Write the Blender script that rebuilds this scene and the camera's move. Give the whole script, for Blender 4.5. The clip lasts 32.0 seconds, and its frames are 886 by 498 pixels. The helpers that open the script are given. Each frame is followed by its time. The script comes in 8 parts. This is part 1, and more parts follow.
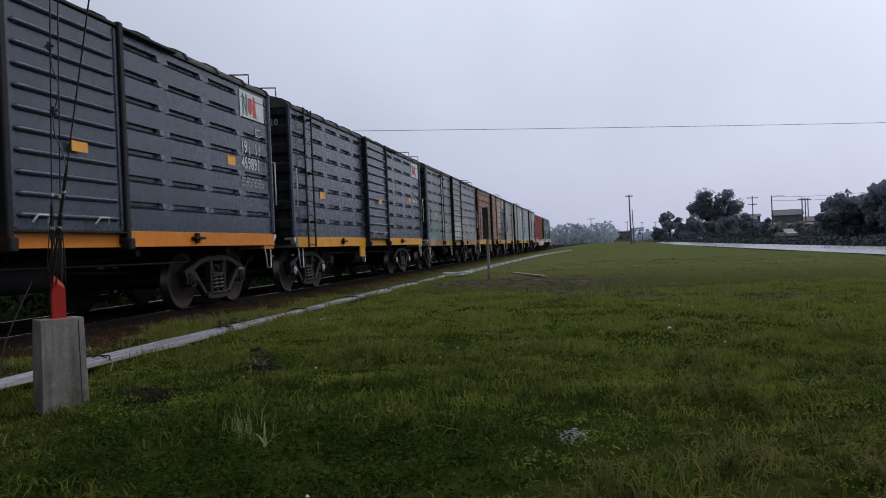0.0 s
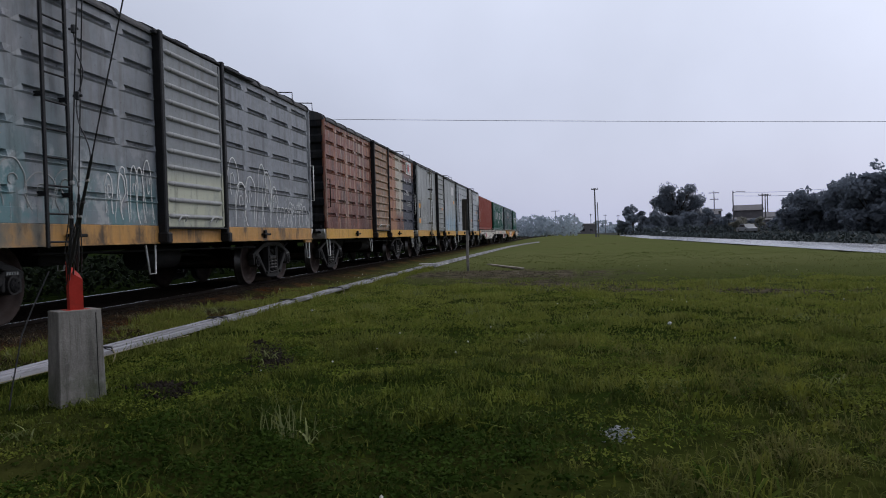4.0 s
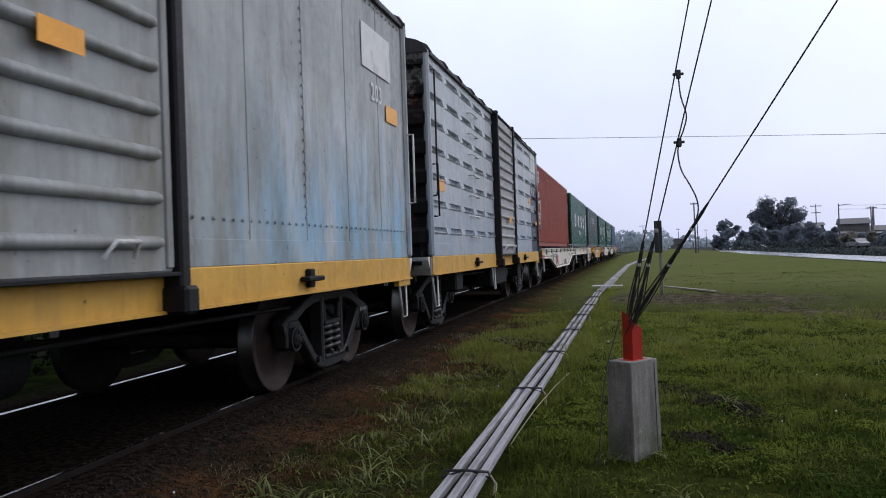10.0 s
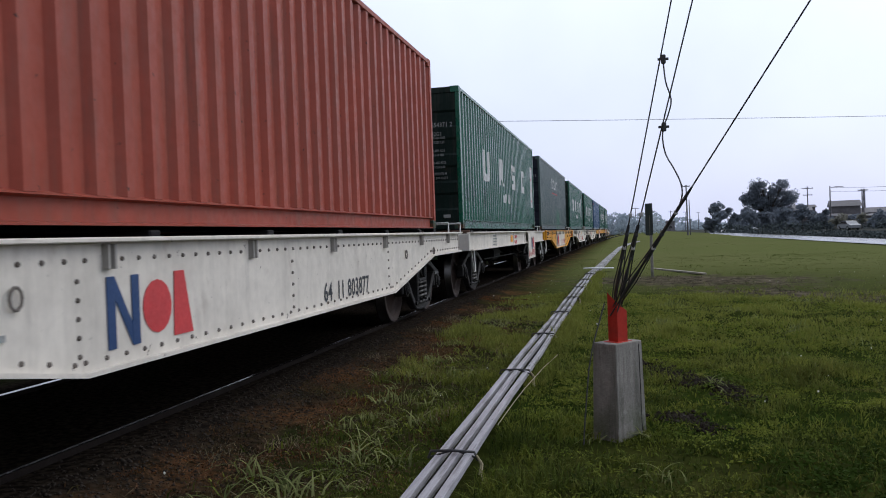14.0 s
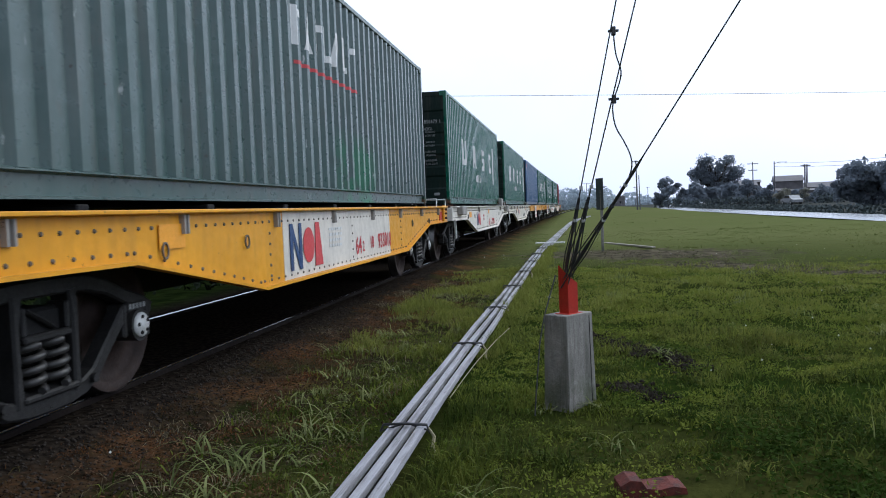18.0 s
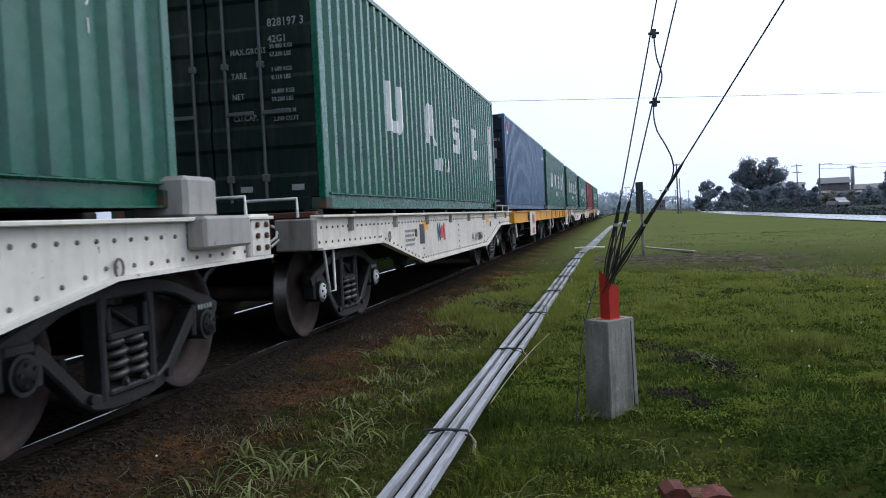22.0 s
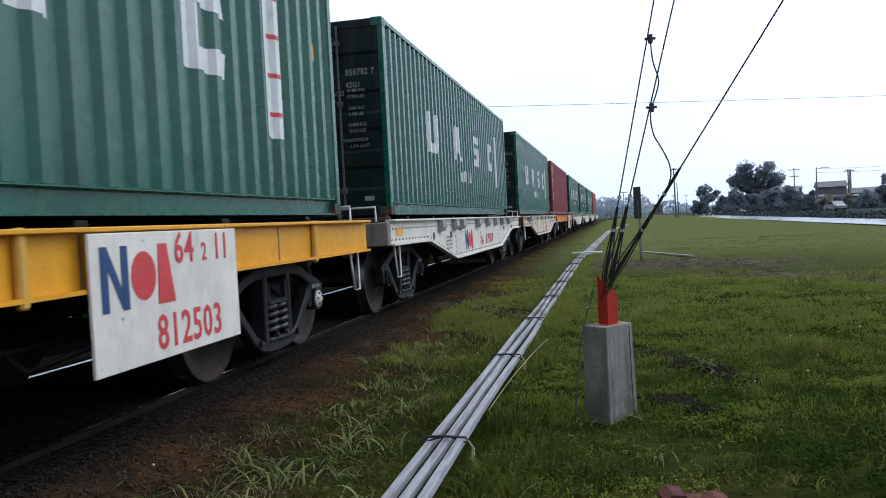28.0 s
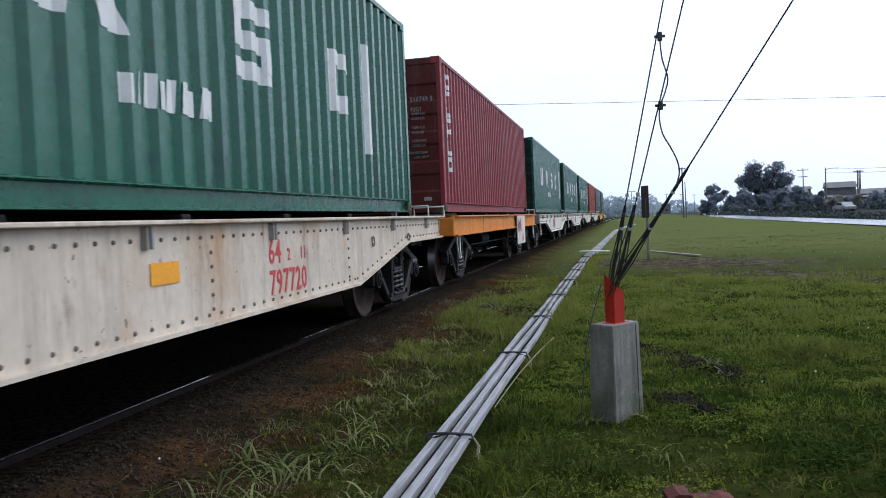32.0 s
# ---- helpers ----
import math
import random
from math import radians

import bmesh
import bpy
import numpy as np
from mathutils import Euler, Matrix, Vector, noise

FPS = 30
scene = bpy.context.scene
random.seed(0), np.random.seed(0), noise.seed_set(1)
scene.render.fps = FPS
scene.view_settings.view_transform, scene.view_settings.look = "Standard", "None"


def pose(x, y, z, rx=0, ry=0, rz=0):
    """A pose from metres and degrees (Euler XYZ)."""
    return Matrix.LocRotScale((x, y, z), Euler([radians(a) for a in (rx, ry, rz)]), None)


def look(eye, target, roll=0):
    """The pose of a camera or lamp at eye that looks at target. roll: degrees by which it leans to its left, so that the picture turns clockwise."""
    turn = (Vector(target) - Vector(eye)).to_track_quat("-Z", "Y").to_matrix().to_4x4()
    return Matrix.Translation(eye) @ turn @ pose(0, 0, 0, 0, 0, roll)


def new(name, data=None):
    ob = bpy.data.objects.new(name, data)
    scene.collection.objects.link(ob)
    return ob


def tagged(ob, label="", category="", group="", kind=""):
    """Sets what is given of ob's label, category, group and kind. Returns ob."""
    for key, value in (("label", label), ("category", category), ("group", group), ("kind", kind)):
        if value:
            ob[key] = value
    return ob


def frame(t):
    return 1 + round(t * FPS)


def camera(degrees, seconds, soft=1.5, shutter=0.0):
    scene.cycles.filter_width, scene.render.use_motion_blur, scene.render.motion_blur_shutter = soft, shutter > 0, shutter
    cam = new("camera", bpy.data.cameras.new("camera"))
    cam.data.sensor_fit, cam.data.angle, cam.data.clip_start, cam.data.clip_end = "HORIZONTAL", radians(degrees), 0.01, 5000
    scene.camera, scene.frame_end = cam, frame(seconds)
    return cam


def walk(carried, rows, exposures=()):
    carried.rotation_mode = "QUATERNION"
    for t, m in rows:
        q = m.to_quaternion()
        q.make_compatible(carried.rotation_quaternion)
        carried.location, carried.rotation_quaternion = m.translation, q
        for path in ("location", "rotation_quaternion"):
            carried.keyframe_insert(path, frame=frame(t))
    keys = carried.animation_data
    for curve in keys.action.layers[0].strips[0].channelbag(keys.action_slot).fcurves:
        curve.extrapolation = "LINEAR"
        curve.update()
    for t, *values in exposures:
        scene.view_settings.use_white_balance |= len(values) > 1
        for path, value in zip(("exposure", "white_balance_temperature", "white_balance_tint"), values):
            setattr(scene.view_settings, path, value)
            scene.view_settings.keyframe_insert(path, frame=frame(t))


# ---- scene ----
# ---- camera and its way ----
cam = camera(58.16, 32.0, soft=1.0, shutter=0.1)
# seconds, place, yaw, pitch, lean
PATH = [
    (0, 3.414, -4.478, 0.934, 10.326, -0.155, 2.476),
    (0.5, 3.401, -4.483, 0.937, 9.234, 0.066, 2.205),
    (1, 3.389, -4.475, 0.942, 10.328, 0.488, 1.990),
    (1.5, 3.387, -4.470, 0.952, 11.714, 1.564, 2.668),
    (2, 3.382, -4.467, 0.949, 11.877, 1.535, 0.616),
    (2.5, 3.385, -4.429, 0.934, 10.118, -0.267, 1.752),
    (3, 3.346, -4.364, 0.918, 9.879, -0.814, -0.568),
    (3.5, 3.223, -4.360, 0.924, 11.461, -1.465, -1.790),
    (4, 3.001, -4.503, 0.977, 7.713, -0.957, 1.694),
    (4.5, 2.758, -4.604, 1.052, 6.565, -1.843, -0.249),
    (6.5, 1.232, -4.424, 1.126, 12.024, 2.629, 3.466),
    (7, 1.008, -4.546, 1.181, 9.793, 0.312, 0.875),
    (7.5, 0.770, -4.750, 1.192, 6.212, -3.577, 2.709),
    (8, 0.518, -4.804, 1.192, 6.188, -3.867, 1.576),
    (8.5, 0.296, -4.778, 1.235, 7.498, -1.571, 0.411),
    (9, 0.097, -4.885, 1.264, 8.624, -3.550, 2.396),
    (9.5, 0.024, -4.864, 1.271, 11.866, -1.571, 2.400),
    (10, 0.013, -4.871, 1.269, 13.151, 0.333, 1.971),
    (10.5, 0.015, -4.897, 1.270, 11.664, -1.293, 1.912),
    (11, 0.024, -4.890, 1.272, 10.892, -0.955, 1.994),
    (11.5, 0.029, -4.887, 1.273, 11.205, -0.716, 1.791),
    (12, 0.030, -4.881, 1.271, 11.155, -0.825, 2.060),
    (12.5, 0.043, -4.889, 1.272, 10.784, -0.274, 2.395),
    (13, 0.059, -4.896, 1.275, 10.852, -0.450, 2.889),
    (13.5, 0.061, -4.909, 1.276, 12.024, -0.641, 2.636),
    (15.5, 0.029, -4.894, 1.254, 12.992, -1.722, 1.578),
    (16, 0.037, -4.888, 1.247, 12.424, -1.853, 2.041),
    (16.5, 0.040, -4.893, 1.254, 11.885, -2.735, 1.701),
    (17, 0.062, -4.889, 1.256, 8.490, -3.279, 2.728),
    (17.5, 0.062, -4.899, 1.256, 9.276, -2.834, 2.551),
    (18, 0.060, -4.877, 1.257, 9.263, -2.804, 2.254),
    (18.5, 0.064, -4.887, 1.258, 11.008, -2.479, 2.701),
    (19, 0.053, -4.877, 1.258, 11.666, -2.978, 1.759),
    (19.5, 0.045, -4.889, 1.257, 11.424, -2.580, 1.923),
    (20, 0.045, -4.881, 1.256, 11.571, -2.659, 2.689),
    (20.5, 0.045, -4.886, 1.257, 11.764, -2.315, 2.480),
    (21, 0.046, -4.882, 1.258, 11.687, -2.332, 2.670),
    (21.5, 0.048, -4.875, 1.254, 11.737, -2.184, 2.620),
    (22, 0.052, -4.881, 1.258, 11.997, -2.296, 2.676),
    (22.5, 0.053, -4.876, 1.255, 12.133, -2.300, 2.572),
    (23, 0.049, -4.884, 1.254, 12.259, -2.324, 2.320),
    (23.5, 0.048, -4.873, 1.253, 12.365, -2.298, 2.149),
    (24, 0.052, -4.888, 1.257, 12.171, -2.110, 2.246),
    (24.5, 0.051, -4.879, 1.252, 12.368, -2.399, 2.314),
    (25, 0.051, -4.871, 1.251, 11.634, -2.364, 2.299),
    (25.5, 0.045, -4.873, 1.256, 11.647, -2.476, 2.315),
    (27.5, 0.054, -4.862, 1.260, 11.740, -1.758, 2.980),
    (28, 0.053, -4.870, 1.262, 11.848, -1.912, 2.943),
    (28.5, 0.058, -4.873, 1.257, 12.211, -1.898, 3.038),
    (29, 0.056, -4.870, 1.262, 12.669, -1.891, 2.744),
    (29.5, 0.050, -4.876, 1.259, 12.838, -2.095, 2.516),
    (30, 0.046, -4.865, 1.259, 12.539, -1.912, 2.392),
    (30.5, 0.053, -4.869, 1.259, 12.490, -2.014, 2.458),
    (31, 0.049, -4.872, 1.260, 12.501, -2.013, 2.415),
    (31.5, 0.052, -4.868, 1.259, 12.542, -2.068, 2.467),
    (32, 0.052, -4.865, 1.257, 12.360, -2.050, 2.489),
]
EXPOSURES = [(0.0, -0.67, 6500, 10), (4.5, -0.68, 6500, 10), (6.5, -0.71, 6620, 10), (7.2, -0.66, 6620, 10), (8.3, -0.13, 6400, 10), (9.0, -0.1, 6200, 6), (10.0, -0.28, 6450, 10), (11.0, -0.28, 6500, 10),
             (12.0, -0.32, 6600, 10), (13.0, -0.34, 6650, 10), (15.5, 0.07, 6080, 4), (17.0, 0.14, 6060, 4), (25.0, 0.14, 6060, 4), (32.0, 0.14, 6060, 4)]
walk(cam, [(t, pose(x, y, z, 90 + p, r, w)) for t, x, y, z, w, p, r in PATH], EXPOSURES)

# ---- overcast sky and a wide veiled sun ----
SUN_EL, SUN_AZ = radians(42), radians(52)   # azimuth clockwise from +y


def make_world():
    world = bpy.data.worlds.new("overcast_sky")
    scene.world = world
    world.use_nodes = True
    nt = world.node_tree
    nt.nodes.clear()
    N = nt.nodes.new
    out, bg = N("ShaderNodeOutputWorld"), N("ShaderNodeBackground")
    sky = N("ShaderNodeTexSky")
    sky.sky_type, sky.sun_disc = "NISHITA", False
    sky.sun_elevation, sky.sun_rotation = SUN_EL, SUN_AZ
    sky.dust_density, sky.air_density = 3.0, 1.5
    co = N("ShaderNodeTexCoord")
    sep = N("ShaderNodeSeparateXYZ")
    nt.links.new(co.outputs["Generated"], sep.inputs[0])
    ramp = N("ShaderNodeValToRGB")      # cloud deck: lilac haze at the horizon, brightest above it, greyer overhead
    e = ramp.color_ramp.elements
    e[0].position, e[0].color = 0.0, (0.595, 0.635, 0.85, 1)
    e[1].position, e[1].color = 1.0, (0.58, 0.61, 0.73, 1)
    for p, c in ((0.10, (0.655, 0.705, 0.91, 1)), (0.35, (0.74, 0.79, 0.95, 1))):
        k = e.new(p)
        k.color = c
    nt.links.new(sep.outputs[2], ramp.inputs[0])
    noi = N("ShaderNodeTexNoise")
    noi.inputs["Scale"].default_value, noi.inputs["Detail"].default_value = 2.0, 6
    nt.links.new(co.outputs["Generated"], noi.inputs["Vector"])
    cl = N("ShaderNodeMapRange")
    cl.inputs[1].default_value, cl.inputs[2].default_value, cl.inputs[3].default_value, cl.inputs[4].default_value = 0.3, 0.7, 0.88, 1.12
    nt.links.new(noi.outputs[0], cl.inputs[0])
    # glow of the veiled sun in the cloud
    d = N("ShaderNodeVectorMath")
    d.operation = "DOT_PRODUCT"
    nt.links.new(co.outputs["Generated"], d.inputs[0])
    d.inputs[1].default_value = (math.cos(SUN_EL) * math.sin(SUN_AZ), math.cos(SUN_EL) * math.cos(SUN_AZ), math.sin(SUN_EL))
    gl = N("ShaderNodeMapRange")
    gl.interpolation_type = "SMOOTHSTEP"
    gl.inputs[1].default_value, gl.inputs[2].default_value, gl.inputs[3].default_value, gl.inputs[4].default_value = -0.75, 1.0, 0.38, 1.92
    nt.links.new(d.outputs["Value"], gl.inputs[0])
    m1 = N("ShaderNodeMath")
    m1.operation = "MULTIPLY"
    nt.links.new(cl.outputs[0], m1.inputs[0])
    nt.links.new(gl.outputs[0], m1.inputs[1])
    mul = N("ShaderNodeVectorMath")
    mul.operation = "SCALE"
    nt.links.new(ramp.outputs[0], mul.inputs[0])
    nt.links.new(m1.outputs[0], mul.inputs["Scale"])
    sc = N("ShaderNodeVectorMath")
    sc.operation = "SCALE"
    sc.inputs["Scale"].default_value = 0.10
    nt.links.new(sky.outputs[0], sc.inputs[0])
    mix = N("ShaderNodeMix")
    mix.data_type = "RGBA"
    mix.inputs[0].default_value = 0.82
    nt.links.new(sc.outputs[0], mix.inputs[6])
    nt.links.new(mul.outputs[0], mix.inputs[7])
    nt.links.new(mix.outputs[2], bg.inputs[0])
    bg.inputs[1].default_value = 1.0
    nt.links.new(bg.outputs[0], out.inputs[0])


make_world()
sun = new("sun", bpy.data.lights.new("sun", "SUN"))
sun.data.energy, sun.data.angle, sun.data.color = 0.85, radians(32), (1.0, 0.965, 0.91)
sun.matrix_world = look((60 * math.sin(SUN_AZ), 60 * math.cos(SUN_AZ), 55), (0, 0, 0))


# ---- materials ----
def mat(name, col, rough=0.7, metal=0.0, var=0.25, scale=3.0, stretch=(1, 1, 1), bump=0.15, bump_scale=40.0, layers=(), island=0.0, obj_random=0.0, spec=0.5, bump_dist=0.01, through_leaf=0.0):
    """Colour with grain at two scales; layers: (colour, scale, stretch, low, high, strength, gate) mixed in by noise.
    gate: (axis, start, end) keeps a layer to a stretch of the thing."""
    m = bpy.data.materials.new(name)
    m.use_nodes = True
    nt = m.node_tree
    b = nt.nodes["Principled BSDF"]
    N, L = nt.nodes.new, nt.links.new
    co = N("ShaderNodeTexCoord")

    def noise_at(sc, st, detail=4.0, seed=0.0):
        mp = N("ShaderNodeMapping")
        mp.inputs["Scale"].default_value = st
        mp.inputs["Location"].default_value = (seed, seed * 1.7, seed * 0.6)
        L(co.outputs["Object"], mp.inputs[0])
        n = N("ShaderNodeTexNoise")
        n.inputs["Scale"].default_value, n.inputs["Detail"].default_value = sc, detail
        n.inputs["Roughness"].default_value = 0.66
        L(mp.outputs[0], n.inputs["Vector"])
        return n.outputs[0]

    def rng(src, a, c, lo=0.0, hi=1.0):
        r = N("ShaderNodeMapRange")
        r.inputs[1].default_value, r.inputs[2].default_value, r.inputs[3].default_value, r.inputs[4].default_value = a, c, lo, hi
        L(src, r.inputs[0])
        return r.outputs[0]

    def mixc(f, a, c):
        x = N("ShaderNodeMix")
        x.data_type = "RGBA"
        for src, k in ((f, 0), (a, 6), (c, 7)):
            if isinstance(src, bpy.types.NodeSocket):
                L(src, x.inputs[k])
            elif k == 0:
                x.inputs[0].default_value = src
            else:
                x.inputs[k].default_value = (*src, 1)
        return x.outputs[2]

    def times(a, c):
        x = N("ShaderNodeMath")
        x.operation = "MULTIPLY"
        L(a, x.inputs[0])
        if isinstance(c, bpy.types.NodeSocket):
            L(c, x.inputs[1])
        else:
            x.inputs[1].default_value = c
        return x.outputs[0]

    lo = tuple(c * (1 - var) for c in col)
    hi = tuple(min(1, c * (1 + var)) for c in col)
    cur = mixc(rng(noise_at(scale, stretch), 0.3, 0.7), lo, hi)
    fine = noise_at(scale * 9, stretch, 3.0, 3.1)
    cur = mixc(times(rng(fine, 0.35, 0.75), 0.35), cur, tuple(c * 0.7 for c in col))
    for i, ly in enumerate(layers):
        c, s, st, a, e, k = ly[:6]
        f = times(rng(noise_at(s, st, 9.0, 7.3 * (i + 1)), a, e), k)
        if len(ly) > 6:
            for g in (ly[6] if isinstance(ly[6], list) else [ly[6]]):
                sp = N("ShaderNodeSeparateXYZ")
                L(co.outputs["Object"], sp.inputs[0])
                f = times(f, rng(sp.outputs["xyz".index(g[0])], g[1], g[2]))
        cur = mixc(f, cur, c)
    if island:
        ge = N("ShaderNodeNewGeometry")
        cur = mixc(times(ge.outputs["Random Per Island"], island), cur, tuple(min(1, c * 2.1) for c in col))
    if obj_random:
        oi = N("ShaderNodeObjectInfo")
        cur = mixc(times(oi.outputs["Random"], obj_random), cur, tuple(c * 0.5 for c in col))
    L(cur, b.inputs["Base Color"])
    b.inputs["Metallic"].default_value = metal
    b.inputs["Specular IOR Level"].default_value = spec
    L(rng(fine, 0.3, 0.7, max(0.05, rough - 0.12), min(1, rough + 0.12)), b.inputs["Roughness"])
    if bump:
        bm = N("ShaderNodeBump")
        bm.inputs["Strength"].default_value, bm.inputs["Distance"].default_value = bump, bump_dist
        L(noise_at(bump_scale, (1, 1, 1), 4.0, 1.3), bm.inputs["Height"])
        L(bm.outputs[0], b.inputs["Normal"])
    if through_leaf:
        tl, ms = N("ShaderNodeBsdfTranslucent"), N("ShaderNodeMixShader")
        L(cur, tl.inputs["Color"])
        ms.inputs[0].default_value = through_leaf
        L(b.outputs[0], ms.inputs[1])
        L(tl.outputs[0], ms.inputs[2])
        L(ms.outputs[0], nt.nodes["Material Output"].inputs[0])
    return m


RUST, DIRT, SOOT = (0.16, 0.065, 0.03), (0.12, 0.10, 0.08), (0.02, 0.02, 0.022)
DOWN = (3.0, 3.0, 0.35)      # runs streaks downwards


def paint(name, col, dirt=0.4, rust=0.25, rough=0.5, more=(), spec=0.22):
    return mat(name, col, rough, 0.0, 0.14, 1.3, (1, 1, 1), 0.08, 60, spec=spec, layers=(
        (DIRT, 2.2, DOWN, 0.48, 0.72, dirt), (RUST, 5.0, (1, 1, 0.6), 0.60, 0.72, rust), (SOOT, 9.0, (2, 2, 0.5), 0.62, 0.8, dirt * 0.6)) + tuple(more) + (((0.03, 0.022, 0.018), 16.0, (1, 1, 0.8), 0.665, 0.685, 0.85), ((0.05, 0.045, 0.04), 3.0, (1, 1, 0.15), 0.60, 0.68, dirt * 0.8)))


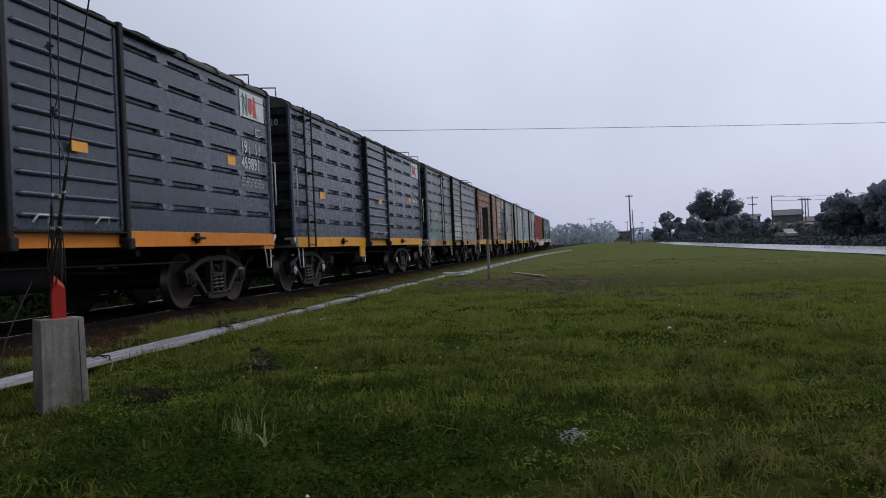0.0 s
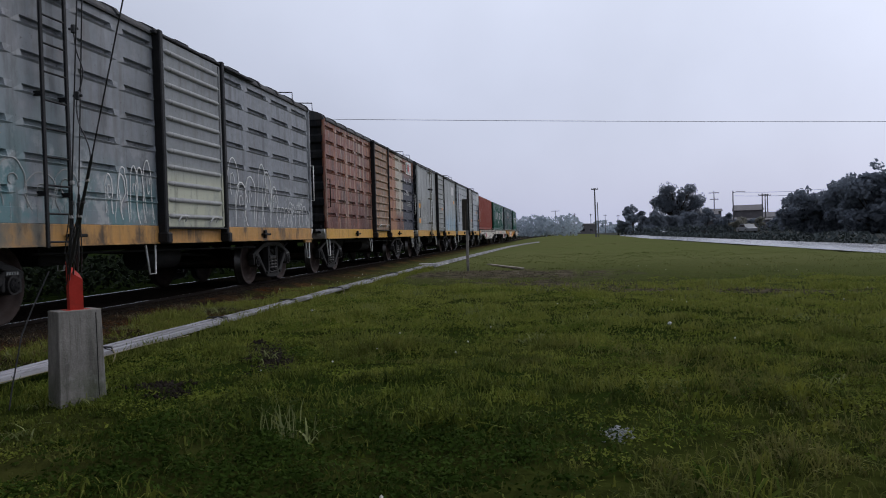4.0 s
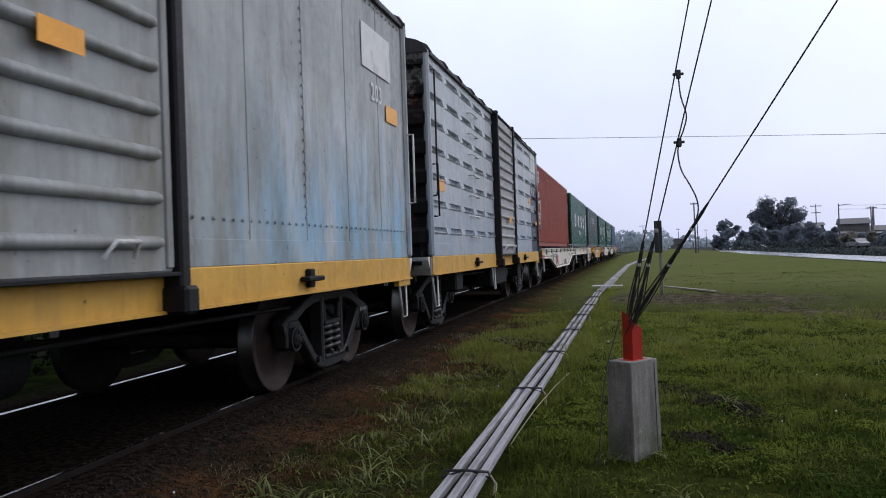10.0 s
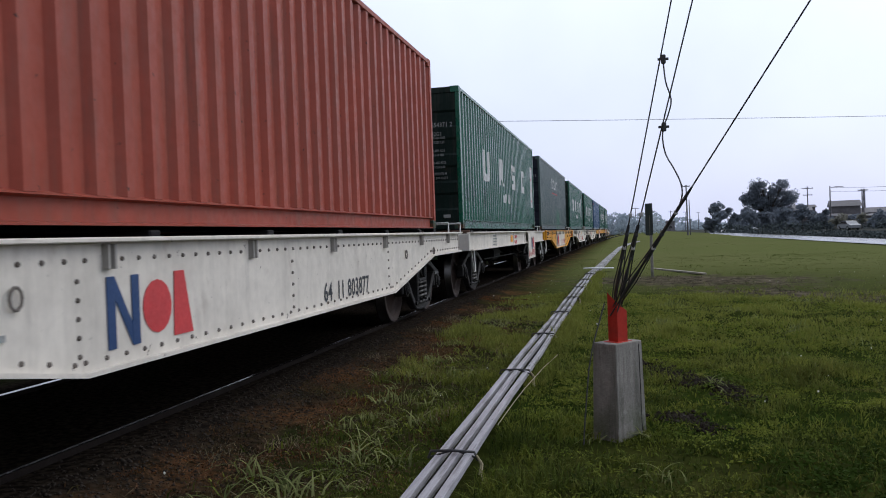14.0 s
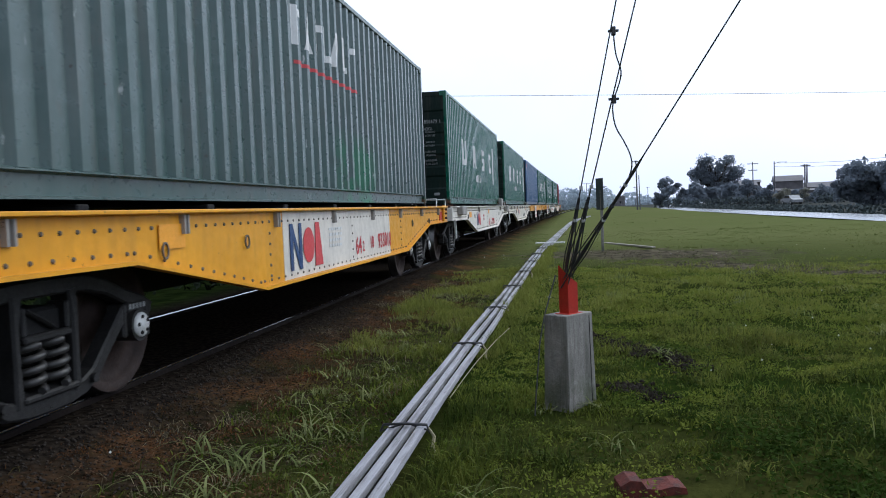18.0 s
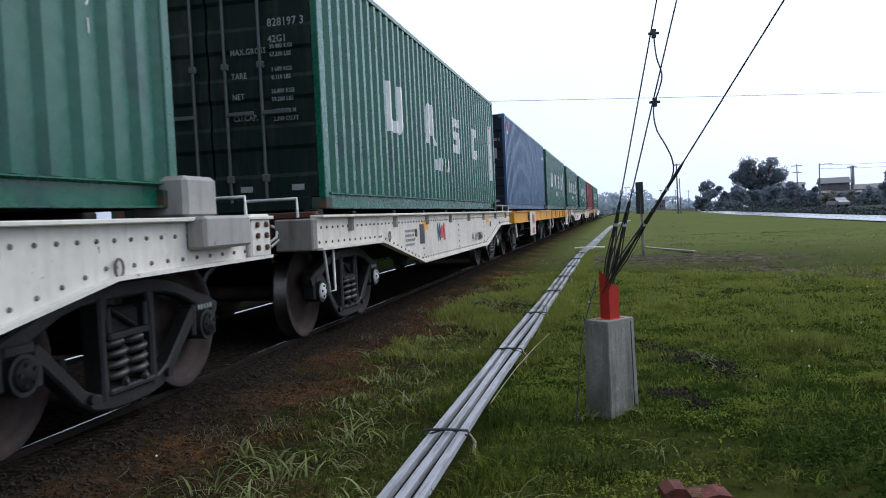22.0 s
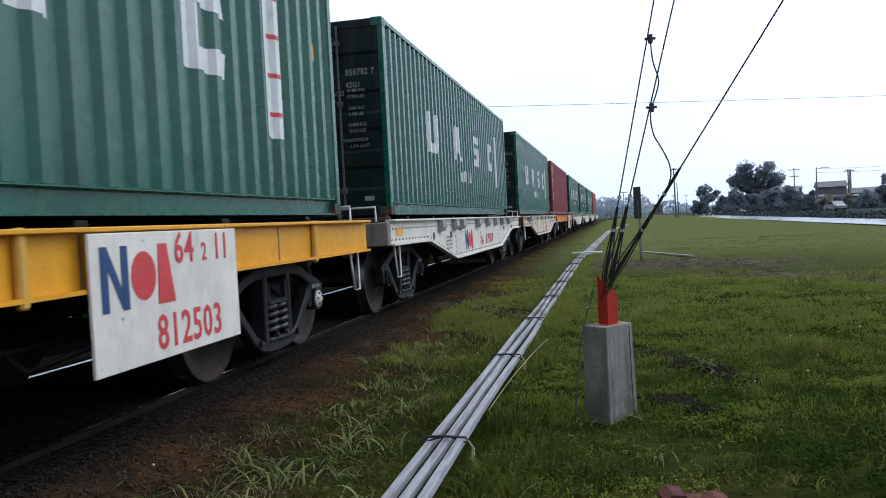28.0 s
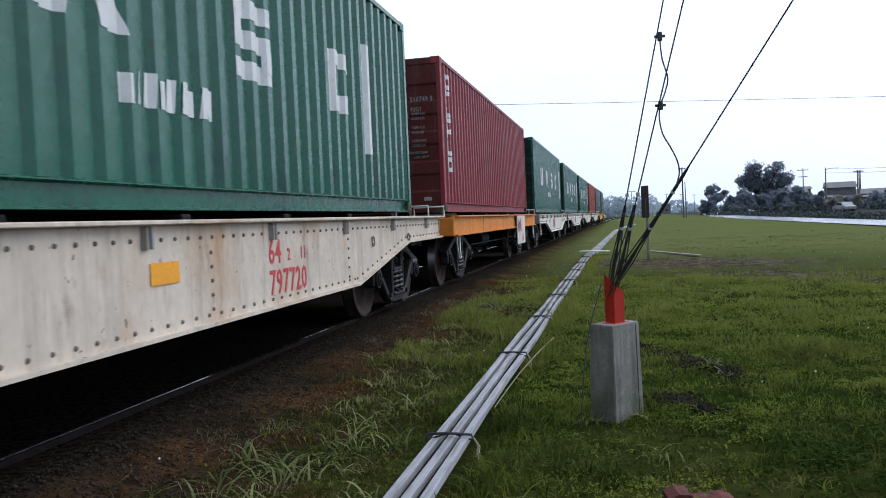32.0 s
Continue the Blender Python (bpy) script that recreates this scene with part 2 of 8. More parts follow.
M = {
    "slate": paint("slate_paint", (0.026, 0.040, 0.064), 0.14, 0.05, 0.30, (((0.055, 0.075, 0.105), 1.2, (1, 1, 0.3), 0.52, 0.66, 0.4),), 0.5),
    "grimy": paint("grimy_end_beam_paint", (0.22, 0.197, 0.17), 0.7, 0.6, 0.6),
    "grey": paint("weathered_grey_paint", (0.205, 0.22, 0.235), 0.5, 0.2, 0.4, (((0.38, 0.39, 0.41), 0.9, (1, 1, 0.4), 0.5, 0.65, 0.5), ((0.085, 0.19, 0.20), 1.6, (1, 1, 0.8), 0.40, 0.56, 0.75, [("z", 3.0, 1.5), ("y", -2.0, -4.2)]), ((0.10, 0.22, 0.23), 1.6, (1, 1, 1.2), 0.42, 0.56, 0.75, [("z", 2.0, 1.5), ("y", 0.0, -1.2)]), ((0.07, 0.07, 0.075), 2.3, (1, 1.4, 0.3), 0.54, 0.68, 0.6), ((0.45, 0.46, 0.46), 2.6, (1, 1.2, 1.2), 0.52, 0.60, 0.6, ("z", 2.3, 1.7)))),
    "rusty": paint("rusted_brown_paint", (0.235, 0.086, 0.056), 0.2, 0.5, 0.5, (((0.060, 0.045, 0.044), 0.8, (1, 1.2, 0.7), 0.50, 0.60, 0.65), ((0.33, 0.115, 0.045), 2.2, (1, 1.6, 0.5), 0.50, 0.62, 0.75), ((0.46, 0.38, 0.28), 2.4, (1, 3.0, 0.10), 0.54, 0.60, 0.8), ((0.085, 0.020, 0.014), 1.6, (1, 1, 0.5), 0.42, 0.56, 0.85, ("z", 2.2, 1.5)), ((0.02, 0.013, 0.012), 4.0, (1, 2.0, 0.3), 0.55, 0.62, 0.8), ((0.40, 0.185, 0.085), 1.8, (1, 1.6, 0.35), 0.34, 0.54, 0.85, [("y", 0.9, 1.3), ("y", 3.2, 2.9)]), ((0.50, 0.48, 0.39), 1.8, (1, 1, 0.35), 0.30, 0.46, 0.85, [("y", 2.8, 3.05), ("y", 4.35, 4.15), ("z", 1.55, 1.9)]), ((0.20, 0.075, 0.03), 4.0, (1, 2.5, 0.2), 0.53, 0.61, 0.8, ("y", 0.9, 1.3)), ((0.022, 0.030, 0.048), 2.0, (1, 1, 0.5), 0.15, 0.25, 0.95, [("y", 4.2, 4.25), ("z", 3.35, 2.95)]), ((0.30, 0.32, 0.34), 5.0, (1, 3.0, 0.15), 0.62, 0.68, 0.6, ("y", 4.2, 4.25))), 0.35),
    "smooth_grey": paint("smooth_grey_paint", (0.335, 0.35, 0.345), 0.5, 0.14, 0.45, (((0.47, 0.485, 0.475), 0.8, (1, 1, 0.4), 0.5, 0.62, 0.5), ((0.52, 0.55, 0.57), 2.0, (1, 1.4, 0.4), 0.46, 0.58, 0.7, [("y", 1.9, 3.0), ("z", 3.2, 2.2)]), ((0.20, 0.42, 0.60), 2.2, (1, 1.6, 0.35), 0.40, 0.60, 0.85, [("y", 1.3, 3.2), ("z", 2.55, 1.55)]), ((0.06, 0.07, 0.07), 2.4, (1, 1, 0.6), 0.5, 0.62, 0.7, [("y", -2.4, -1.4), ("y", 0.4, -0.6), ("z", 3.4, 2.4)]), ((0.55, 0.56, 0.55), 2.0, (1, 1.8, 0.35), 0.44, 0.54, 0.8, [("y", -2.9, -2.3), ("y", -0.6, -1.3), ("z", 2.0, 1.5)]), ((0.16, 0.15, 0.10), 1.1, (1, 1.6, 0.4), 0.48, 0.62, 0.6, ("z", 2.8, 1.8)))),
    "light_grey": paint("pale_grey_paint", (0.42, 0.445, 0.465), 0.3, 0.1, 0.42, (((0.22, 0.33, 0.48), 2.0, (1, 1.5, 0.25), 0.40, 0.6, 0.5, ("z", 2.4, 1.5)), ((0.010, 0.017, 0.034), 2.0, (1, 1, 0.5), 0.15, 0.25, 0.97, [("y", 4.85, 4.95), ("z", 3.1, 2.75)]))),
    "roof": paint("sooty_roof_paint", (0.06, 0.062, 0.066), 0.5, 0.2, 0.75),
    "orange": paint("orange_sill_paint", (0.66, 0.22, 0.02), 0.2, 0.2),
    "yellow": paint("yellow_sill_paint", (0.72, 0.335, 0.022), 0.15, 0.15, 0.4),
    "yellow_old": paint("worn_yellow_paint", (0.62, 0.35, 0.07), 0.3, 0.3, 0.5),
    "tan": paint("faded_tan_sill_paint", (0.50, 0.27, 0.085), 0.7, 0.4, 0.5, (((0.10, 0.13, 0.13), 0.9, (1, 1, 0.6), 0.46, 0.60, 0.8, ("y", -2.6, -3.6)), ((0.05, 0.045, 0.04), 2.0, (1, 1, 0.5), 0.52, 0.62, 0.8))),
    "white": paint("dirty_white_paint", (0.69, 0.645, 0.575), 0.2, 0.25),
    "patched_door": paint("grey_door_paint_with_a_cream_patch", (0.235, 0.25, 0.255), 0.5, 0.2, 0.45, (((0.52, 0.53, 0.40), 1.3, (1, 1, 0.6), 0.26, 0.46, 0.85, ("z", 2.05, 1.75)), ((0.07, 0.07, 0.075), 2.3, (1, 1.4, 0.3), 0.54, 0.68, 0.6))),
    "grey_door": paint("bare_grey_door_paint", (0.36, 0.365, 0.36), 0.35, 0.15, 0.5, (((0.05, 0.05, 0.05), 3.0, (1, 2.0, 2.0), 0.60, 0.66, 0.7),)),
    "cream": paint("cream_paint", (0.67, 0.61, 0.53), 0.25, 0.25),
    "cream_rust": paint("rust_stained_cream_paint", (0.64, 0.545, 0.45), 0.4, 0.55, 0.55, (((0.40, 0.21, 0.08), 1.2, (1, 1, 0.5), 0.54, 0.7, 0.65), ((0.30, 0.13, 0.05), 5.0, (1, 2.0, 0.25), 0.60, 0.68, 0.6))),
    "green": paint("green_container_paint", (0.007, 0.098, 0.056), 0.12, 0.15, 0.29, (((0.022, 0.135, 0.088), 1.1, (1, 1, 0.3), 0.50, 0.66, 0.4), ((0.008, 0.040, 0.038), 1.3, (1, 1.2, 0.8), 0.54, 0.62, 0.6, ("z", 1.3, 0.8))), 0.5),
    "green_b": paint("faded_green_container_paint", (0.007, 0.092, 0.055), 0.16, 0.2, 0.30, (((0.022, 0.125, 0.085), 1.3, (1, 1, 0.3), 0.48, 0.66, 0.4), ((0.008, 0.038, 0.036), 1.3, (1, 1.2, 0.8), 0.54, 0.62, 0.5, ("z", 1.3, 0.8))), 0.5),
    "slate_green": paint("slate_container_paint", (0.040, 0.082, 0.074), 0.35, 0.15, 0.34, (((0.10, 0.14, 0.135), 1.4, (1, 1, 0.25), 0.5, 0.66, 0.5), ((0.012, 0.14, 0.065), 1.7, (1, 1, 0.8), 0.40, 0.50, 0.85, [("y", 0.0, 0.5), ("y", 2.3, 1.8), ("z", 0.95, 0.65)]), ((0.45, 0.47, 0.46), 5.0, (1, 1.6, 0.5), 0.66, 0.69, 0.7)), 0.55),
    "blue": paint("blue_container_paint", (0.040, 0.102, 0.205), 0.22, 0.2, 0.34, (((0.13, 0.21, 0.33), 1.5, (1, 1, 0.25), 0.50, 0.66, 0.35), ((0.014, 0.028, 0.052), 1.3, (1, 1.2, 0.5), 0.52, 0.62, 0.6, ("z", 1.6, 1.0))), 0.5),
    "red": paint("red_container_paint", (0.32, 0.065, 0.04), 0.4, 0.25, 0.5),
    "maroon": paint("maroon_container_paint", (0.24, 0.035, 0.045), 0.45, 0.2, 0.5),
    # end paints: darker copies of side colours, shade painted in for turned-away ends
    "shaded_red": paint("shaded_red_end_paint", (0.085, 0.016, 0.013), 0.4, 0.2, 0.65),
    "shaded_green": paint("shaded_green_door_paint", (0.0022, 0.0115, 0.0085), 0.25, 0.1, 0.6),
    "shaded_blue": paint("shaded_blue_door_paint", (0.008, 0.011, 0.022), 0.25, 0.1, 0.6),
    "black": mat("black_greasy_steel", (0.012, 0.012, 0.013), 0.6, 0.1, 0.3, 6, bump=0.2, spec=0.25),
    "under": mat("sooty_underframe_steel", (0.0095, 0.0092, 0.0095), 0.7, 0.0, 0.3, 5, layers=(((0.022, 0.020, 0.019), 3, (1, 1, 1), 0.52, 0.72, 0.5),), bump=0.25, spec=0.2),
    "cast": mat("grimy_cast_steel", (0.013, 0.0125, 0.0125), 0.6, 0.0, 0.3, 5, layers=(((0.034, 0.031, 0.029), 3, (1, 1, 1), 0.50, 0.70, 0.6), ((0.006, 0.006, 0.006), 7, (1, 1, 0.5), 0.52, 0.66, 0.7)), bump=0.3, spec=0.35),
    "spring": mat("worn_spring_steel", (0.05, 0.048, 0.046), 0.4, 0.3, 0.3, 9, bump=0.1),
    "wheel": mat("brown_wheel_steel", (0.029, 0.019, 0.016), 0.7, 0.0, 0.25, 6, layers=(((0.070, 0.046, 0.038), 4, (1, 1, 1), 0.45, 0.65, 0.5), ((0.03, 0.022, 0.02), 7, (1, 1, 1), 0.52, 0.66, 0.6)), bump=0.15, spec=0.2),
    "tread": mat("polished_tread_steel", (0.10, 0.096, 0.092), 0.38, 1.0, 0.2, 8, bump=0.03),
    "rail_top": mat("polished_rail_head", (0.60, 0.59, 0.58), 0.2, 1.0, 0.12, 4, layers=(((0.05, 0.04, 0.035), 1.3, (1, 0.35, 1), 0.60, 0.66, 0.6),), bump=0.02),
    "rail": mat("rusty_rail_web", (0.017, 0.0135, 0.012), 0.95, 0.0, 0.3, 6, bump=0.3, spec=0.04),
    "galv": mat("galvanised_steel", (0.42, 0.42, 0.41), 0.5, 0.6, 0.15, 8, bump=0.1),
    "bar": mat("pale_painted_bar", (0.62, 0.62, 0.60), 0.5, 0.0, 0.15, 8, layers=((DIRT, 8, (1, 1, 1), 0.5, 0.7, 0.5),), bump=0.1),
    "letter": mat("white_stencil_paint", (0.66, 0.66, 0.645), 0.55, 0.0, 0.08, 5, layers=((DIRT, 7, (1, 1, 0.6), 0.55, 0.75, 0.45),), bump=0.05),
    "letter_red": mat("red_stencil_paint", (0.55, 0.045, 0.05), 0.55, 0.0, 0.12, 5, bump=0.05),
    "letter_dark": mat("dark_stencil_paint", (0.03, 0.035, 0.045), 0.55, 0.0, 0.12, 5, bump=0.05),
    "logo_blue": mat("navy_logo_paint", (0.015, 0.05, 0.15), 0.5, 0.0, 0.1, 5, bump=0.05),
    "logo_green": mat("teal_logo_paint", (0.01, 0.16, 0.12), 0.5, 0.0, 0.1, 5, bump=0.05),
    "tag": mat("orange_reflector_tag", (0.85, 0.36, 0.02), 0.45, 0.0, 0.1, 5, bump=0.05),
    "concrete": mat("weathered_concrete", (0.235, 0.22, 0.195), 0.9, 0.0, 0.25, 5, layers=(((0.085, 0.08, 0.065), 3.4, (2, 2, 0.3), 0.46, 0.62, 0.8), ((0.36, 0.35, 0.33), 8, (1, 1, 1), 0.57, 0.68, 0.5), ((0.06, 0.055, 0.045), 16, (3, 3, 0.12), 0.55, 0.66, 0.6), ((0.05, 0.065, 0.025), 6, (1, 1, 1), 0.38, 0.55, 0.85, ("z", 0.22, 0.02))), bump=0.6, bump_scale=45),
    "red_steel": mat("red_painted_anchor_steel", (0.42, 0.03, 0.018), 0.6, 0.0, 0.15, 8, layers=(((0.16, 0.03, 0.02), 9, (1, 1, 1), 0.5, 0.7, 0.5),), bump=0.15, spec=0.2),
    "wire": mat("dark_stranded_wire", (0.06, 0.06, 0.062), 0.5, 0.6, 0.2, 30, bump=0.2, bump_scale=300),
    "strip": mat("weathered_white_strip", (0.37, 0.365, 0.39), 0.65, 0.0, 0.14, 3, (8, 0.6, 8), 0.3, 60, spec=0.25, layers=(((0.16, 0.15, 0.15), 6, (6, 0.3, 6), 0.50, 0.64, 0.75), ((0.07, 0.07, 0.06), 9, (3, 1.2, 3), 0.62, 0.70, 0.7), ((0.09, 0.09, 0.065), 1.4, (2, 1, 2), 0.44, 0.58, 0.75, ("y", 2.0, 5.0)))),
    "rope": mat("pale_rope", (0.30, 0.26, 0.16), 0.9, 0.0, 0.2, 20, bump=0.3),
    "brick_red": mat("red_brick", (0.125, 0.024, 0.016), 0.9, 0.0, 0.4, 9, bump=0.5, layers=(((0.02, 0.012, 0.010), 12, (1, 1, 1), 0.48, 0.62, 0.7),)),
    "litter": mat("pale_plastic_litter", (0.42, 0.43, 0.44), 0.6, 0.0, 0.2, 9, bump=0.2),
    "ash": mat("grey_ash", (0.32, 0.33, 0.34), 0.95, 0.0, 0.4, 14, bump=0.3),
    "wood": mat("weathered_wood", (0.34, 0.30, 0.25), 0.85, 0.0, 0.25, 4, (6, 6, 1), 0.3),
    # pole colour greyed with painted-in distance haze
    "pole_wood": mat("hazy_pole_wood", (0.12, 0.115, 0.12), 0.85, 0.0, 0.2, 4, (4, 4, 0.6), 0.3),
    "sign_dark": mat("dark_sign_back", (0.035, 0.045, 0.045), 0.6, 0.0, 0.2, 4, bump=0.1),
    "asphalt": mat("wet_asphalt", (0.07, 0.072, 0.078), 0.22, 0.0, 0.2, 0.6, bump=0.05, spec=0.9),
    "bark": mat("bark", (0.06, 0.05, 0.04), 0.9, 0.0, 0.3, 3, (4, 4, 0.6), 0.4),
    # the foliage colours carry the bluish haze of distance
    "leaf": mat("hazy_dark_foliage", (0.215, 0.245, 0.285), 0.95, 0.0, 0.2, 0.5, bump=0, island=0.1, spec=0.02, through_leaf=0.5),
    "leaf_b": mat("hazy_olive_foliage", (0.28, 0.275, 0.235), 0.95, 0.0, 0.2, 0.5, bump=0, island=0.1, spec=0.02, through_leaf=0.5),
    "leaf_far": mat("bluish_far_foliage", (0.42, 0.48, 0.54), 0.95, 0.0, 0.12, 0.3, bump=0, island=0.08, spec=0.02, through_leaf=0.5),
    # wall colour is mixed with haze for its distance
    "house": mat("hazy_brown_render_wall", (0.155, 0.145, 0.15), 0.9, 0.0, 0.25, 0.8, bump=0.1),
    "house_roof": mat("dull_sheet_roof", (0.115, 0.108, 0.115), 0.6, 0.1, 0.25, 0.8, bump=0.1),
    "window": mat("dark_window_glass", (0.02, 0.022, 0.026), 0.12, 0.0, 0.1, 1, bump=0),
    "car_paint": mat("silver_car_paint", (0.30, 0.31, 0.325), 0.35, 0.2, 0.05, 1, bump=0),
    "rubber": mat("tyre_rubber", (0.02, 0.02, 0.02), 0.8, 0.0, 0.1, 5, bump=0.1),
    # brightness that far grass takes at low angles is painted in along y
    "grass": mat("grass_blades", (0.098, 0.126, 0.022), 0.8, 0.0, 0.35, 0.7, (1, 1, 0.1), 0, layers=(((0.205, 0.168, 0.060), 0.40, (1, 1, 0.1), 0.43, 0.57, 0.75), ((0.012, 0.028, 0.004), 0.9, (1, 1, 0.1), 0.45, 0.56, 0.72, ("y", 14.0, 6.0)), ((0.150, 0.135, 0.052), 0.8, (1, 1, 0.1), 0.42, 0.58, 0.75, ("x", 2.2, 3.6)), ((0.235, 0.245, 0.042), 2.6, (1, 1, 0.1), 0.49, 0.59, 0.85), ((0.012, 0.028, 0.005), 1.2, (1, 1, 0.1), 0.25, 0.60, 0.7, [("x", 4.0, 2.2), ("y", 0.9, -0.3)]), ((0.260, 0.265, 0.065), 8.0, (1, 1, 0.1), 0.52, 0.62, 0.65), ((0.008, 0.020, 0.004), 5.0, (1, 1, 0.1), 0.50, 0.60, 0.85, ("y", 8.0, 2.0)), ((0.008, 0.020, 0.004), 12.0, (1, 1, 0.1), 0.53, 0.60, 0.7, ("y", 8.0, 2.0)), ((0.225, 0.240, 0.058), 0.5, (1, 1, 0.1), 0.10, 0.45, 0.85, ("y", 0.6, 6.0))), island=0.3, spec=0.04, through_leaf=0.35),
    "tall_grass": mat("tall_grass_blades", (0.165, 0.182, 0.070), 0.75, 0.0, 0.3, 2, bump=0, island=0.6, spec=0.06, through_leaf=0.35, layers=(((0.30, 0.31, 0.17), 6.0, (1, 1, 1), 0.55, 0.66, 0.6), ((0.05, 0.075, 0.02), 1.6, (1, 1, 0.1), 0.48, 0.60, 0.8))),
    "dry_grass": mat("dead_grass_blades", (0.042, 0.025, 0.014), 0.9, 0.0, 0.5, 2, bump=0, island=0.8, spec=0.05, through_leaf=0.3, layers=(((0.26, 0.092, 0.026), 0.8, (1, 1, 0.1), 0.45, 0.55, 0.9, ("y", -1.7, -0.7)), ((0.03, 0.05, 0.012), 3.0, (1, 1, 0.1), 0.50, 0.60, 0.8))),
    "rusty_door": paint("pale_rusted_door_paint", (0.30, 0.20, 0.125), 0.4, 0.6, 0.55, (((0.33, 0.13, 0.05), 2.0, (1, 2, 0.4), 0.50, 0.62, 0.75), ((0.42, 0.38, 0.33), 1.6, (1, 1, 0.4), 0.52, 0.66, 0.5), ((0.035, 0.022, 0.018), 3.0, (1, 1.5, 0.6), 0.52, 0.62, 0.85)), 0.35),
    "earth": mat("bare_dark_earth", (0.016, 0.012, 0.009), 0.95, 0.0, 0.4, 9, bump=0.6, bump_scale=25, bump_dist=0.03, island=0.2, spec=0.1),
    # hedge leaves are near-black, with shade put into the colour
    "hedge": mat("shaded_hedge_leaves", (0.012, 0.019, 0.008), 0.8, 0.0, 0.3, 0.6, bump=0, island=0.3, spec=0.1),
    "lock": mat("dull_locking_bar_steel", (0.085, 0.092, 0.088), 0.55, 0.2, 0.2, 8, bump=0.1),
    "gap_black": mat("black_gap_filler", (0.010, 0.010, 0.011), 0.9, 0.0, 0.2, 8, bump=0.1, spec=0.1),
    "weed": mat("broad_weed_leaves", (0.160, 0.188, 0.030), 0.8, 0.0, 0.35, 1.5, bump=0, island=0.2, spec=0.04, layers=(((0.028, 0.065, 0.010), 1.1, (1, 1, 0.1), 0.46, 0.58, 0.85), ((0.21, 0.23, 0.045), 0.7, (1, 1, 0.1), 0.50, 0.62, 0.6)), through_leaf=0.35),
    "weed_dark": mat("dark_rank_weed_leaves", (0.026, 0.046, 0.007), 0.85, 0.0, 0.4, 1.5, bump=0, island=0.3, spec=0.03, layers=(((0.055, 0.09, 0.016), 2.1, (1, 1, 0.1), 0.54, 0.66, 0.7),), through_leaf=0.25),
    "leaf_litter": mat("dead_brown_leaf_litter", (0.034, 0.022, 0.014), 0.9, 0.0, 0.5, 3, bump=0, island=0.8, spec=0.1, layers=(((0.17, 0.078, 0.034), 0.8, (1, 1, 0.1), 0.50, 0.60, 0.8), ((0.010, 0.008, 0.007), 1.6, (1, 1, 0.1), 0.50, 0.62, 0.8))),
    "verge": mat("dull_verge_scrub", (0.075, 0.09, 0.09), 0.9, 0.0, 0.3, 0.4, bump=0, island=0.2, spec=0.05),
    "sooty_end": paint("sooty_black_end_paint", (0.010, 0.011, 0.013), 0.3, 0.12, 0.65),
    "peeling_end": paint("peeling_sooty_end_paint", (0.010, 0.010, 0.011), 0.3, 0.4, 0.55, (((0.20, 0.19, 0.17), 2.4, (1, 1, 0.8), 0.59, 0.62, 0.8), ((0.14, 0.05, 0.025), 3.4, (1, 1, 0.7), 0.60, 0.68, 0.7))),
    "letter_dim": mat("faded_white_stencil_paint", (0.30, 0.31, 0.30), 0.6, 0.0, 0.2, 7, layers=((SOOT, 9, (1, 1, 0.6), 0.50, 0.70, 0.5),), bump=0.05),
    "rivet": mat("dark_rivet_heads", (0.13, 0.11, 0.095), 0.7, 0.0, 0.3, 9, bump=0.1),
    "pocket": paint("grimy_pale_pocket_paint", (0.33, 0.31, 0.285), 0.5, 0.35, 0.6),
    "rust_paint": paint("rust_eaten_dark_green_paint", (0.020, 0.060, 0.042), 0.3, 0.5, 0.6, (((0.15, 0.055, 0.025), 4.0, (1, 1, 1), 0.42, 0.54, 0.85),)),
    "olive_steel": paint("olive_stained_ladder_paint", (0.15, 0.142, 0.105), 0.5, 0.3, 0.6),
    "rust_steel": paint("rusty_casting_steel", (0.085, 0.040, 0.026), 0.4, 0.5, 0.8),
    "crumb": mat("brown_soil_crumbs", (0.021, 0.0145, 0.010), 0.95, 0.0, 0.5, 2, bump=0.2, island=0.6, spec=0.05, layers=(((0.100, 0.038, 0.013), 0.8, (1, 1, 0.1), 0.47, 0.56, 0.8, ("y", -1.6, -0.7)),)),
    "straw": mat("pale_straw_stalks", (0.155, 0.130, 0.080), 0.85, 0.0, 0.4, 2, bump=0, island=0.8, spec=0.1, through_leaf=0.3),
    "debris": mat("brown_path_debris", (0.095, 0.078, 0.054), 0.95, 0.0, 0.4, 2, bump=0.2, island=0.5, spec=0.05, layers=(((0.016, 0.018, 0.010), 0.7, (1, 1, 0.1), 0.46, 0.58, 0.85), ((0.22, 0.19, 0.13), 3.0, (1, 1, 0.1), 0.58, 0.66, 0.7))),
    "gravel": mat("dark_track_gravel", (0.024, 0.0195, 0.016), 0.95, 0.0, 0.5, 4, bump=0.2, island=0.7, spec=0.1),
    # far blades are a paler copy, their distant brightness put into the colour
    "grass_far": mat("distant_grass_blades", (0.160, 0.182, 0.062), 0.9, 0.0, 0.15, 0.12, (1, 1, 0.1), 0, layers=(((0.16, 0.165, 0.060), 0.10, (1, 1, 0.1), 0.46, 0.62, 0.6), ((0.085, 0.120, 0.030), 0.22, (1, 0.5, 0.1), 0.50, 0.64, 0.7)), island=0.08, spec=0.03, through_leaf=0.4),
    "flower": mat("white_clover", (0.7, 0.7, 0.62), 0.8, 0.0, 0.1, 4, bump=0),
}


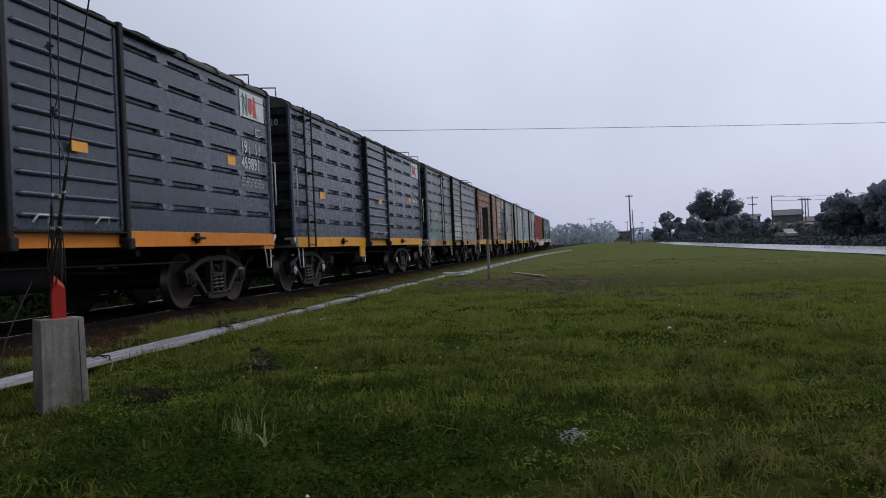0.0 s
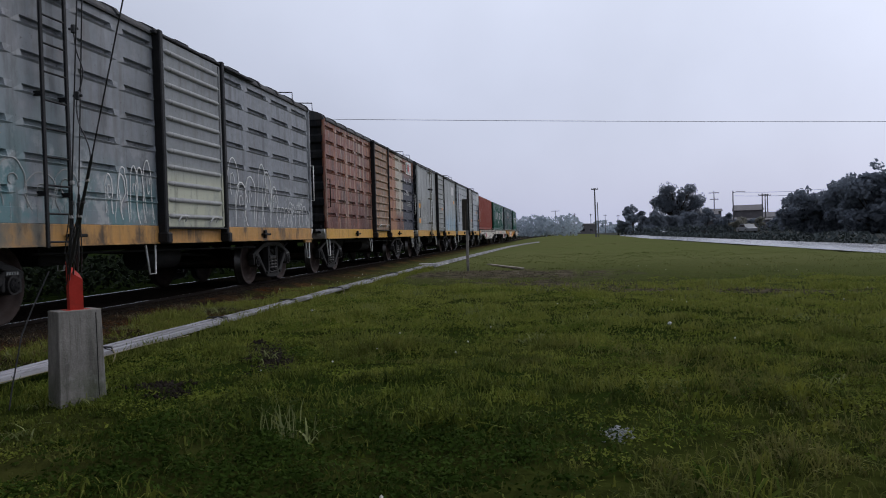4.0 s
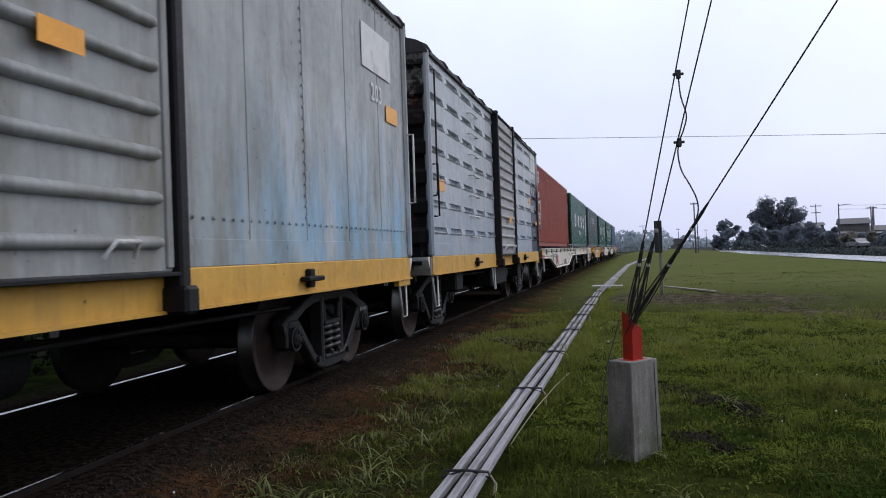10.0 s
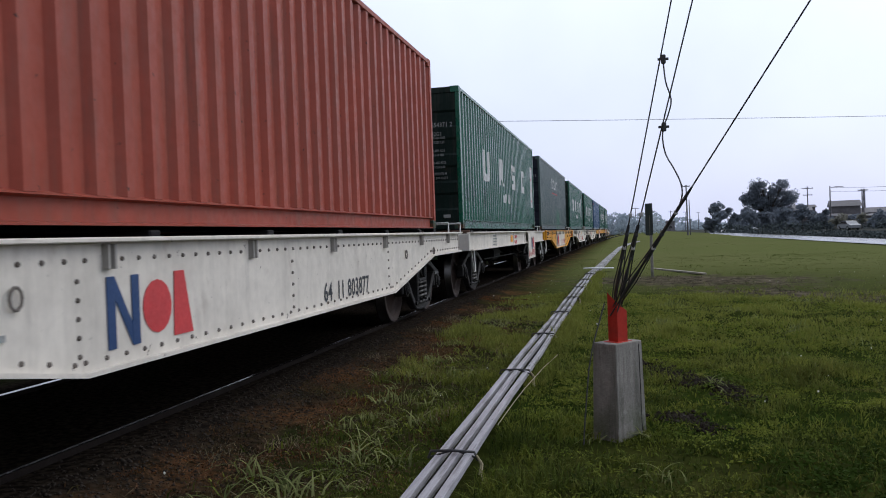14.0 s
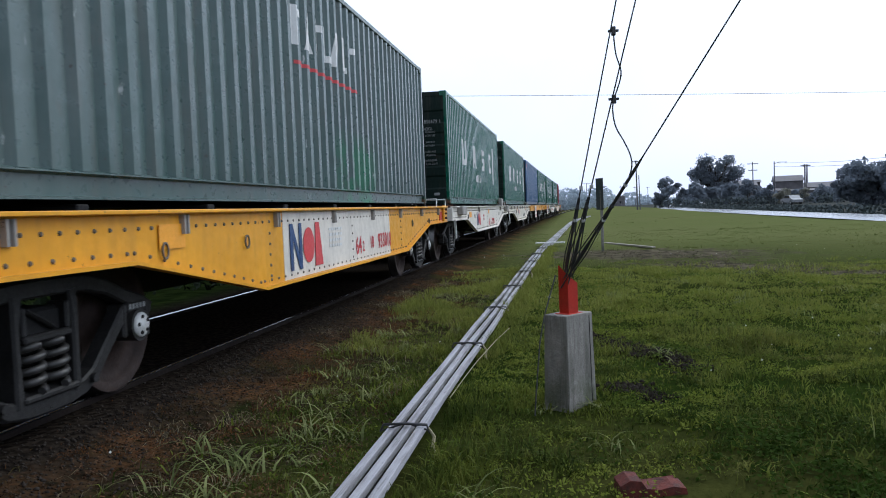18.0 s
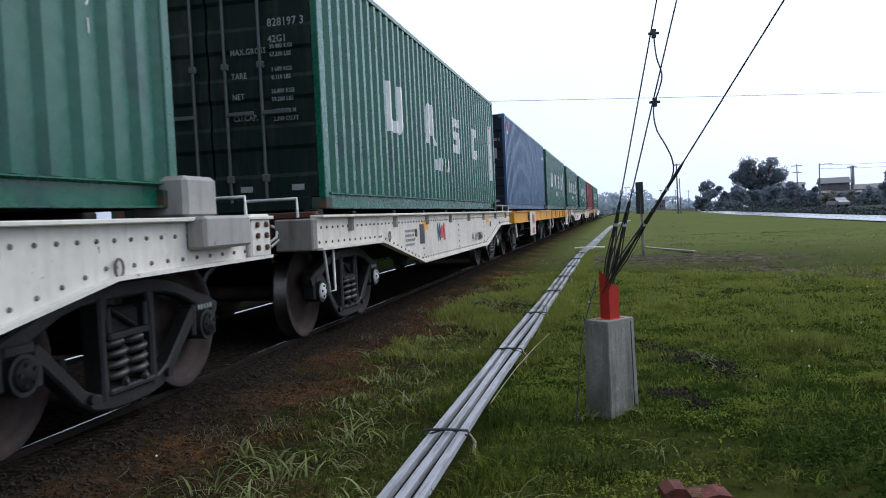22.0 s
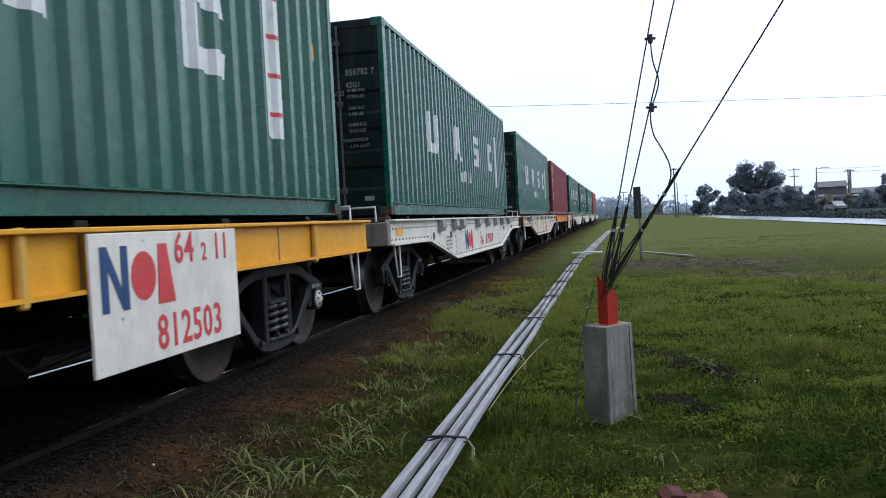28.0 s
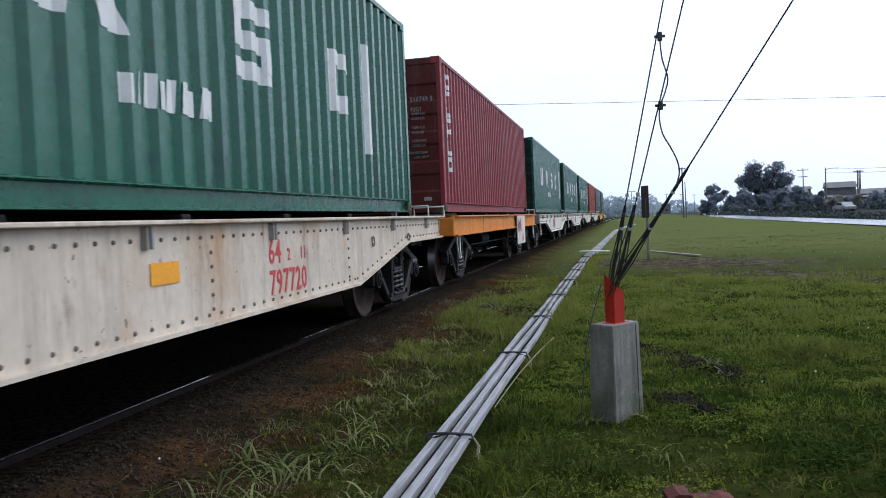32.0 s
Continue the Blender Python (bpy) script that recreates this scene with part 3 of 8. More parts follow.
# ---- mesh helpers ----
class Geo:
    """Collects corners and faces for one mesh."""

    def __init__(self):
        self.v, self.f, self.smooth = [], [], []

    def add(self, verts, faces, smooth=False):
        n = len(self.v)
        self.v.extend(verts)
        self.f.extend(tuple(i + n for i in q) for q in faces)
        self.smooth.extend([smooth] * len(faces))
        return self

    def box(self, x0, x1, y0, y1, z0, z1, c=0.0):
        """A box with edges chamfered by c."""
        if c <= 0:
            v = [(x, y, z) for x in (x0, x1) for y in (y0, y1) for z in (z0, z1)]
            return self.add(v, [(0, 1, 3, 2), (4, 6, 7, 5), (0, 4, 5, 1), (2, 3, 7, 6), (0, 2, 6, 4), (1, 5, 7, 3)])
        c = min(c, (x1 - x0) * 0.45, (y1 - y0) * 0.45, (z1 - z0) * 0.45)
        lo, hi = (x0, y0, z0), (x1, y1, z1)
        v, key = [], {}
        for s in range(8):
            sx, sy, sz = s >> 2 & 1, s >> 1 & 1, s & 1
            for ax in range(3):
                p = []
                for i, b in enumerate((sx, sy, sz)):
                    q = hi[i] if b else lo[i]
                    if i != ax:
                        q += -c if b else c
                    p.append(q)
                key[(sx, sy, sz, ax)] = len(v)
                v.append(tuple(p))
        f = []
        for ax in range(3):
            o = [i for i in range(3) if i != ax]
            for b in (0, 1):
                q = []
                for u, w in ((0, 0), (1, 0), (1, 1), (0, 1)):
                    k = [0, 0, 0]
                    k[ax], k[o[0]], k[o[1]] = b, u, w
                    q.append(key[(*k, ax)])
                flip = (b == 1) == (ax != 1)
                f.append(tuple(q) if flip else tuple(reversed(q)))
        for ax in range(3):
            o = [i for i in range(3) if i != ax]
            for u in (0, 1):
                for w in (0, 1):
                    k0, k1 = [0, 0, 0], [0, 0, 0]
                    k1[ax] = 1
                    for k in (k0, k1):
                        k[o[0]], k[o[1]] = u, w
                    f.append((key[(*k0, o[0])], key[(*k1, o[0])], key[(*k1, o[1])], key[(*k0, o[1])]))
        for s in range(8):
            k = (s >> 2 & 1, s >> 1 & 1, s & 1)
            f.append(tuple(key[(*k, ax)] for ax in range(3)))
        return self.add(v, f)

    def prism(self, prof, axis, a, b, close=True, smooth=False):
        """A profile of 2D points run along an axis from a to b."""
        def pt(p, t):
            return (t, p[0], p[1]) if axis == "x" else (p[0], t, p[1]) if axis == "y" else (p[0], p[1], t)
        n = len(prof)
        v = [pt(p, a) for p in prof] + [pt(p, b) for p in prof]
        f = [(i, (i + 1) % n, n + (i + 1) % n, n + i) for i in range(n if close else n - 1)]
        self.add(v, f, smooth)
        if close:
            self.add(v, [tuple(range(n - 1, -1, -1)), tuple(range(n, 2 * n))])
        return self

    def cyl(self, p, q, r, n=12, r2=None, caps=True, smooth=True):
        p, q = Vector(p), Vector(q)
        d = (q - p).normalized()
        u = d.orthogonal().normalized()
        w = d.cross(u)
        r2 = r if r2 is None else r2
        v = []
        for c, rr in ((p, r), (q, r2)):
            for i in range(n):
                a = 2 * math.pi * i / n
                v.append(tuple(c + (u * math.cos(a) + w * math.sin(a)) * rr))
        self.add(v, [(i, (i + 1) % n, n + (i + 1) % n, n + i) for i in range(n)], smooth)
        if caps:
            self.add(v, [tuple(range(n - 1, -1, -1)), tuple(range(n, 2 * n))])
        return self

    def tube(self, pts, r, n=6):
        pts = [Vector(p) for p in pts]
        v, prev = [], None
        for i, p in enumerate(pts):
            d = (pts[min(i + 1, len(pts) - 1)] - pts[max(i - 1, 0)]).normalized()
            u = d.orthogonal().normalized() if prev is None else (prev - d * prev.dot(d)).normalized()
            prev, w = u, d.cross(u)
            rr = r[i] if isinstance(r, (list, tuple)) else r
            for k in range(n):
                a = 2 * math.pi * k / n
                v.append(tuple(p + (u * math.cos(a) + w * math.sin(a)) * rr))
        f = []
        for i in range(len(pts) - 1):
            f += [(i * n + k, i * n + (k + 1) % n, (i + 1) * n + (k + 1) % n, (i + 1) * n + k) for k in range(n)]
        self.add(v, f, True)
        m = len(v)
        return self.add(v, [tuple(range(n - 1, -1, -1)), tuple(range(m - n, m))])

    def beam(self, y0, z0, y1, z1, w, x0, x1):
        """A flat bar of width w in the y-z plane, between x0 and x1."""
        d = Vector((y1 - y0, z1 - z0)).normalized() * (w / 2)
        n = Vector((-d.y, d.x))
        prof = [(y0 - d.x - n.x, z0 - d.y - n.y), (y1 + d.x - n.x, z1 + d.y - n.y), (y1 + d.x + n.x, z1 + d.y + n.y), (y0 - d.x + n.x, z0 - d.y + n.y)]
        return self.prism(prof, "x", x0, x1)

    def mesh(self, name, material):
        me = bpy.data.meshes.new(name)
        me.from_pydata(self.v, [], self.f)
        me.polygons.foreach_set("use_smooth", self.smooth)
        if material:
            me.materials.append(material)
        me.update()
        return me


def obj(name, data, parent=None, m=None, label=""):
    ob = new(name, data)
    if parent:
        ob.parent = parent
    if m:
        ob.matrix_basis = m
    if label:
        ob["label"] = label
    return ob


def part(name, geo, material, parent, label="", m=None):
    """One mesh under a thing or under a part."""
    data = geo.mesh(name, M[material]) if isinstance(geo, Geo) else geo
    return obj(name, data, parent, m, label)


def thing(name, label, category, group="", geo=None, material=None, m=None, kind=""):
    ob = obj(name, geo.mesh(name, M[material]) if geo else None, None, m)
    if not geo:
        ob.empty_display_size = 0.3
    return tagged(ob, label, category, group, kind)


def bulk(name, verts, faces, material):
    """A mesh from arrays, for what nobody could count."""
    me = bpy.data.meshes.new(name)
    nv, (nf, k) = len(verts), faces.shape
    me.vertices.add(nv)
    me.vertices.foreach_set("co", np.asarray(verts, np.float32).ravel())
    me.loops.add(nf * k)
    me.loops.foreach_set("vertex_index", faces.ravel().astype(np.int32))
    me.polygons.add(nf)
    me.polygons.foreach_set("loop_start", (np.arange(nf) * k).astype(np.int32))
    me.materials.append(M[material])
    me.update()
    me.validate()
    return me


TEXT = {}


def lettering(text, size, material, squeeze=1.0):
    """Characters in the built-in font as a mesh lying in its x-y plane."""
    key = (text, size, material, squeeze)
    if key not in TEXT:
        cu = bpy.data.curves.new("lettering", "FONT")
        cu.body, cu.size, cu.space_character, cu.extrude, cu.resolution_u = text, size, 1.08, 0.001, 2
        cu.offset = size * 0.012
        tmp = bpy.data.objects.new("lettering", cu)
        me = bpy.data.meshes.new_from_object(tmp)
        bpy.data.objects.remove(tmp)
        me.materials.clear()
        me.materials.append(M[material])
        if squeeze != 1.0:
            me.transform(Matrix.Diagonal((squeeze, 1, 1, 1)))
        TEXT[key] = me
    return TEXT[key]


def words_on(parent, text, size, material, squeeze, label, put):
    """Each word of a line as a part of its own; put: the pose for a shift along the line."""
    shift = 0.0
    for k, w in enumerate(text.split(" ")):
        if w:
            me = lettering(w, size, material, squeeze)
            part("lettering", me, None, parent, label, put(shift))
            shift += max(v.co.x for v in me.vertices) + size * 0.1 * squeeze
        shift += size * 0.26 * squeeze


def rounded(pts, n=4):
    """Points of a smooth curve through pts."""
    p = [Vector(q) for q in pts]
    p = [2 * p[0] - p[1]] + p + [2 * p[-1] - p[-2]]
    out = []
    for a, b, c, d in zip(p, p[1:], p[2:], p[3:]):
        for k in range(n):
            t = k / n
            out.append(0.5 * (2 * b + (c - a) * t + (2 * a - 5 * b + 4 * c - d) * t * t + (3 * b - a - 3 * c + d) * t ** 3))
    return out + [p[-2]]


def on_side(x, y, z):
    """A pose that lays x-y artwork on a wall that faces +x, reading along +y."""
    return pose(x, y, z, 90, 0, 90)


def on_end(x, y, z):
    """The same on a wall that faces -y, reading along +x."""
    return pose(x, y, z, 90, 0, 0)


# ---- the way of the rails ----
XC, RAIL_Z = -3.967, 0.125          # track's centre line and rail head


def way(bends, step=1.0, start=-260, end=440):
    """Points of a line that runs along +y through x = XC, bent by curvatures from given stations on."""
    out, x, y, h = {}, XC, float(start), 0.0
    s = start
    while s <= end:
        out[s] = (x, y, h)
        k = 0.0
        for at, kk in bends:
            if s >= at:
                k = kk
        h += k * step
        x += math.sin(h) * step
        y += math.cos(h) * step
        s += step
    return out


MAIN = way([(0, 0.0002)])
TRAIN_WAY = way([(0, 0.0002), (96, -1 / 300), (230, 0.0)])


def station(table, s):
    a = math.floor(s)
    f = s - a
    p, q = table[a], table[a + 1]
    return tuple(p[i] * (1 - f) + q[i] * f for i in range(3))


def gone(t):
    """Metres that the train has rolled by t seconds."""
    return 5.8822 * t + 0.021988 * t * t / 2 - 0.0000998 * t ** 3 / 6


# ---- ground ----
def height(x, y):
    h = 0.035 * noise.noise(Vector((x * 0.35, y * 0.35, 0))) + 0.015 * noise.noise(Vector((x * 1.7, y * 1.7, 3)))
    r = math.hypot(x, y + 2)
    if r > 40:
        h += 0.12 * noise.noise(Vector((x * 0.03, y * 0.03, 9))) * min(1, (r - 40) / 40)
    low = min(1.0, max(0.0, (abs(x + 0.86) - 0.3) / 0.5)) * min(1.0, max(0.0, (x + 2.4) / 0.6))
    if r < 40 and low > 0:          # hummocks of the sward
        h += low * (0.05 * max(0.0, noise.noise(Vector((x * 1.5, y * 1.5, 17)))) + 0.03 * max(0.0, noise.noise(Vector((x * 3.7, y * 3.7, 23)))))
    d = x - XC
    bed = min(1.0, max(0.0, (1.75 - abs(d)) / 0.55))     # packed soil of the track bed
    return h * (1 - 0.8 * bed) - 0.02 + 0.105 * bed


def ground_material():
    m = bpy.data.materials.new("meadow_soil")
    m.use_nodes = True
    nt = m.node_tree
    b = nt.nodes["Principled BSDF"]
    N, L = nt.nodes.new, nt.links.new
    co = N("ShaderNodeTexCoord")
    sep = N("ShaderNodeSeparateXYZ")
    L(co.outputs["Object"], sep.inputs[0])

    def noi(s, d=5.0):
        n = N("ShaderNodeTexNoise")
        n.inputs["Scale"].default_value, n.inputs["Detail"].default_value = s, d
        L(co.outputs["Object"], n.inputs["Vector"])
        return n.outputs[0]

    def rng(src, a, c, lo=0.0, hi=1.0):
        r = N("ShaderNodeMapRange")
        r.inputs[1].default_value, r.inputs[2].default_value, r.inputs[3].default_value, r.inputs[4].default_value = a, c, lo, hi
        L(src, r.inputs[0])
        return r.outputs[0]

    def mix(f, a, c):
        x = N("ShaderNodeMix")
        x.data_type = "RGBA"
        L(f, x.inputs[0])
        for k, s in ((6, a), (7, c)):
            if isinstance(s, tuple):
                x.inputs[k].default_value = (*s, 1)
            else:
                L(s, x.inputs[k])
        return x.outputs[2]

    def op(kind, a, c):
        x = N("ShaderNodeMath")
        x.operation = kind
        for k, s in ((0, a), (1, c)):
            if isinstance(s, (int, float)):
                x.inputs[k].default_value = s
            else:
                L(s, x.inputs[k])
        return x.outputs[0]

    green = mix(rng(noi(0.35), 0.35, 0.65), (0.016, 0.030, 0.005), (0.036, 0.046, 0.009))
    green = mix(op("MULTIPLY", rng(noi(0.13), 0.45, 0.7), 0.7), green, (0.060, 0.055, 0.018))
    green = mix(op("MULTIPLY", rng(noi(7.0), 0.45, 0.7), 0.55), green, (0.008, 0.011, 0.004))
    # trodden brown strip beside the line, with a ragged border
    edge = op("ADD", sep.outputs[0], op("MULTIPLY", op("SUBTRACT", noi(0.9), 0.5), 1.5))
    strip = rng(edge, -1.35, -2.2)
    brown = mix(rng(noi(9.0, 8.0), 0.38, 0.60), (0.008, 0.0062, 0.005), (0.044, 0.028, 0.018))
    brown = mix(op("MULTIPLY", rng(noi(0.8), 0.48, 0.60), rng(noi(26.0, 6.0), 0.40, 0.58)), brown, (0.120, 0.053, 0.024))
    brown = mix(op("MULTIPLY", rng(noi(1.2), 0.50, 0.65), 0.6), brown, (0.016, 0.026, 0.007))
    c = mix(op("MULTIPLY", strip, 0.9), green, brown)
    bed = rng(op("ADD", sep.outputs[0], op("MULTIPLY", op("SUBTRACT", noi(2.0), 0.5), 0.6)), -2.42, -2.72)
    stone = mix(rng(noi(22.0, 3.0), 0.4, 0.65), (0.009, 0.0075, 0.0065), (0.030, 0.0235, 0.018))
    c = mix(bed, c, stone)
    # past the track the ground is painted dark, as if shaded by the train
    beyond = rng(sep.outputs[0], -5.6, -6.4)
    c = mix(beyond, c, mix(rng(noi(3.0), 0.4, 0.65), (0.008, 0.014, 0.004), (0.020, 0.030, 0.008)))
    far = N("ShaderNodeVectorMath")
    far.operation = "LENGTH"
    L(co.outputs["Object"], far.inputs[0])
    # past the modelled blades the sward shows, its far brightness painted in by distance
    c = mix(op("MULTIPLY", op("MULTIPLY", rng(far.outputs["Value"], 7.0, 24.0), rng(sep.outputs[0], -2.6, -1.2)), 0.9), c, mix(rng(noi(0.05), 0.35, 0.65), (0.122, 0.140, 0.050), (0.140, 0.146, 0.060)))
    c = mix(rng(sep.outputs[0], 16.6, 18.4), c, mix(rng(noi(0.4), 0.35, 0.65), (0.05, 0.055, 0.05), (0.085, 0.085, 0.08)))     # worn ground beyond the road
    # trodden bare earth by the plank and along a path
    for (px, py), (sx, sy), k in (((1.7, 15.2), (3.4, 2.1), 0.95), ((3.1, 10.9), (2.2, 1.0), 0.9), ((5.6, 8.4), (2.4, 0.7), 0.85)):
        mp = N("ShaderNodeMapping")
        mp.vector_type = "TEXTURE"
        mp.inputs["Location"].default_value, mp.inputs["Scale"].default_value = (px, py, 0), (sx, sy, 50)
        mp.inputs["Rotation"].default_value = (0, 0, -0.5)
        L(co.outputs["Object"], mp.inputs[0])
        ln = N("ShaderNodeVectorMath")
        ln.operation = "LENGTH"
        L(mp.outputs[0], ln.inputs[0])
        f = rng(op("ADD", ln.outputs["Value"], op("MULTIPLY", op("SUBTRACT", noi(1.6), 0.5), 2.2)), 1.1, 0.6)
        c = mix(op("MULTIPLY", f, k), c, mix(rng(noi(3.5), 0.4, 0.6), (0.040, 0.034, 0.024), (0.125, 0.105, 0.075)))
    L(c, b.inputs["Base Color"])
    b.inputs["Roughness"].default_value = 0.95
    b.inputs["Specular IOR Level"].default_value = 0.0
    bm = N("ShaderNodeBump")
    bm.inputs["Strength"].default_value, bm.inputs["Distance"].default_value = 0.7, 0.04
    L(noi(14.0, 6.0), bm.inputs["Height"])
    L(bm.outputs[0], b.inputs["Normal"])
    return m


M["ground"] = ground_material()


def build_ground():
    """One sheet to the horizon, finest near the walk."""
    def marks(lo, hi, fine_lo, fine_hi, step):
        a = list(np.arange(fine_lo, fine_hi, step))
        s, q = step, fine_lo
        while q > lo:
            s *= 1.35
            q -= s
            a.insert(0, q)
        s, q = step, fine_hi
        while q < hi:
            a.append(q)
            s *= 1.35
            q += s
        return a
    xs, ys = marks(-900, 900, -6, 9, 0.16), marks(-300, 2500, -5, 26, 0.18)
    v = [(x, y, height(x, y)) for y in ys for x in xs]
    n = len(xs)
    f = np.array([(j * n + i, j * n + i + 1, (j + 1) * n + i + 1, (j + 1) * n + i) for j in range(len(ys) - 1) for i in range(n - 1)])
    me = bulk("ground", np.array(v), f, "ground")
    me.polygons.foreach_set("use_smooth", [True] * len(me.polygons))
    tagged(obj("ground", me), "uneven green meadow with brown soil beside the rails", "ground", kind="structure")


build_ground()


# ---- rails and sleepers ----
def rail_profile(dx):
    k = 0.011 if dx > 0 else 0.030          # half the polished band; the nearer rail is dirtier
    return [(dx - 0.065, -0.14), (dx + 0.065, -0.14), (dx + 0.065, -0.128), (dx + 0.012, -0.115), (dx + 0.009, -0.045), (dx + 0.034, -0.035), (dx + 0.034, -0.006)], [(dx + 0.034, -0.006), (dx + 0.030, 0.0), (dx - 0.030, 0.0), (dx - 0.034, -0.006)], [(dx + k, 0.0), (dx + k - 0.002, 0.0012), (dx - k + 0.002, 0.0012), (dx - k, 0.0)]


def build_rails(table, s0, s1, name, label):
    track = thing(name, label, "railway track", kind="structure")
    for dx in (0.873, -0.873):
        lo, top, band = rail_profile(dx)
        full = lo + [top[1], top[2], top[3], (dx - 0.034, -0.035), (dx - 0.009, -0.045), (dx - 0.012, -0.115), (dx - 0.065, -0.128)]
        web, head = Geo(), Geo()
        st = list(range(s0, s1, 4)) + [s1]
        for prof, geo in ((full, web), (band, head)):
            rows = []
            for s in st:
                x, y, h = station(table, s)
                c, sn = math.cos(h), math.sin(h)
                lift = 0.0006 if geo is head else 0.0
                rows.append([(x + p[0] * c, y - p[0] * sn, RAIL_Z + p[1] + lift) for p in prof])
            n = len(prof)
            v = [p for r in rows for p in r]
            close = n if geo is web else n - 1
            geo.add(v, [(i * n + k, i * n + (k + 1) % n, (i + 1) * n + (k + 1) % n, (i + 1) * n + k) for i in range(len(rows) - 1) for k in range(close)])
        r = part("rail", web, "rail", track)
        part("rail_head", head, "rail_top", r, "polished running band on the rail head")
    return track


build_rails(MAIN, -20, 330, "track_main", "broad-gauge railway track with rails sunk in dark soil")
build_rails(TRAIN_WAY, 97, 260, "track_branch", "branch track curving away from the main line")


# ---- the train: running gear ----
WHEEL_R, AXLE = 0.45, 0.91
SHARED = {}


def shared(key, make):
    if key not in SHARED:
        SHARED[key] = make()
    return SHARED[key]


def lathe(geo, prof, x_sign=1, n=28):
    """Turns a profile of (radius, x) about the x axis."""
    m = len(prof)
    v = [(x_sign * x, r * math.cos(2 * math.pi * k / n), r * math.sin(2 * math.pi * k / n)) for k in range(n) for r, x in prof]
    geo.add(v, [(k * m + i, k * m + i + 1, ((k + 1) % n) * m + i + 1, ((k + 1) % n) * m + i) for k in range(n) for i in range(m - 1)], True)
    return geo


def wheelset_mesh():
    g = Geo().cyl((-1.12, 0, 0), (1.12, 0, 0), 0.075, 14)
    for s in (1, -1):
        lathe(g, [(0.06, 0.99), (0.12, 0.99), (0.135, 0.965), (0.30, 0.905), (0.375, 0.925), (0.385, 0.962), (WHEEL_R - 0.006, 0.962)], s)
        lathe(g, [(WHEEL_R + 0.028, 0.845), (WHEEL_R + 0.028, 0.830), (0.36, 0.828), (0.30, 0.87), (0.12, 0.90), (0.06, 0.84)], s)
    return g.mesh("wheelset", M["wheel"])


def tread_mesh():
    g = Geo()
    for s in (1, -1):
        lathe(g, [(WHEEL_R - 0.006, 0.962), (WHEEL_R, 0.956), (WHEEL_R + 0.002, 0.872), (WHEEL_R + 0.028, 0.852), (WHEEL_R + 0.028, 0.845)], s)
    return g.mesh("tread", M["tread"])


def strap(g, pts, x0, x1):
    """A cast member in the y-z plane that follows (y, z, width) points, with chamfered outer edges."""
    ring, n = [], len(pts)
    for i, (y, z, w) in enumerate(pts):
        a, b = pts[max(i - 1, 0)], pts[min(i + 1, n - 1)]
        d = Vector((b[0] - a[0], b[1] - a[1])).normalized()
        m, c = Vector((-d.y, d.x)), 0.014
        for k, x in ((w / 2, x0), (w / 2, x1 - c), (w / 2 - c, x1), (c - w / 2, x1), (-w / 2, x1 - c), (-w / 2, x0)):
            ring.append((x, y + m.x * k, z + m.y * k))
    f = [(i * 6 + q, i * 6 + (q + 1) % 6, (i + 1) * 6 + (q + 1) % 6, (i + 1) * 6 + q) for i in range(n - 1) for q in range(6)]
    return g.add(ring, f + [tuple(range(5, -1, -1)), tuple(range(6 * n - 6, 6 * n))])


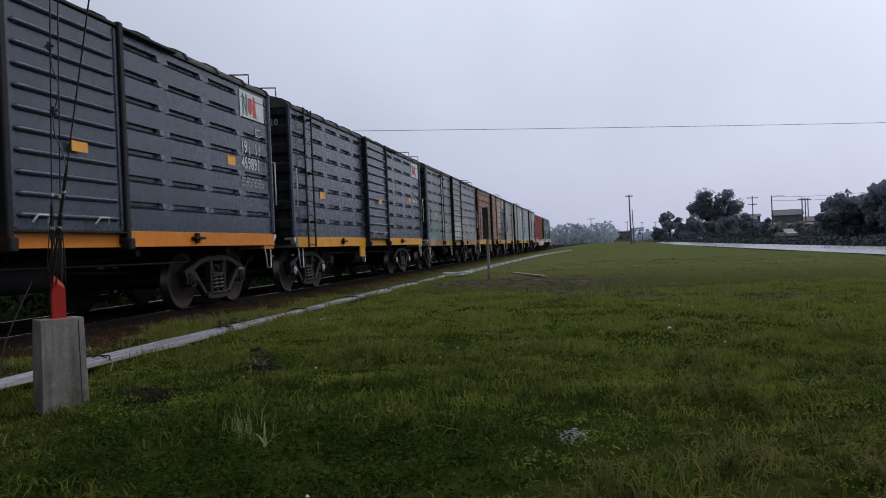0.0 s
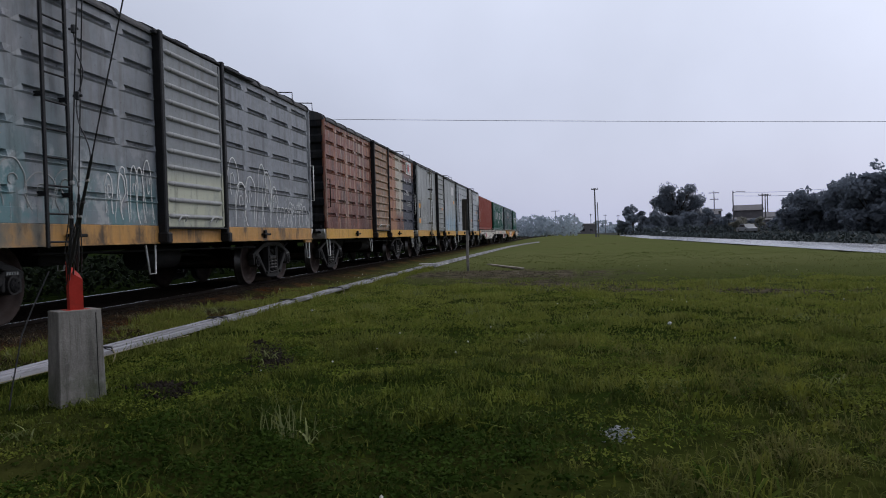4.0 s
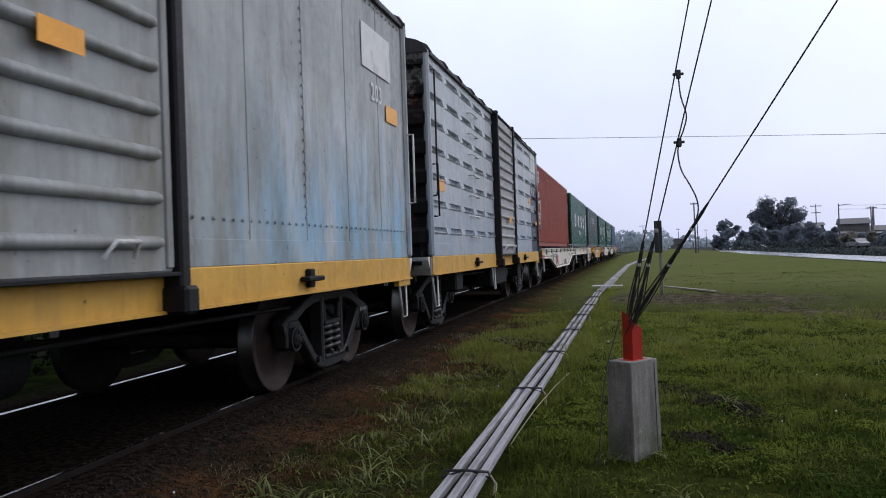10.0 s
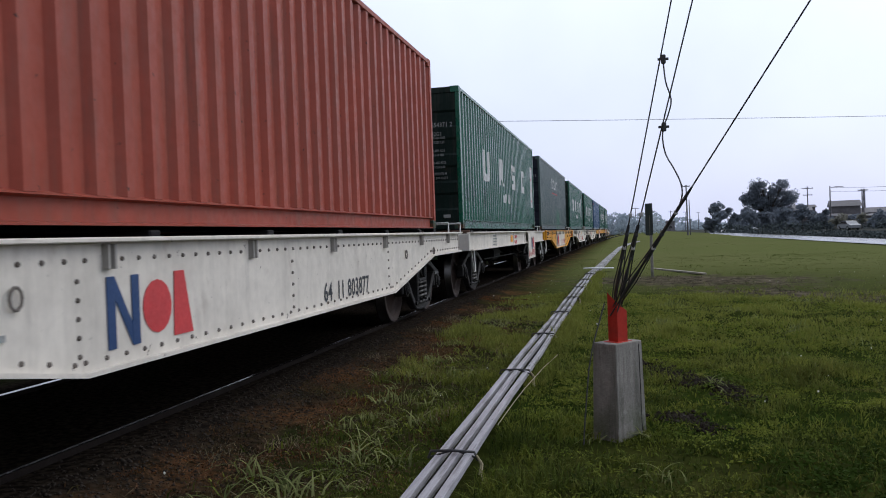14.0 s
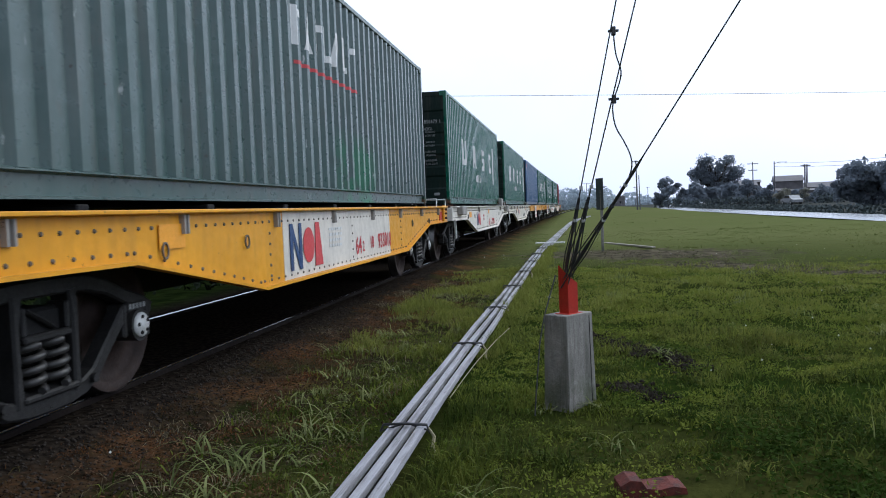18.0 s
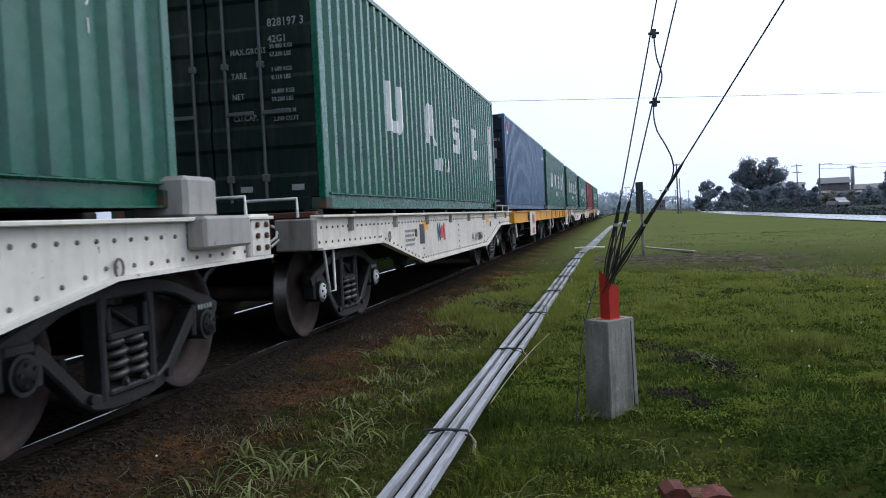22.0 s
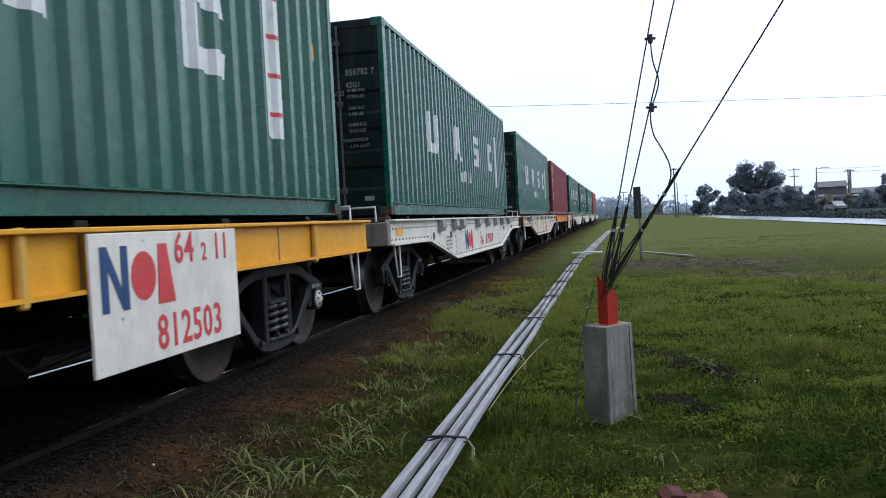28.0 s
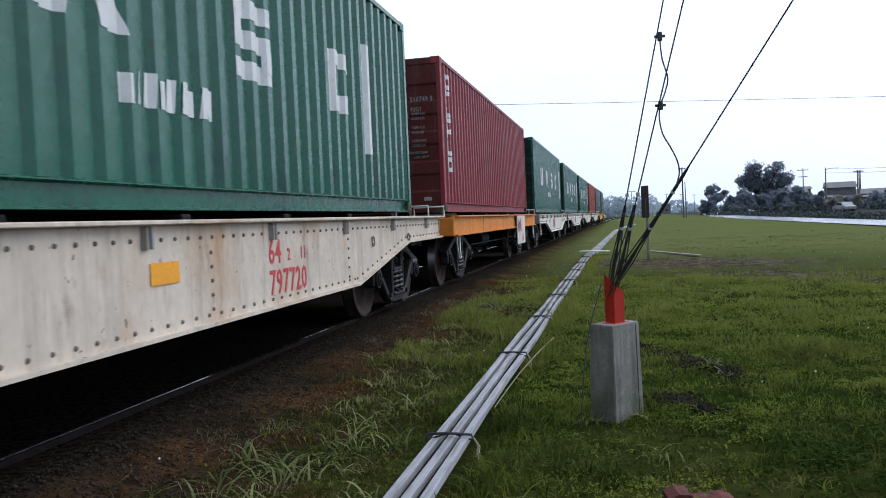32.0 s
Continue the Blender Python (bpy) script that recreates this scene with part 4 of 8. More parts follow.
def side_frame_mesh():
    """A cast bell-shaped frame: arched top chord, sagging lower chord, two columns and a roof over each axle box."""
    g = Geo()
    x0, x1 = 1.03, 1.13
    strap(g, [(-1.10, 0.545, 0.10), (-0.98, 0.60, 0.10), (-0.80, 0.655, 0.095), (-0.60, 0.735, 0.095), (-0.42, 0.775, 0.10), (-0.2, 0.79, 0.105), (0.2, 0.79, 0.105), (0.42, 0.775, 0.10), (0.60, 0.735, 0.095), (0.80, 0.655, 0.095), (0.98, 0.60, 0.10), (1.10, 0.545, 0.10)], x0, x1)
    for s in (1, -1):
        strap(g, [(s * 0.79, 0.55, 0.10), (s * 0.70, 0.47, 0.09), (s * 0.56, 0.34, 0.085), (s * 0.44, 0.225, 0.09), (s * 0.33, 0.17, 0.10), (s * 0.18, 0.145, 0.10), (0.0, 0.14, 0.10)][::s], x0, x1)
        strap(g, [(s * 0.245, 0.17, 0.07), (s * 0.25, 0.40, 0.055), (s * 0.25, 0.60, 0.06), (s * 0.235, 0.76, 0.09)][::s], x0 - 0.01, x1 + 0.012)
        # pedestal jaws, bearing housing and its adapter
        g.box(x0 - 0.02, x1 + 0.004, s * 0.91 - 0.155, s * 0.91 - 0.105, 0.38, 0.60, 0.012)
        g.box(x0 - 0.02, x1 + 0.004, s * 0.91 + 0.105, s * 0.91 + 0.165, 0.36, 0.58, 0.012)
        g.box(x0 - 0.02, x1 + 0.012, s * 0.91 - 0.12, s * 0.91 + 0.12, 0.535, 0.615, 0.02)
        g.cyl((x0 - 0.05, s * 0.91, 0.45), (x1 + 0.03, s * 0.91, 0.45), 0.108, 20)
        g.cyl((x1 - 0.01, s * 0.39, 0.205), (x1 + 0.03, s * 0.39, 0.205), 0.03, 8)
    g.box(x0 - 0.02, x1 + 0.03, -0.235, 0.235, 0.185, 0.225, 0.012)      # spring seat
    g.box(x0 - 0.02, x1 + 0.02, -0.205, 0.205, 0.50, 0.545, 0.012)       # bolster end over the springs
    g.box(x0 - 0.02, x1 + 0.01, -0.205, -0.165, 0.54, 0.70, 0.01).box(x0 - 0.02, x1 + 0.01, 0.165, 0.205, 0.54, 0.70, 0.01)
    strap(g, [(-0.15, 0.68, 0.025), (0.08, 0.56, 0.025)], x1 - 0.02, x1 + 0.01)
    return g.mesh("side_frame", M["cast"])


def frame_mark_mesh():
    """Unreadable white stencil on the end of the frame."""
    g = Geo()
    for k in range(5):
        y = 0.81 + k * 0.042
        g.box(1.1425, 1.1435, y, y + 0.028, 0.562, 0.596)
    return g.mesh("stencil", M["letter_dim"])


def bolster_mesh():
    g = Geo()
    g.box(-1.10, 1.10, -0.17, 0.17, 0.50, 0.68, 0.02)
    g.cyl((0, 0, 0.66), (0, 0, 0.86), 0.20, 14)
    for s in (1, -1):
        g.box(-1.0, 1.0, s * 0.42 - 0.03, s * 0.42 + 0.03, 0.32, 0.44, 0.01)
        g.box(s * 0.82, s * 0.90, -0.52, -0.45, 0.28, 0.60, 0.01)
        g.box(s * 0.82, s * 0.90, 0.45, 0.52, 0.28, 0.60, 0.01)
        g.box(s * 0.55 - 0.12, s * 0.55 + 0.12, -0.1, 0.1, 0.68, 0.83, 0.01)
    return g.mesh("bogie", M["under"])


def spring_mesh():
    g = Geo()
    for y in (-0.10, 0.10):
        pts = []
        for i in range(49):
            a = 2 * math.pi * 4.0 * i / 48
            pts.append((1.085 + 0.066 * math.cos(a), y + 0.072 * math.sin(a), 0.235 + 0.255 * i / 48))
        g.tube(pts, 0.024, 6)
    return g.mesh("spring", M["spring"])


def axle_cap_mesh(material):
    """A thin lobed cover with dark bolts."""
    g = lathe(Geo(), [(0.0, 0.030), (0.028, 0.030), (0.034, 0.022), (0.072, 0.020), (0.082, 0.010), (0.084, 0.0)], 1, 18)
    n = len(g.f)
    for k in range(5):
        a = 2 * math.pi * k / 5 + 0.5
        g.cyl((0.012, 0.055 * math.cos(a), 0.055 * math.sin(a)), (0.028, 0.055 * math.cos(a), 0.055 * math.sin(a)), 0.014, 6)
    me = g.mesh("axle_cap", M[material])
    me.materials.append(M["under"])
    for p in me.polygons[n:]:
        p.material_index = 1
    return me


WHEELS = []          # (wheelset, wagon's station, place along the wagon)


def add_bogie(wagon, u, y0, cap="under"):
    b = part("bogie", shared("bolster", bolster_mesh), None, wagon, "", pose(0, y0, 0))
    for s in (1, -1):
        turn = pose(0, 0, 0, 0, 0, 0 if s > 0 else 180)
        part("side_frame", shared("side_frame", side_frame_mesh), None, b, "", turn)
        part("spring", shared("spring", spring_mesh), None, b, "coil spring nest", turn)
        if s > 0:
            part("stencil", shared("frame_mark", frame_mark_mesh), None, b, "worn white stencil on the frame end")["kind"] = "stuff"
        for e in (1, -1):
            part("axle_cap", shared(("cap", cap), lambda: axle_cap_mesh(cap)), None, b, "", pose(s * 1.16, e * AXLE, WHEEL_R, 0, 0, 0 if s > 0 else 180))
    for e in (1, -1):
        w = part("wheelset", shared("wheelset", wheelset_mesh), None, b, "", pose(0, e * AXLE, WHEEL_R))
        WHEELS.append((w, u, y0 + e * AXLE, e * AXLE))
    return b


def wheel_with_treads():
    """One mesh for disc, axle and bright tread."""
    me = wheelset_mesh()
    bm = bmesh.new()
    bm.from_mesh(me)
    tr = tread_mesh()
    n = len(bm.faces)
    bm.from_mesh(tr)
    bm.faces.ensure_lookup_table()
    for f in bm.faces[n:]:
        f.material_index = 1
    bm.to_mesh(me)
    bm.free()
    me.materials.append(M["tread"])
    return me


SHARED["wheelset"] = wheel_with_treads()


def coupler(wagon, y, s):
    g = Geo()
    g.box(-0.11, 0.11, min(y, y + s * 0.45), max(y, y + s * 0.45), 0.82, 1.02, 0.02)
    g.box(-0.17, 0.15, min(y + s * 0.42, y + s * 0.66), max(y + s * 0.42, y + s * 0.66), 0.78, 1.06, 0.05)
    g.box(-0.24, 0.24, min(y, y + s * 0.06), max(y, y + s * 0.06), 0.72, 1.10, 0.01)
    part("coupler", g, "under", wagon, "greasy automatic coupler")
    hose = Geo().tube([(0.45, y, 0.80), (0.45, y + s * 0.22, 0.72), (0.43, y + s * 0.40, 0.50), (0.36, y + s * 0.55, 0.40), (0.3, y + s * 0.64, 0.46)], 0.022, 6)
    part("brake_hose", hose, "black", wagon)


def stirrup(wagon, x, y, z, material="bar", w=0.36, h=0.42):
    s = 1 if x > 0 else -1
    g = Geo().tube([(x, y - w / 2, z), (x + s * 0.02, y - w / 2 + 0.05, z - h), (x + s * 0.02, y + w / 2 - 0.05, z - h), (x, y + w / 2, z)], 0.014, 5)
    part("stirrup_step", g, material, wagon)


def grab(wagon, x, y0, y1, z0, z1, material="bar"):
    s = 0.07 if x > 0 else -0.07
    g = Geo().tube([(x, y0, z0), (x + s, y0, z0), (x + s, y1, z1), (x, y1, z1)], 0.013, 5)
    part("grab_iron", g, material, wagon)


def emblem(wagon, x, y, z, h, first="logo_blue", second="letter_red", wide=1.0):
    """A company emblem as plain shapes: a slanted band, a disc and a wedge."""
    w = h * wide
    a = Geo().prism([(y, z), (y + 0.13 * w, z), (y + 0.13 * w, z + h), (y, z + h)], "x", x, x + 0.003)
    a.prism([(y + 0.40 * w, z), (y + 0.53 * w, z), (y + 0.13 * w, z + h), (y, z + h)], "x", x, x + 0.002)
    a.prism([(y + 0.40 * w, z), (y + 0.53 * w, z), (y + 0.53 * w, z + h), (y + 0.40 * w, z + h)], "x", x, x + 0.003)
    part("emblem", a, first, wagon, "dark part of a company emblem")
    c = [(y + 0.86 * w + 0.27 * w * math.cos(t), z + 0.5 * h + 0.40 * h * math.sin(t)) for t in (2 * math.pi * k / 16 for k in range(16))]
    b = Geo().prism(c, "x", x, x + 0.0015)
    b.prism([(y + 1.16 * w, z), (y + 1.56 * w, z), (y + 1.40 * w, z + h), (y + 1.20 * w, z + h)], "x", x, x + 0.003)
    part("emblem", b, second, wagon, "red part of a company emblem")


def tag(wagon, x, y, z, w=0.34, h=0.16, material="tag"):
    part("marking", Geo().box(x, x + 0.004, y, y + w, z, z + h), material, wagon)


def small_print(wagon, x, y, z, w, h, rows, material="letter"):
    """Unreadable notices as bars."""
    g = Geo()
    for r in range(rows):
        zz = z + h - (r + 1) * h / rows
        q = y
        while q < y + w * 0.92:
            l = random.uniform(0.06, 0.2) * w
            g.box(x, x + 0.003, q, min(q + l, y + w), zz, zz + h / rows * 0.5)
            q += l + 0.05 * w
    part("small_print", g, material, wagon)["kind"] = "stuff"


# ---- box wagons ----
BOX_L, BOX_W = 12.55, 1.45
SILL0, SILL1, EAVE = 0.945, 1.255, 3.86


def rib_panel(y0, y1, cols, rows, ribs=True):
    """A wall sheet for the +x side with pressed-in slots in columns, one connected skin."""
    g = Geo()
    if not ribs:
        return g.box(BOX_W - 0.05, BOX_W, y0, y1, SILL1, EAVE)
    w = (y1 - y0) / cols
    ys, zs = [y0], [SILL1]
    for c in range(cols):
        a = y0 + c * w
        ys += [a + 0.14, a + w - 0.14, a + w]
    for r in range(rows):
        z = SILL1 + 0.36 + r * (EAVE - SILL1 - 0.56) / (rows - 1)
        zs += [z - 0.066, z - 0.042, z + 0.036]
    zs.append(EAVE)
    n, key, v, f = len(ys), {}, [], []

    def at(x, y, z):
        k = (round(x, 4), round(y, 4), round(z, 4))
        if k not in key:
            key[k] = len(v)
            v.append((x, y, z))
        return key[k]

    def skin(i, j):
        """A corner of the sheet; the lower lip of each slot stands proud."""
        return at(BOX_W + (0.018 if j % 3 == 2 and i % 3 in (1, 2) else 0.0), ys[i], zs[j])
    for i in range(n - 1):
        for j in range(len(zs) - 1):
            a, b, c, d = ys[i], ys[i + 1], zs[j], zs[j + 1]
            rim = [skin(i, j), skin(i + 1, j), skin(i + 1, j + 1), skin(i, j + 1)]
            if i % 3 == 1 and j % 3 == 2:
                x = BOX_W - 0.062
                low = [at(x, a + 0.05, c + 0.030), at(x, b - 0.05, c + 0.030), at(x, b - 0.03, d - 0.004), at(x, a + 0.03, d - 0.004)]
                f.append(tuple(low))
                f += [(rim[k], rim[(k + 1) % 4], low[(k + 1) % 4], low[k]) for k in range(4)]
            else:
                f.append(tuple(rim))
    return g.add(v, f)


def rivet_rows(lines, x, material_name="rivets"):
    g = Geo()
    for (y0, z0), (y1, z1), n in lines:
        for i in range(n):
            t = i / (n - 1)
            y, z = y0 + (y1 - y0) * t, z0 + (z1 - z0) * t
            r = 0.0155
            hexa = [(r * math.cos(math.pi * k / 3), r * math.sin(math.pi * k / 3)) for k in range(6)]
            g.add([(x, y + p, z + q) for p, q in hexa] + [(x + 0.011, y + 0.62 * p, z + 0.62 * q) for p, q in hexa], [(k, (k + 1) % 6, 6 + (k + 1) % 6, 6 + k) for k in range(6)] + [tuple(range(6, 12))])
    return g


def door_leaf(y0, y1):
    x0 = BOX_W + 0.03
    return Geo().box(x0, x0 + 0.045, y0, y1, SILL1 - 0.02, EAVE - 0.06, 0.008)


def door_bead(y0, y1, material, half=0.036):
    """One pressed bead that stops short of the door's edges, about its own height."""
    x0, rows = BOX_W + 0.074, []
    for yy, k in ((y0 + 0.10, 0.15), (y0 + 0.125, 0.75), (y0 + 0.17, 1.0), (y1 - 0.17, 1.0), (y1 - 0.125, 0.75), (y1 - 0.10, 0.15)):
        rows.append([(x0 + k * (0.03 + half * 0.5) * max(0.0, math.sin(a)) ** 0.8, yy, -half * k * math.cos(a)) for a in (math.pi * q / 8 for q in range(9))])
    v = [p for q in rows for p in q]
    return Geo().add(v, [(i * 9 + j, i * 9 + j + 1, (i + 1) * 9 + j + 1, (i + 1) * 9 + j) for i in range(5) for j in range(8)], True).mesh("bead", M[material])


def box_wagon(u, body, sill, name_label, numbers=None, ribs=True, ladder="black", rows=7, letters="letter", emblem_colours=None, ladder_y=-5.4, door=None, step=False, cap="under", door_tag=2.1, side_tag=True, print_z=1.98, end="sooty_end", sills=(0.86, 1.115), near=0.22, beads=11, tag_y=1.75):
    """near: how far the body stops short of the rear end; sills: under and upper edge of the side sill."""
    global SILL0, SILL1
    SILL0, SILL1 = sills
    wagon = thing("box_wagon", name_label, "box wagon", "wagons of the goods train")
    h = BOX_L / 2
    d0, d1 = -0.85, 1.15
    plain = "grey_door" if door == "patched_door" else door or body
    for s in (1, -1):
        turn = pose(0, 0, 0, 0, 0, 0 if s > 0 else 180)
        if s < 0:
            d0, d1 = -1.15, 0.85
        part("side_wall", rib_panel(-h + 0.04 + (near if s > 0 else 0), d0, 5, rows, ribs), body, wagon, "", turn)
        part("side_wall", rib_panel(d1, h - 0.04 - (near if s < 0 else 0), 4, rows, ribs), body, wagon, "", turn)
        if sills[1] < 1.14:
            for a, b in ((-h + 0.05 + (near if s > 0 else 0), d0 - 0.13), (d1 + 0.13, h - 0.05 - (near if s < 0 else 0))):
                part("base_plate", Geo().box(BOX_W - 0.002, BOX_W + 0.006, a, b, SILL1, SILL1 + 0.17, 0.002), body, wagon, "", turn)
        leaf = part("door", door_leaf(d0 - 0.02, d1 + 0.02), door or body, wagon, "ribbed sliding door", turn)
        for yy in (d0 + 0.02, d1 - 0.02):
            part("edge_strip", Geo().box(BOX_W + 0.07, BOX_W + 0.092, yy - 0.03, yy + 0.03, SILL1, EAVE - 0.08, 0.006), door or body, leaf)
        for r in range(beads):
            part("bead", shared(("bead", s, plain), lambda: door_bead(d0 - 0.02, d1 + 0.02, plain, 0.056 if beads > 11 else 0.036)), None, leaf, "", pose(0, 0, SILL1 + 0.14 + r * (EAVE - SILL1 - 0.38) / (beads - 1)))
        for yy in (d0 - 0.07, d1 + 0.07):
            part("door_post", Geo().box(BOX_W + 0.002, BOX_W + 0.13, yy - 0.05, yy + 0.05, SILL1 - 0.14, EAVE + 0.02, 0.015).box(BOX_W, BOX_W + 0.17, yy - 0.07, yy + 0.07, SILL1 - 0.26, SILL1 - 0.10, 0.02), "black", wagon, "black door post", turn)
        part("door_rail", Geo().box(BOX_W, BOX_W + 0.10, d0 - 0.2, d1 + 1.55, EAVE - 0.05, EAVE - 0.005, 0.01), "black", wagon, "", turn)
        part("door_rail", Geo().box(BOX_W, BOX_W + 0.12, d0 - 0.1, d1 + 0.1, SILL1 - 0.045, SILL1 - 0.02, 0.005), "black", wagon, "", turn)
        for q in (0.25, 1.35):
            part("door_latch", Geo().tube([(BOX_W + 0.13, d0 + q, SILL1 + 0.06), (BOX_W + 0.18, d0 + q + 0.03, SILL1 + 0.14), (BOX_W + 0.18, d0 + q + 0.21, SILL1 + 0.14), (BOX_W + 0.13, d0 + q + 0.24, SILL1 + 0.06)], 0.013, 5), "bar", wagon, "", turn)
        a, b = (-h + 0.26, h) if s > 0 else (-h, h - 0.26)
        side = Geo().box(BOX_W - 0.06, BOX_W + 0.012, a, b, SILL0, SILL1 - 0.002, 0.008)
        part("sill_flange", Geo().box(BOX_W + 0.012, BOX_W + 0.035, a, b, SILL0, SILL0 + 0.02), sill, wagon, "", turn)
        part("sill_end_plate", Geo().box(BOX_W - 0.05, BOX_W + 0.010, *((h - 0.48, h - 0.01) if s > 0 else (-h + 0.01, -h + 0.48)), SILL0 - 0.07, SILL0 - 0.002, 0.006), sill, wagon, "", turn)
        if step and s > 0:
            part("sill_step", Geo().prism([(-1.5, SILL0), (-0.98, SILL0), (-1.12, SILL0 - 0.28), (-1.5, SILL0 - 0.28)], "x", BOX_W - 0.02, BOX_W + 0.006), sill, wagon)
        part("sill", side, sill, wagon, "", turn)
        for yy in (-h + 0.46, h - 0.25, -1.15 if s > 0 else 1.15):
            stirrup(wagon, s * (BOX_W - 0.02), yy, SILL0 - 0.02, w=0.27, h=0.40)
        for yy in (-3.0, 3.2):
            part("tie_bracket", Geo().box(BOX_W + 0.012, BOX_W + 0.10, yy - 0.16, yy + 0.16, SILL0 + 0.10, SILL0 + 0.14, 0.01).box(BOX_W + 0.012, BOX_W + 0.06, yy - 0.05, yy + 0.05, SILL0 + 0.05, SILL0 + 0.20, 0.01), "under", wagon, "", turn)
    # ends with broad pressed corrugations
    prof = []
    n = 7
    for i in range(n):
        z = SILL1 + 0.02 + i * (EAVE - SILL1) / n
        s = (EAVE - SILL1) / n
        prof += [(0.0, z), (0.0, z + 0.28 * s), (0.055, z + 0.42 * s), (0.055, z + 0.80 * s), (0.0, z + 0.94 * s)]
    for e in (1, -1):
        hb, hs = (h, h) if e > 0 else (h - near, h - 0.26)
        outline = [(e * (hb - 0.04 + p[0]), p[1]) for p in prof] + [(e * (hb - 0.08), EAVE), (e * (hb - 0.08), SILL1 + 0.02)]
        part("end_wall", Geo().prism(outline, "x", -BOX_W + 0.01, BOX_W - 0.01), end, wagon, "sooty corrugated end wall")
        for s in (1, -1):
            part("corner_post", Geo().box(s * BOX_W - 0.045, s * BOX_W + 0.045, e * (hb - 0.03) - 0.05, e * (hb - 0.03) + 0.05, SILL1 - 0.005, EAVE, 0.03), body, wagon)
        part("end_sill", Geo().box(-BOX_W, BOX_W, e * hs - 0.08, e * hs + 0.05, SILL0, SILL1 - 0.01, 0.01), "grimy", wagon, "grimy end beam")
        part("bracket", Geo().prism([(e * (hs + 0.05), SILL1 - 0.01), (e * (hs + 0.17), SILL1 - 0.01), (e * (hs + 0.17), SILL1 - 0.05), (e * (hs + 0.05), SILL0 + 0.05)], "x", BOX_W - 0.22, BOX_W - 0.01), "bar", wagon, "pale corner bracket")
        coupler(wagon, e * (hs + 0.02), e)
        if e > 0 or near < 0.1:
            grab(wagon, BOX_W + 0.045, e * (hb - 0.06), e * (hb - 0.06), 1.75, 2.55)
        else:
            grab(wagon, BOX_W + 0.004, -hb + 0.24, -hb + 0.24, 1.65, 2.35, "black")
        grab(wagon, -BOX_W - 0.045, e * (hb - 0.06), e * (hb - 0.06), 1.75, 2.55)
        rail = Geo().tube([(0.55, e * (hb - 0.15), EAVE + 0.25), (0.55, e * (hb - 0.15), EAVE + 0.42), (1.15, e * (hb - 0.15), EAVE + 0.38), (1.15, e * (hb - 0.15), EAVE + 0.12)], 0.015, 5)
        rail.tube([(0.55, e * (h - 0.15), EAVE + 0.42), (0.55, e * (h - 0.7), EAVE + 0.42), (0.55, e * (h - 0.7), EAVE + 0.22)], 0.015, 5)
        part("roof_grab_rail", rail, "black", wagon)
    arch = [(1.49 * math.cos(a), EAVE - 0.03 + 0.30 * math.sin(a)) for a in (math.pi * k / 12 for k in range(13))] + [(-1.49, EAVE - 0.06), (1.49, EAVE - 0.06)]
    part("roof", Geo().prism(arch, "y", -h + near - 0.03, h + 0.03), "roof", wagon, "arched sooty roof")
    seams = Geo()
    for i in range(13):
        y = -h + near + 0.1 + i * (2 * h - near - 0.2) / 12
        up = [(1.52 * math.cos(a), EAVE - 0.03 + 0.335 * math.sin(a)) for a in (math.pi * k / 12 for k in range(13))]
        lo = [(1.47 * math.cos(a), EAVE - 0.05 + 0.295 * math.sin(a)) for a in (math.pi * k / 12 for k in range(12, -1, -1))]
        seams.prism(up + lo, "y", y - 0.035, y + 0.035)
    part("roof_ribs", seams, "roof", wagon)
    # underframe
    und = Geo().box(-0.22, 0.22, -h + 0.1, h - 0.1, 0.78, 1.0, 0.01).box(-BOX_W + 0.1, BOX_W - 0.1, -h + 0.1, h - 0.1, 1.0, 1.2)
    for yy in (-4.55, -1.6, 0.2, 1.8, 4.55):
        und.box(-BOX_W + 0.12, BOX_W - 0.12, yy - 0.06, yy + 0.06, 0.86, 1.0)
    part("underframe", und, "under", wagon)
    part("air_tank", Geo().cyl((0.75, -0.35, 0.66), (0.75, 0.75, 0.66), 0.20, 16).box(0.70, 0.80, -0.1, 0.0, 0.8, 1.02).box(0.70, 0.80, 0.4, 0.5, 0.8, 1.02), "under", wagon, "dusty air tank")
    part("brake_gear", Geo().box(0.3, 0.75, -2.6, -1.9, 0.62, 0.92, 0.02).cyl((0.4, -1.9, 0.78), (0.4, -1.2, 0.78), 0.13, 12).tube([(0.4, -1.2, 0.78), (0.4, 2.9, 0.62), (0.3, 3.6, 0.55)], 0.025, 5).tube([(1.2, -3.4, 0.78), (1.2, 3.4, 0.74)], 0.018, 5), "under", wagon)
    for yy in (-4.55, 4.55):
        add_bogie(wagon, u, yy, cap)
    x = BOX_W + 0.004
    if ladder == "none":
        pass
    elif ladder:
        ly = ladder_y
        g = Geo()
        for yy in (ly - 0.22, ly + 0.22):
            g.box(x + 0.08, x + 0.11, yy - 0.025, yy + 0.025, SILL0 - 0.02, EAVE + 0.03, 0.006)
        for z in (SILL1 + 0.3, 2.5, EAVE - 0.2):
            for yy in (ly - 0.22, ly + 0.22):
                g.box(x - 0.004, x + 0.085, yy - 0.02, yy + 0.02, z, z + 0.05)
        side_ladder = part("ladder", g, ladder, wagon, "steel side ladder")
        rung = "bar" if ladder == "olive_steel" else ladder
        for i in range(10):
            part("rung", shared(("rung", rung), lambda: Geo().tube([(0, -0.22, 0), (0, 0.22, 0)], 0.012, 5).mesh("rung", M[rung])), None, side_ladder, "", pose(x + 0.095, ly, SILL0 + 0.05 + i * 0.31))
    else:
        for i in range(7):
            z = SILL1 + 0.28 + i * 0.34
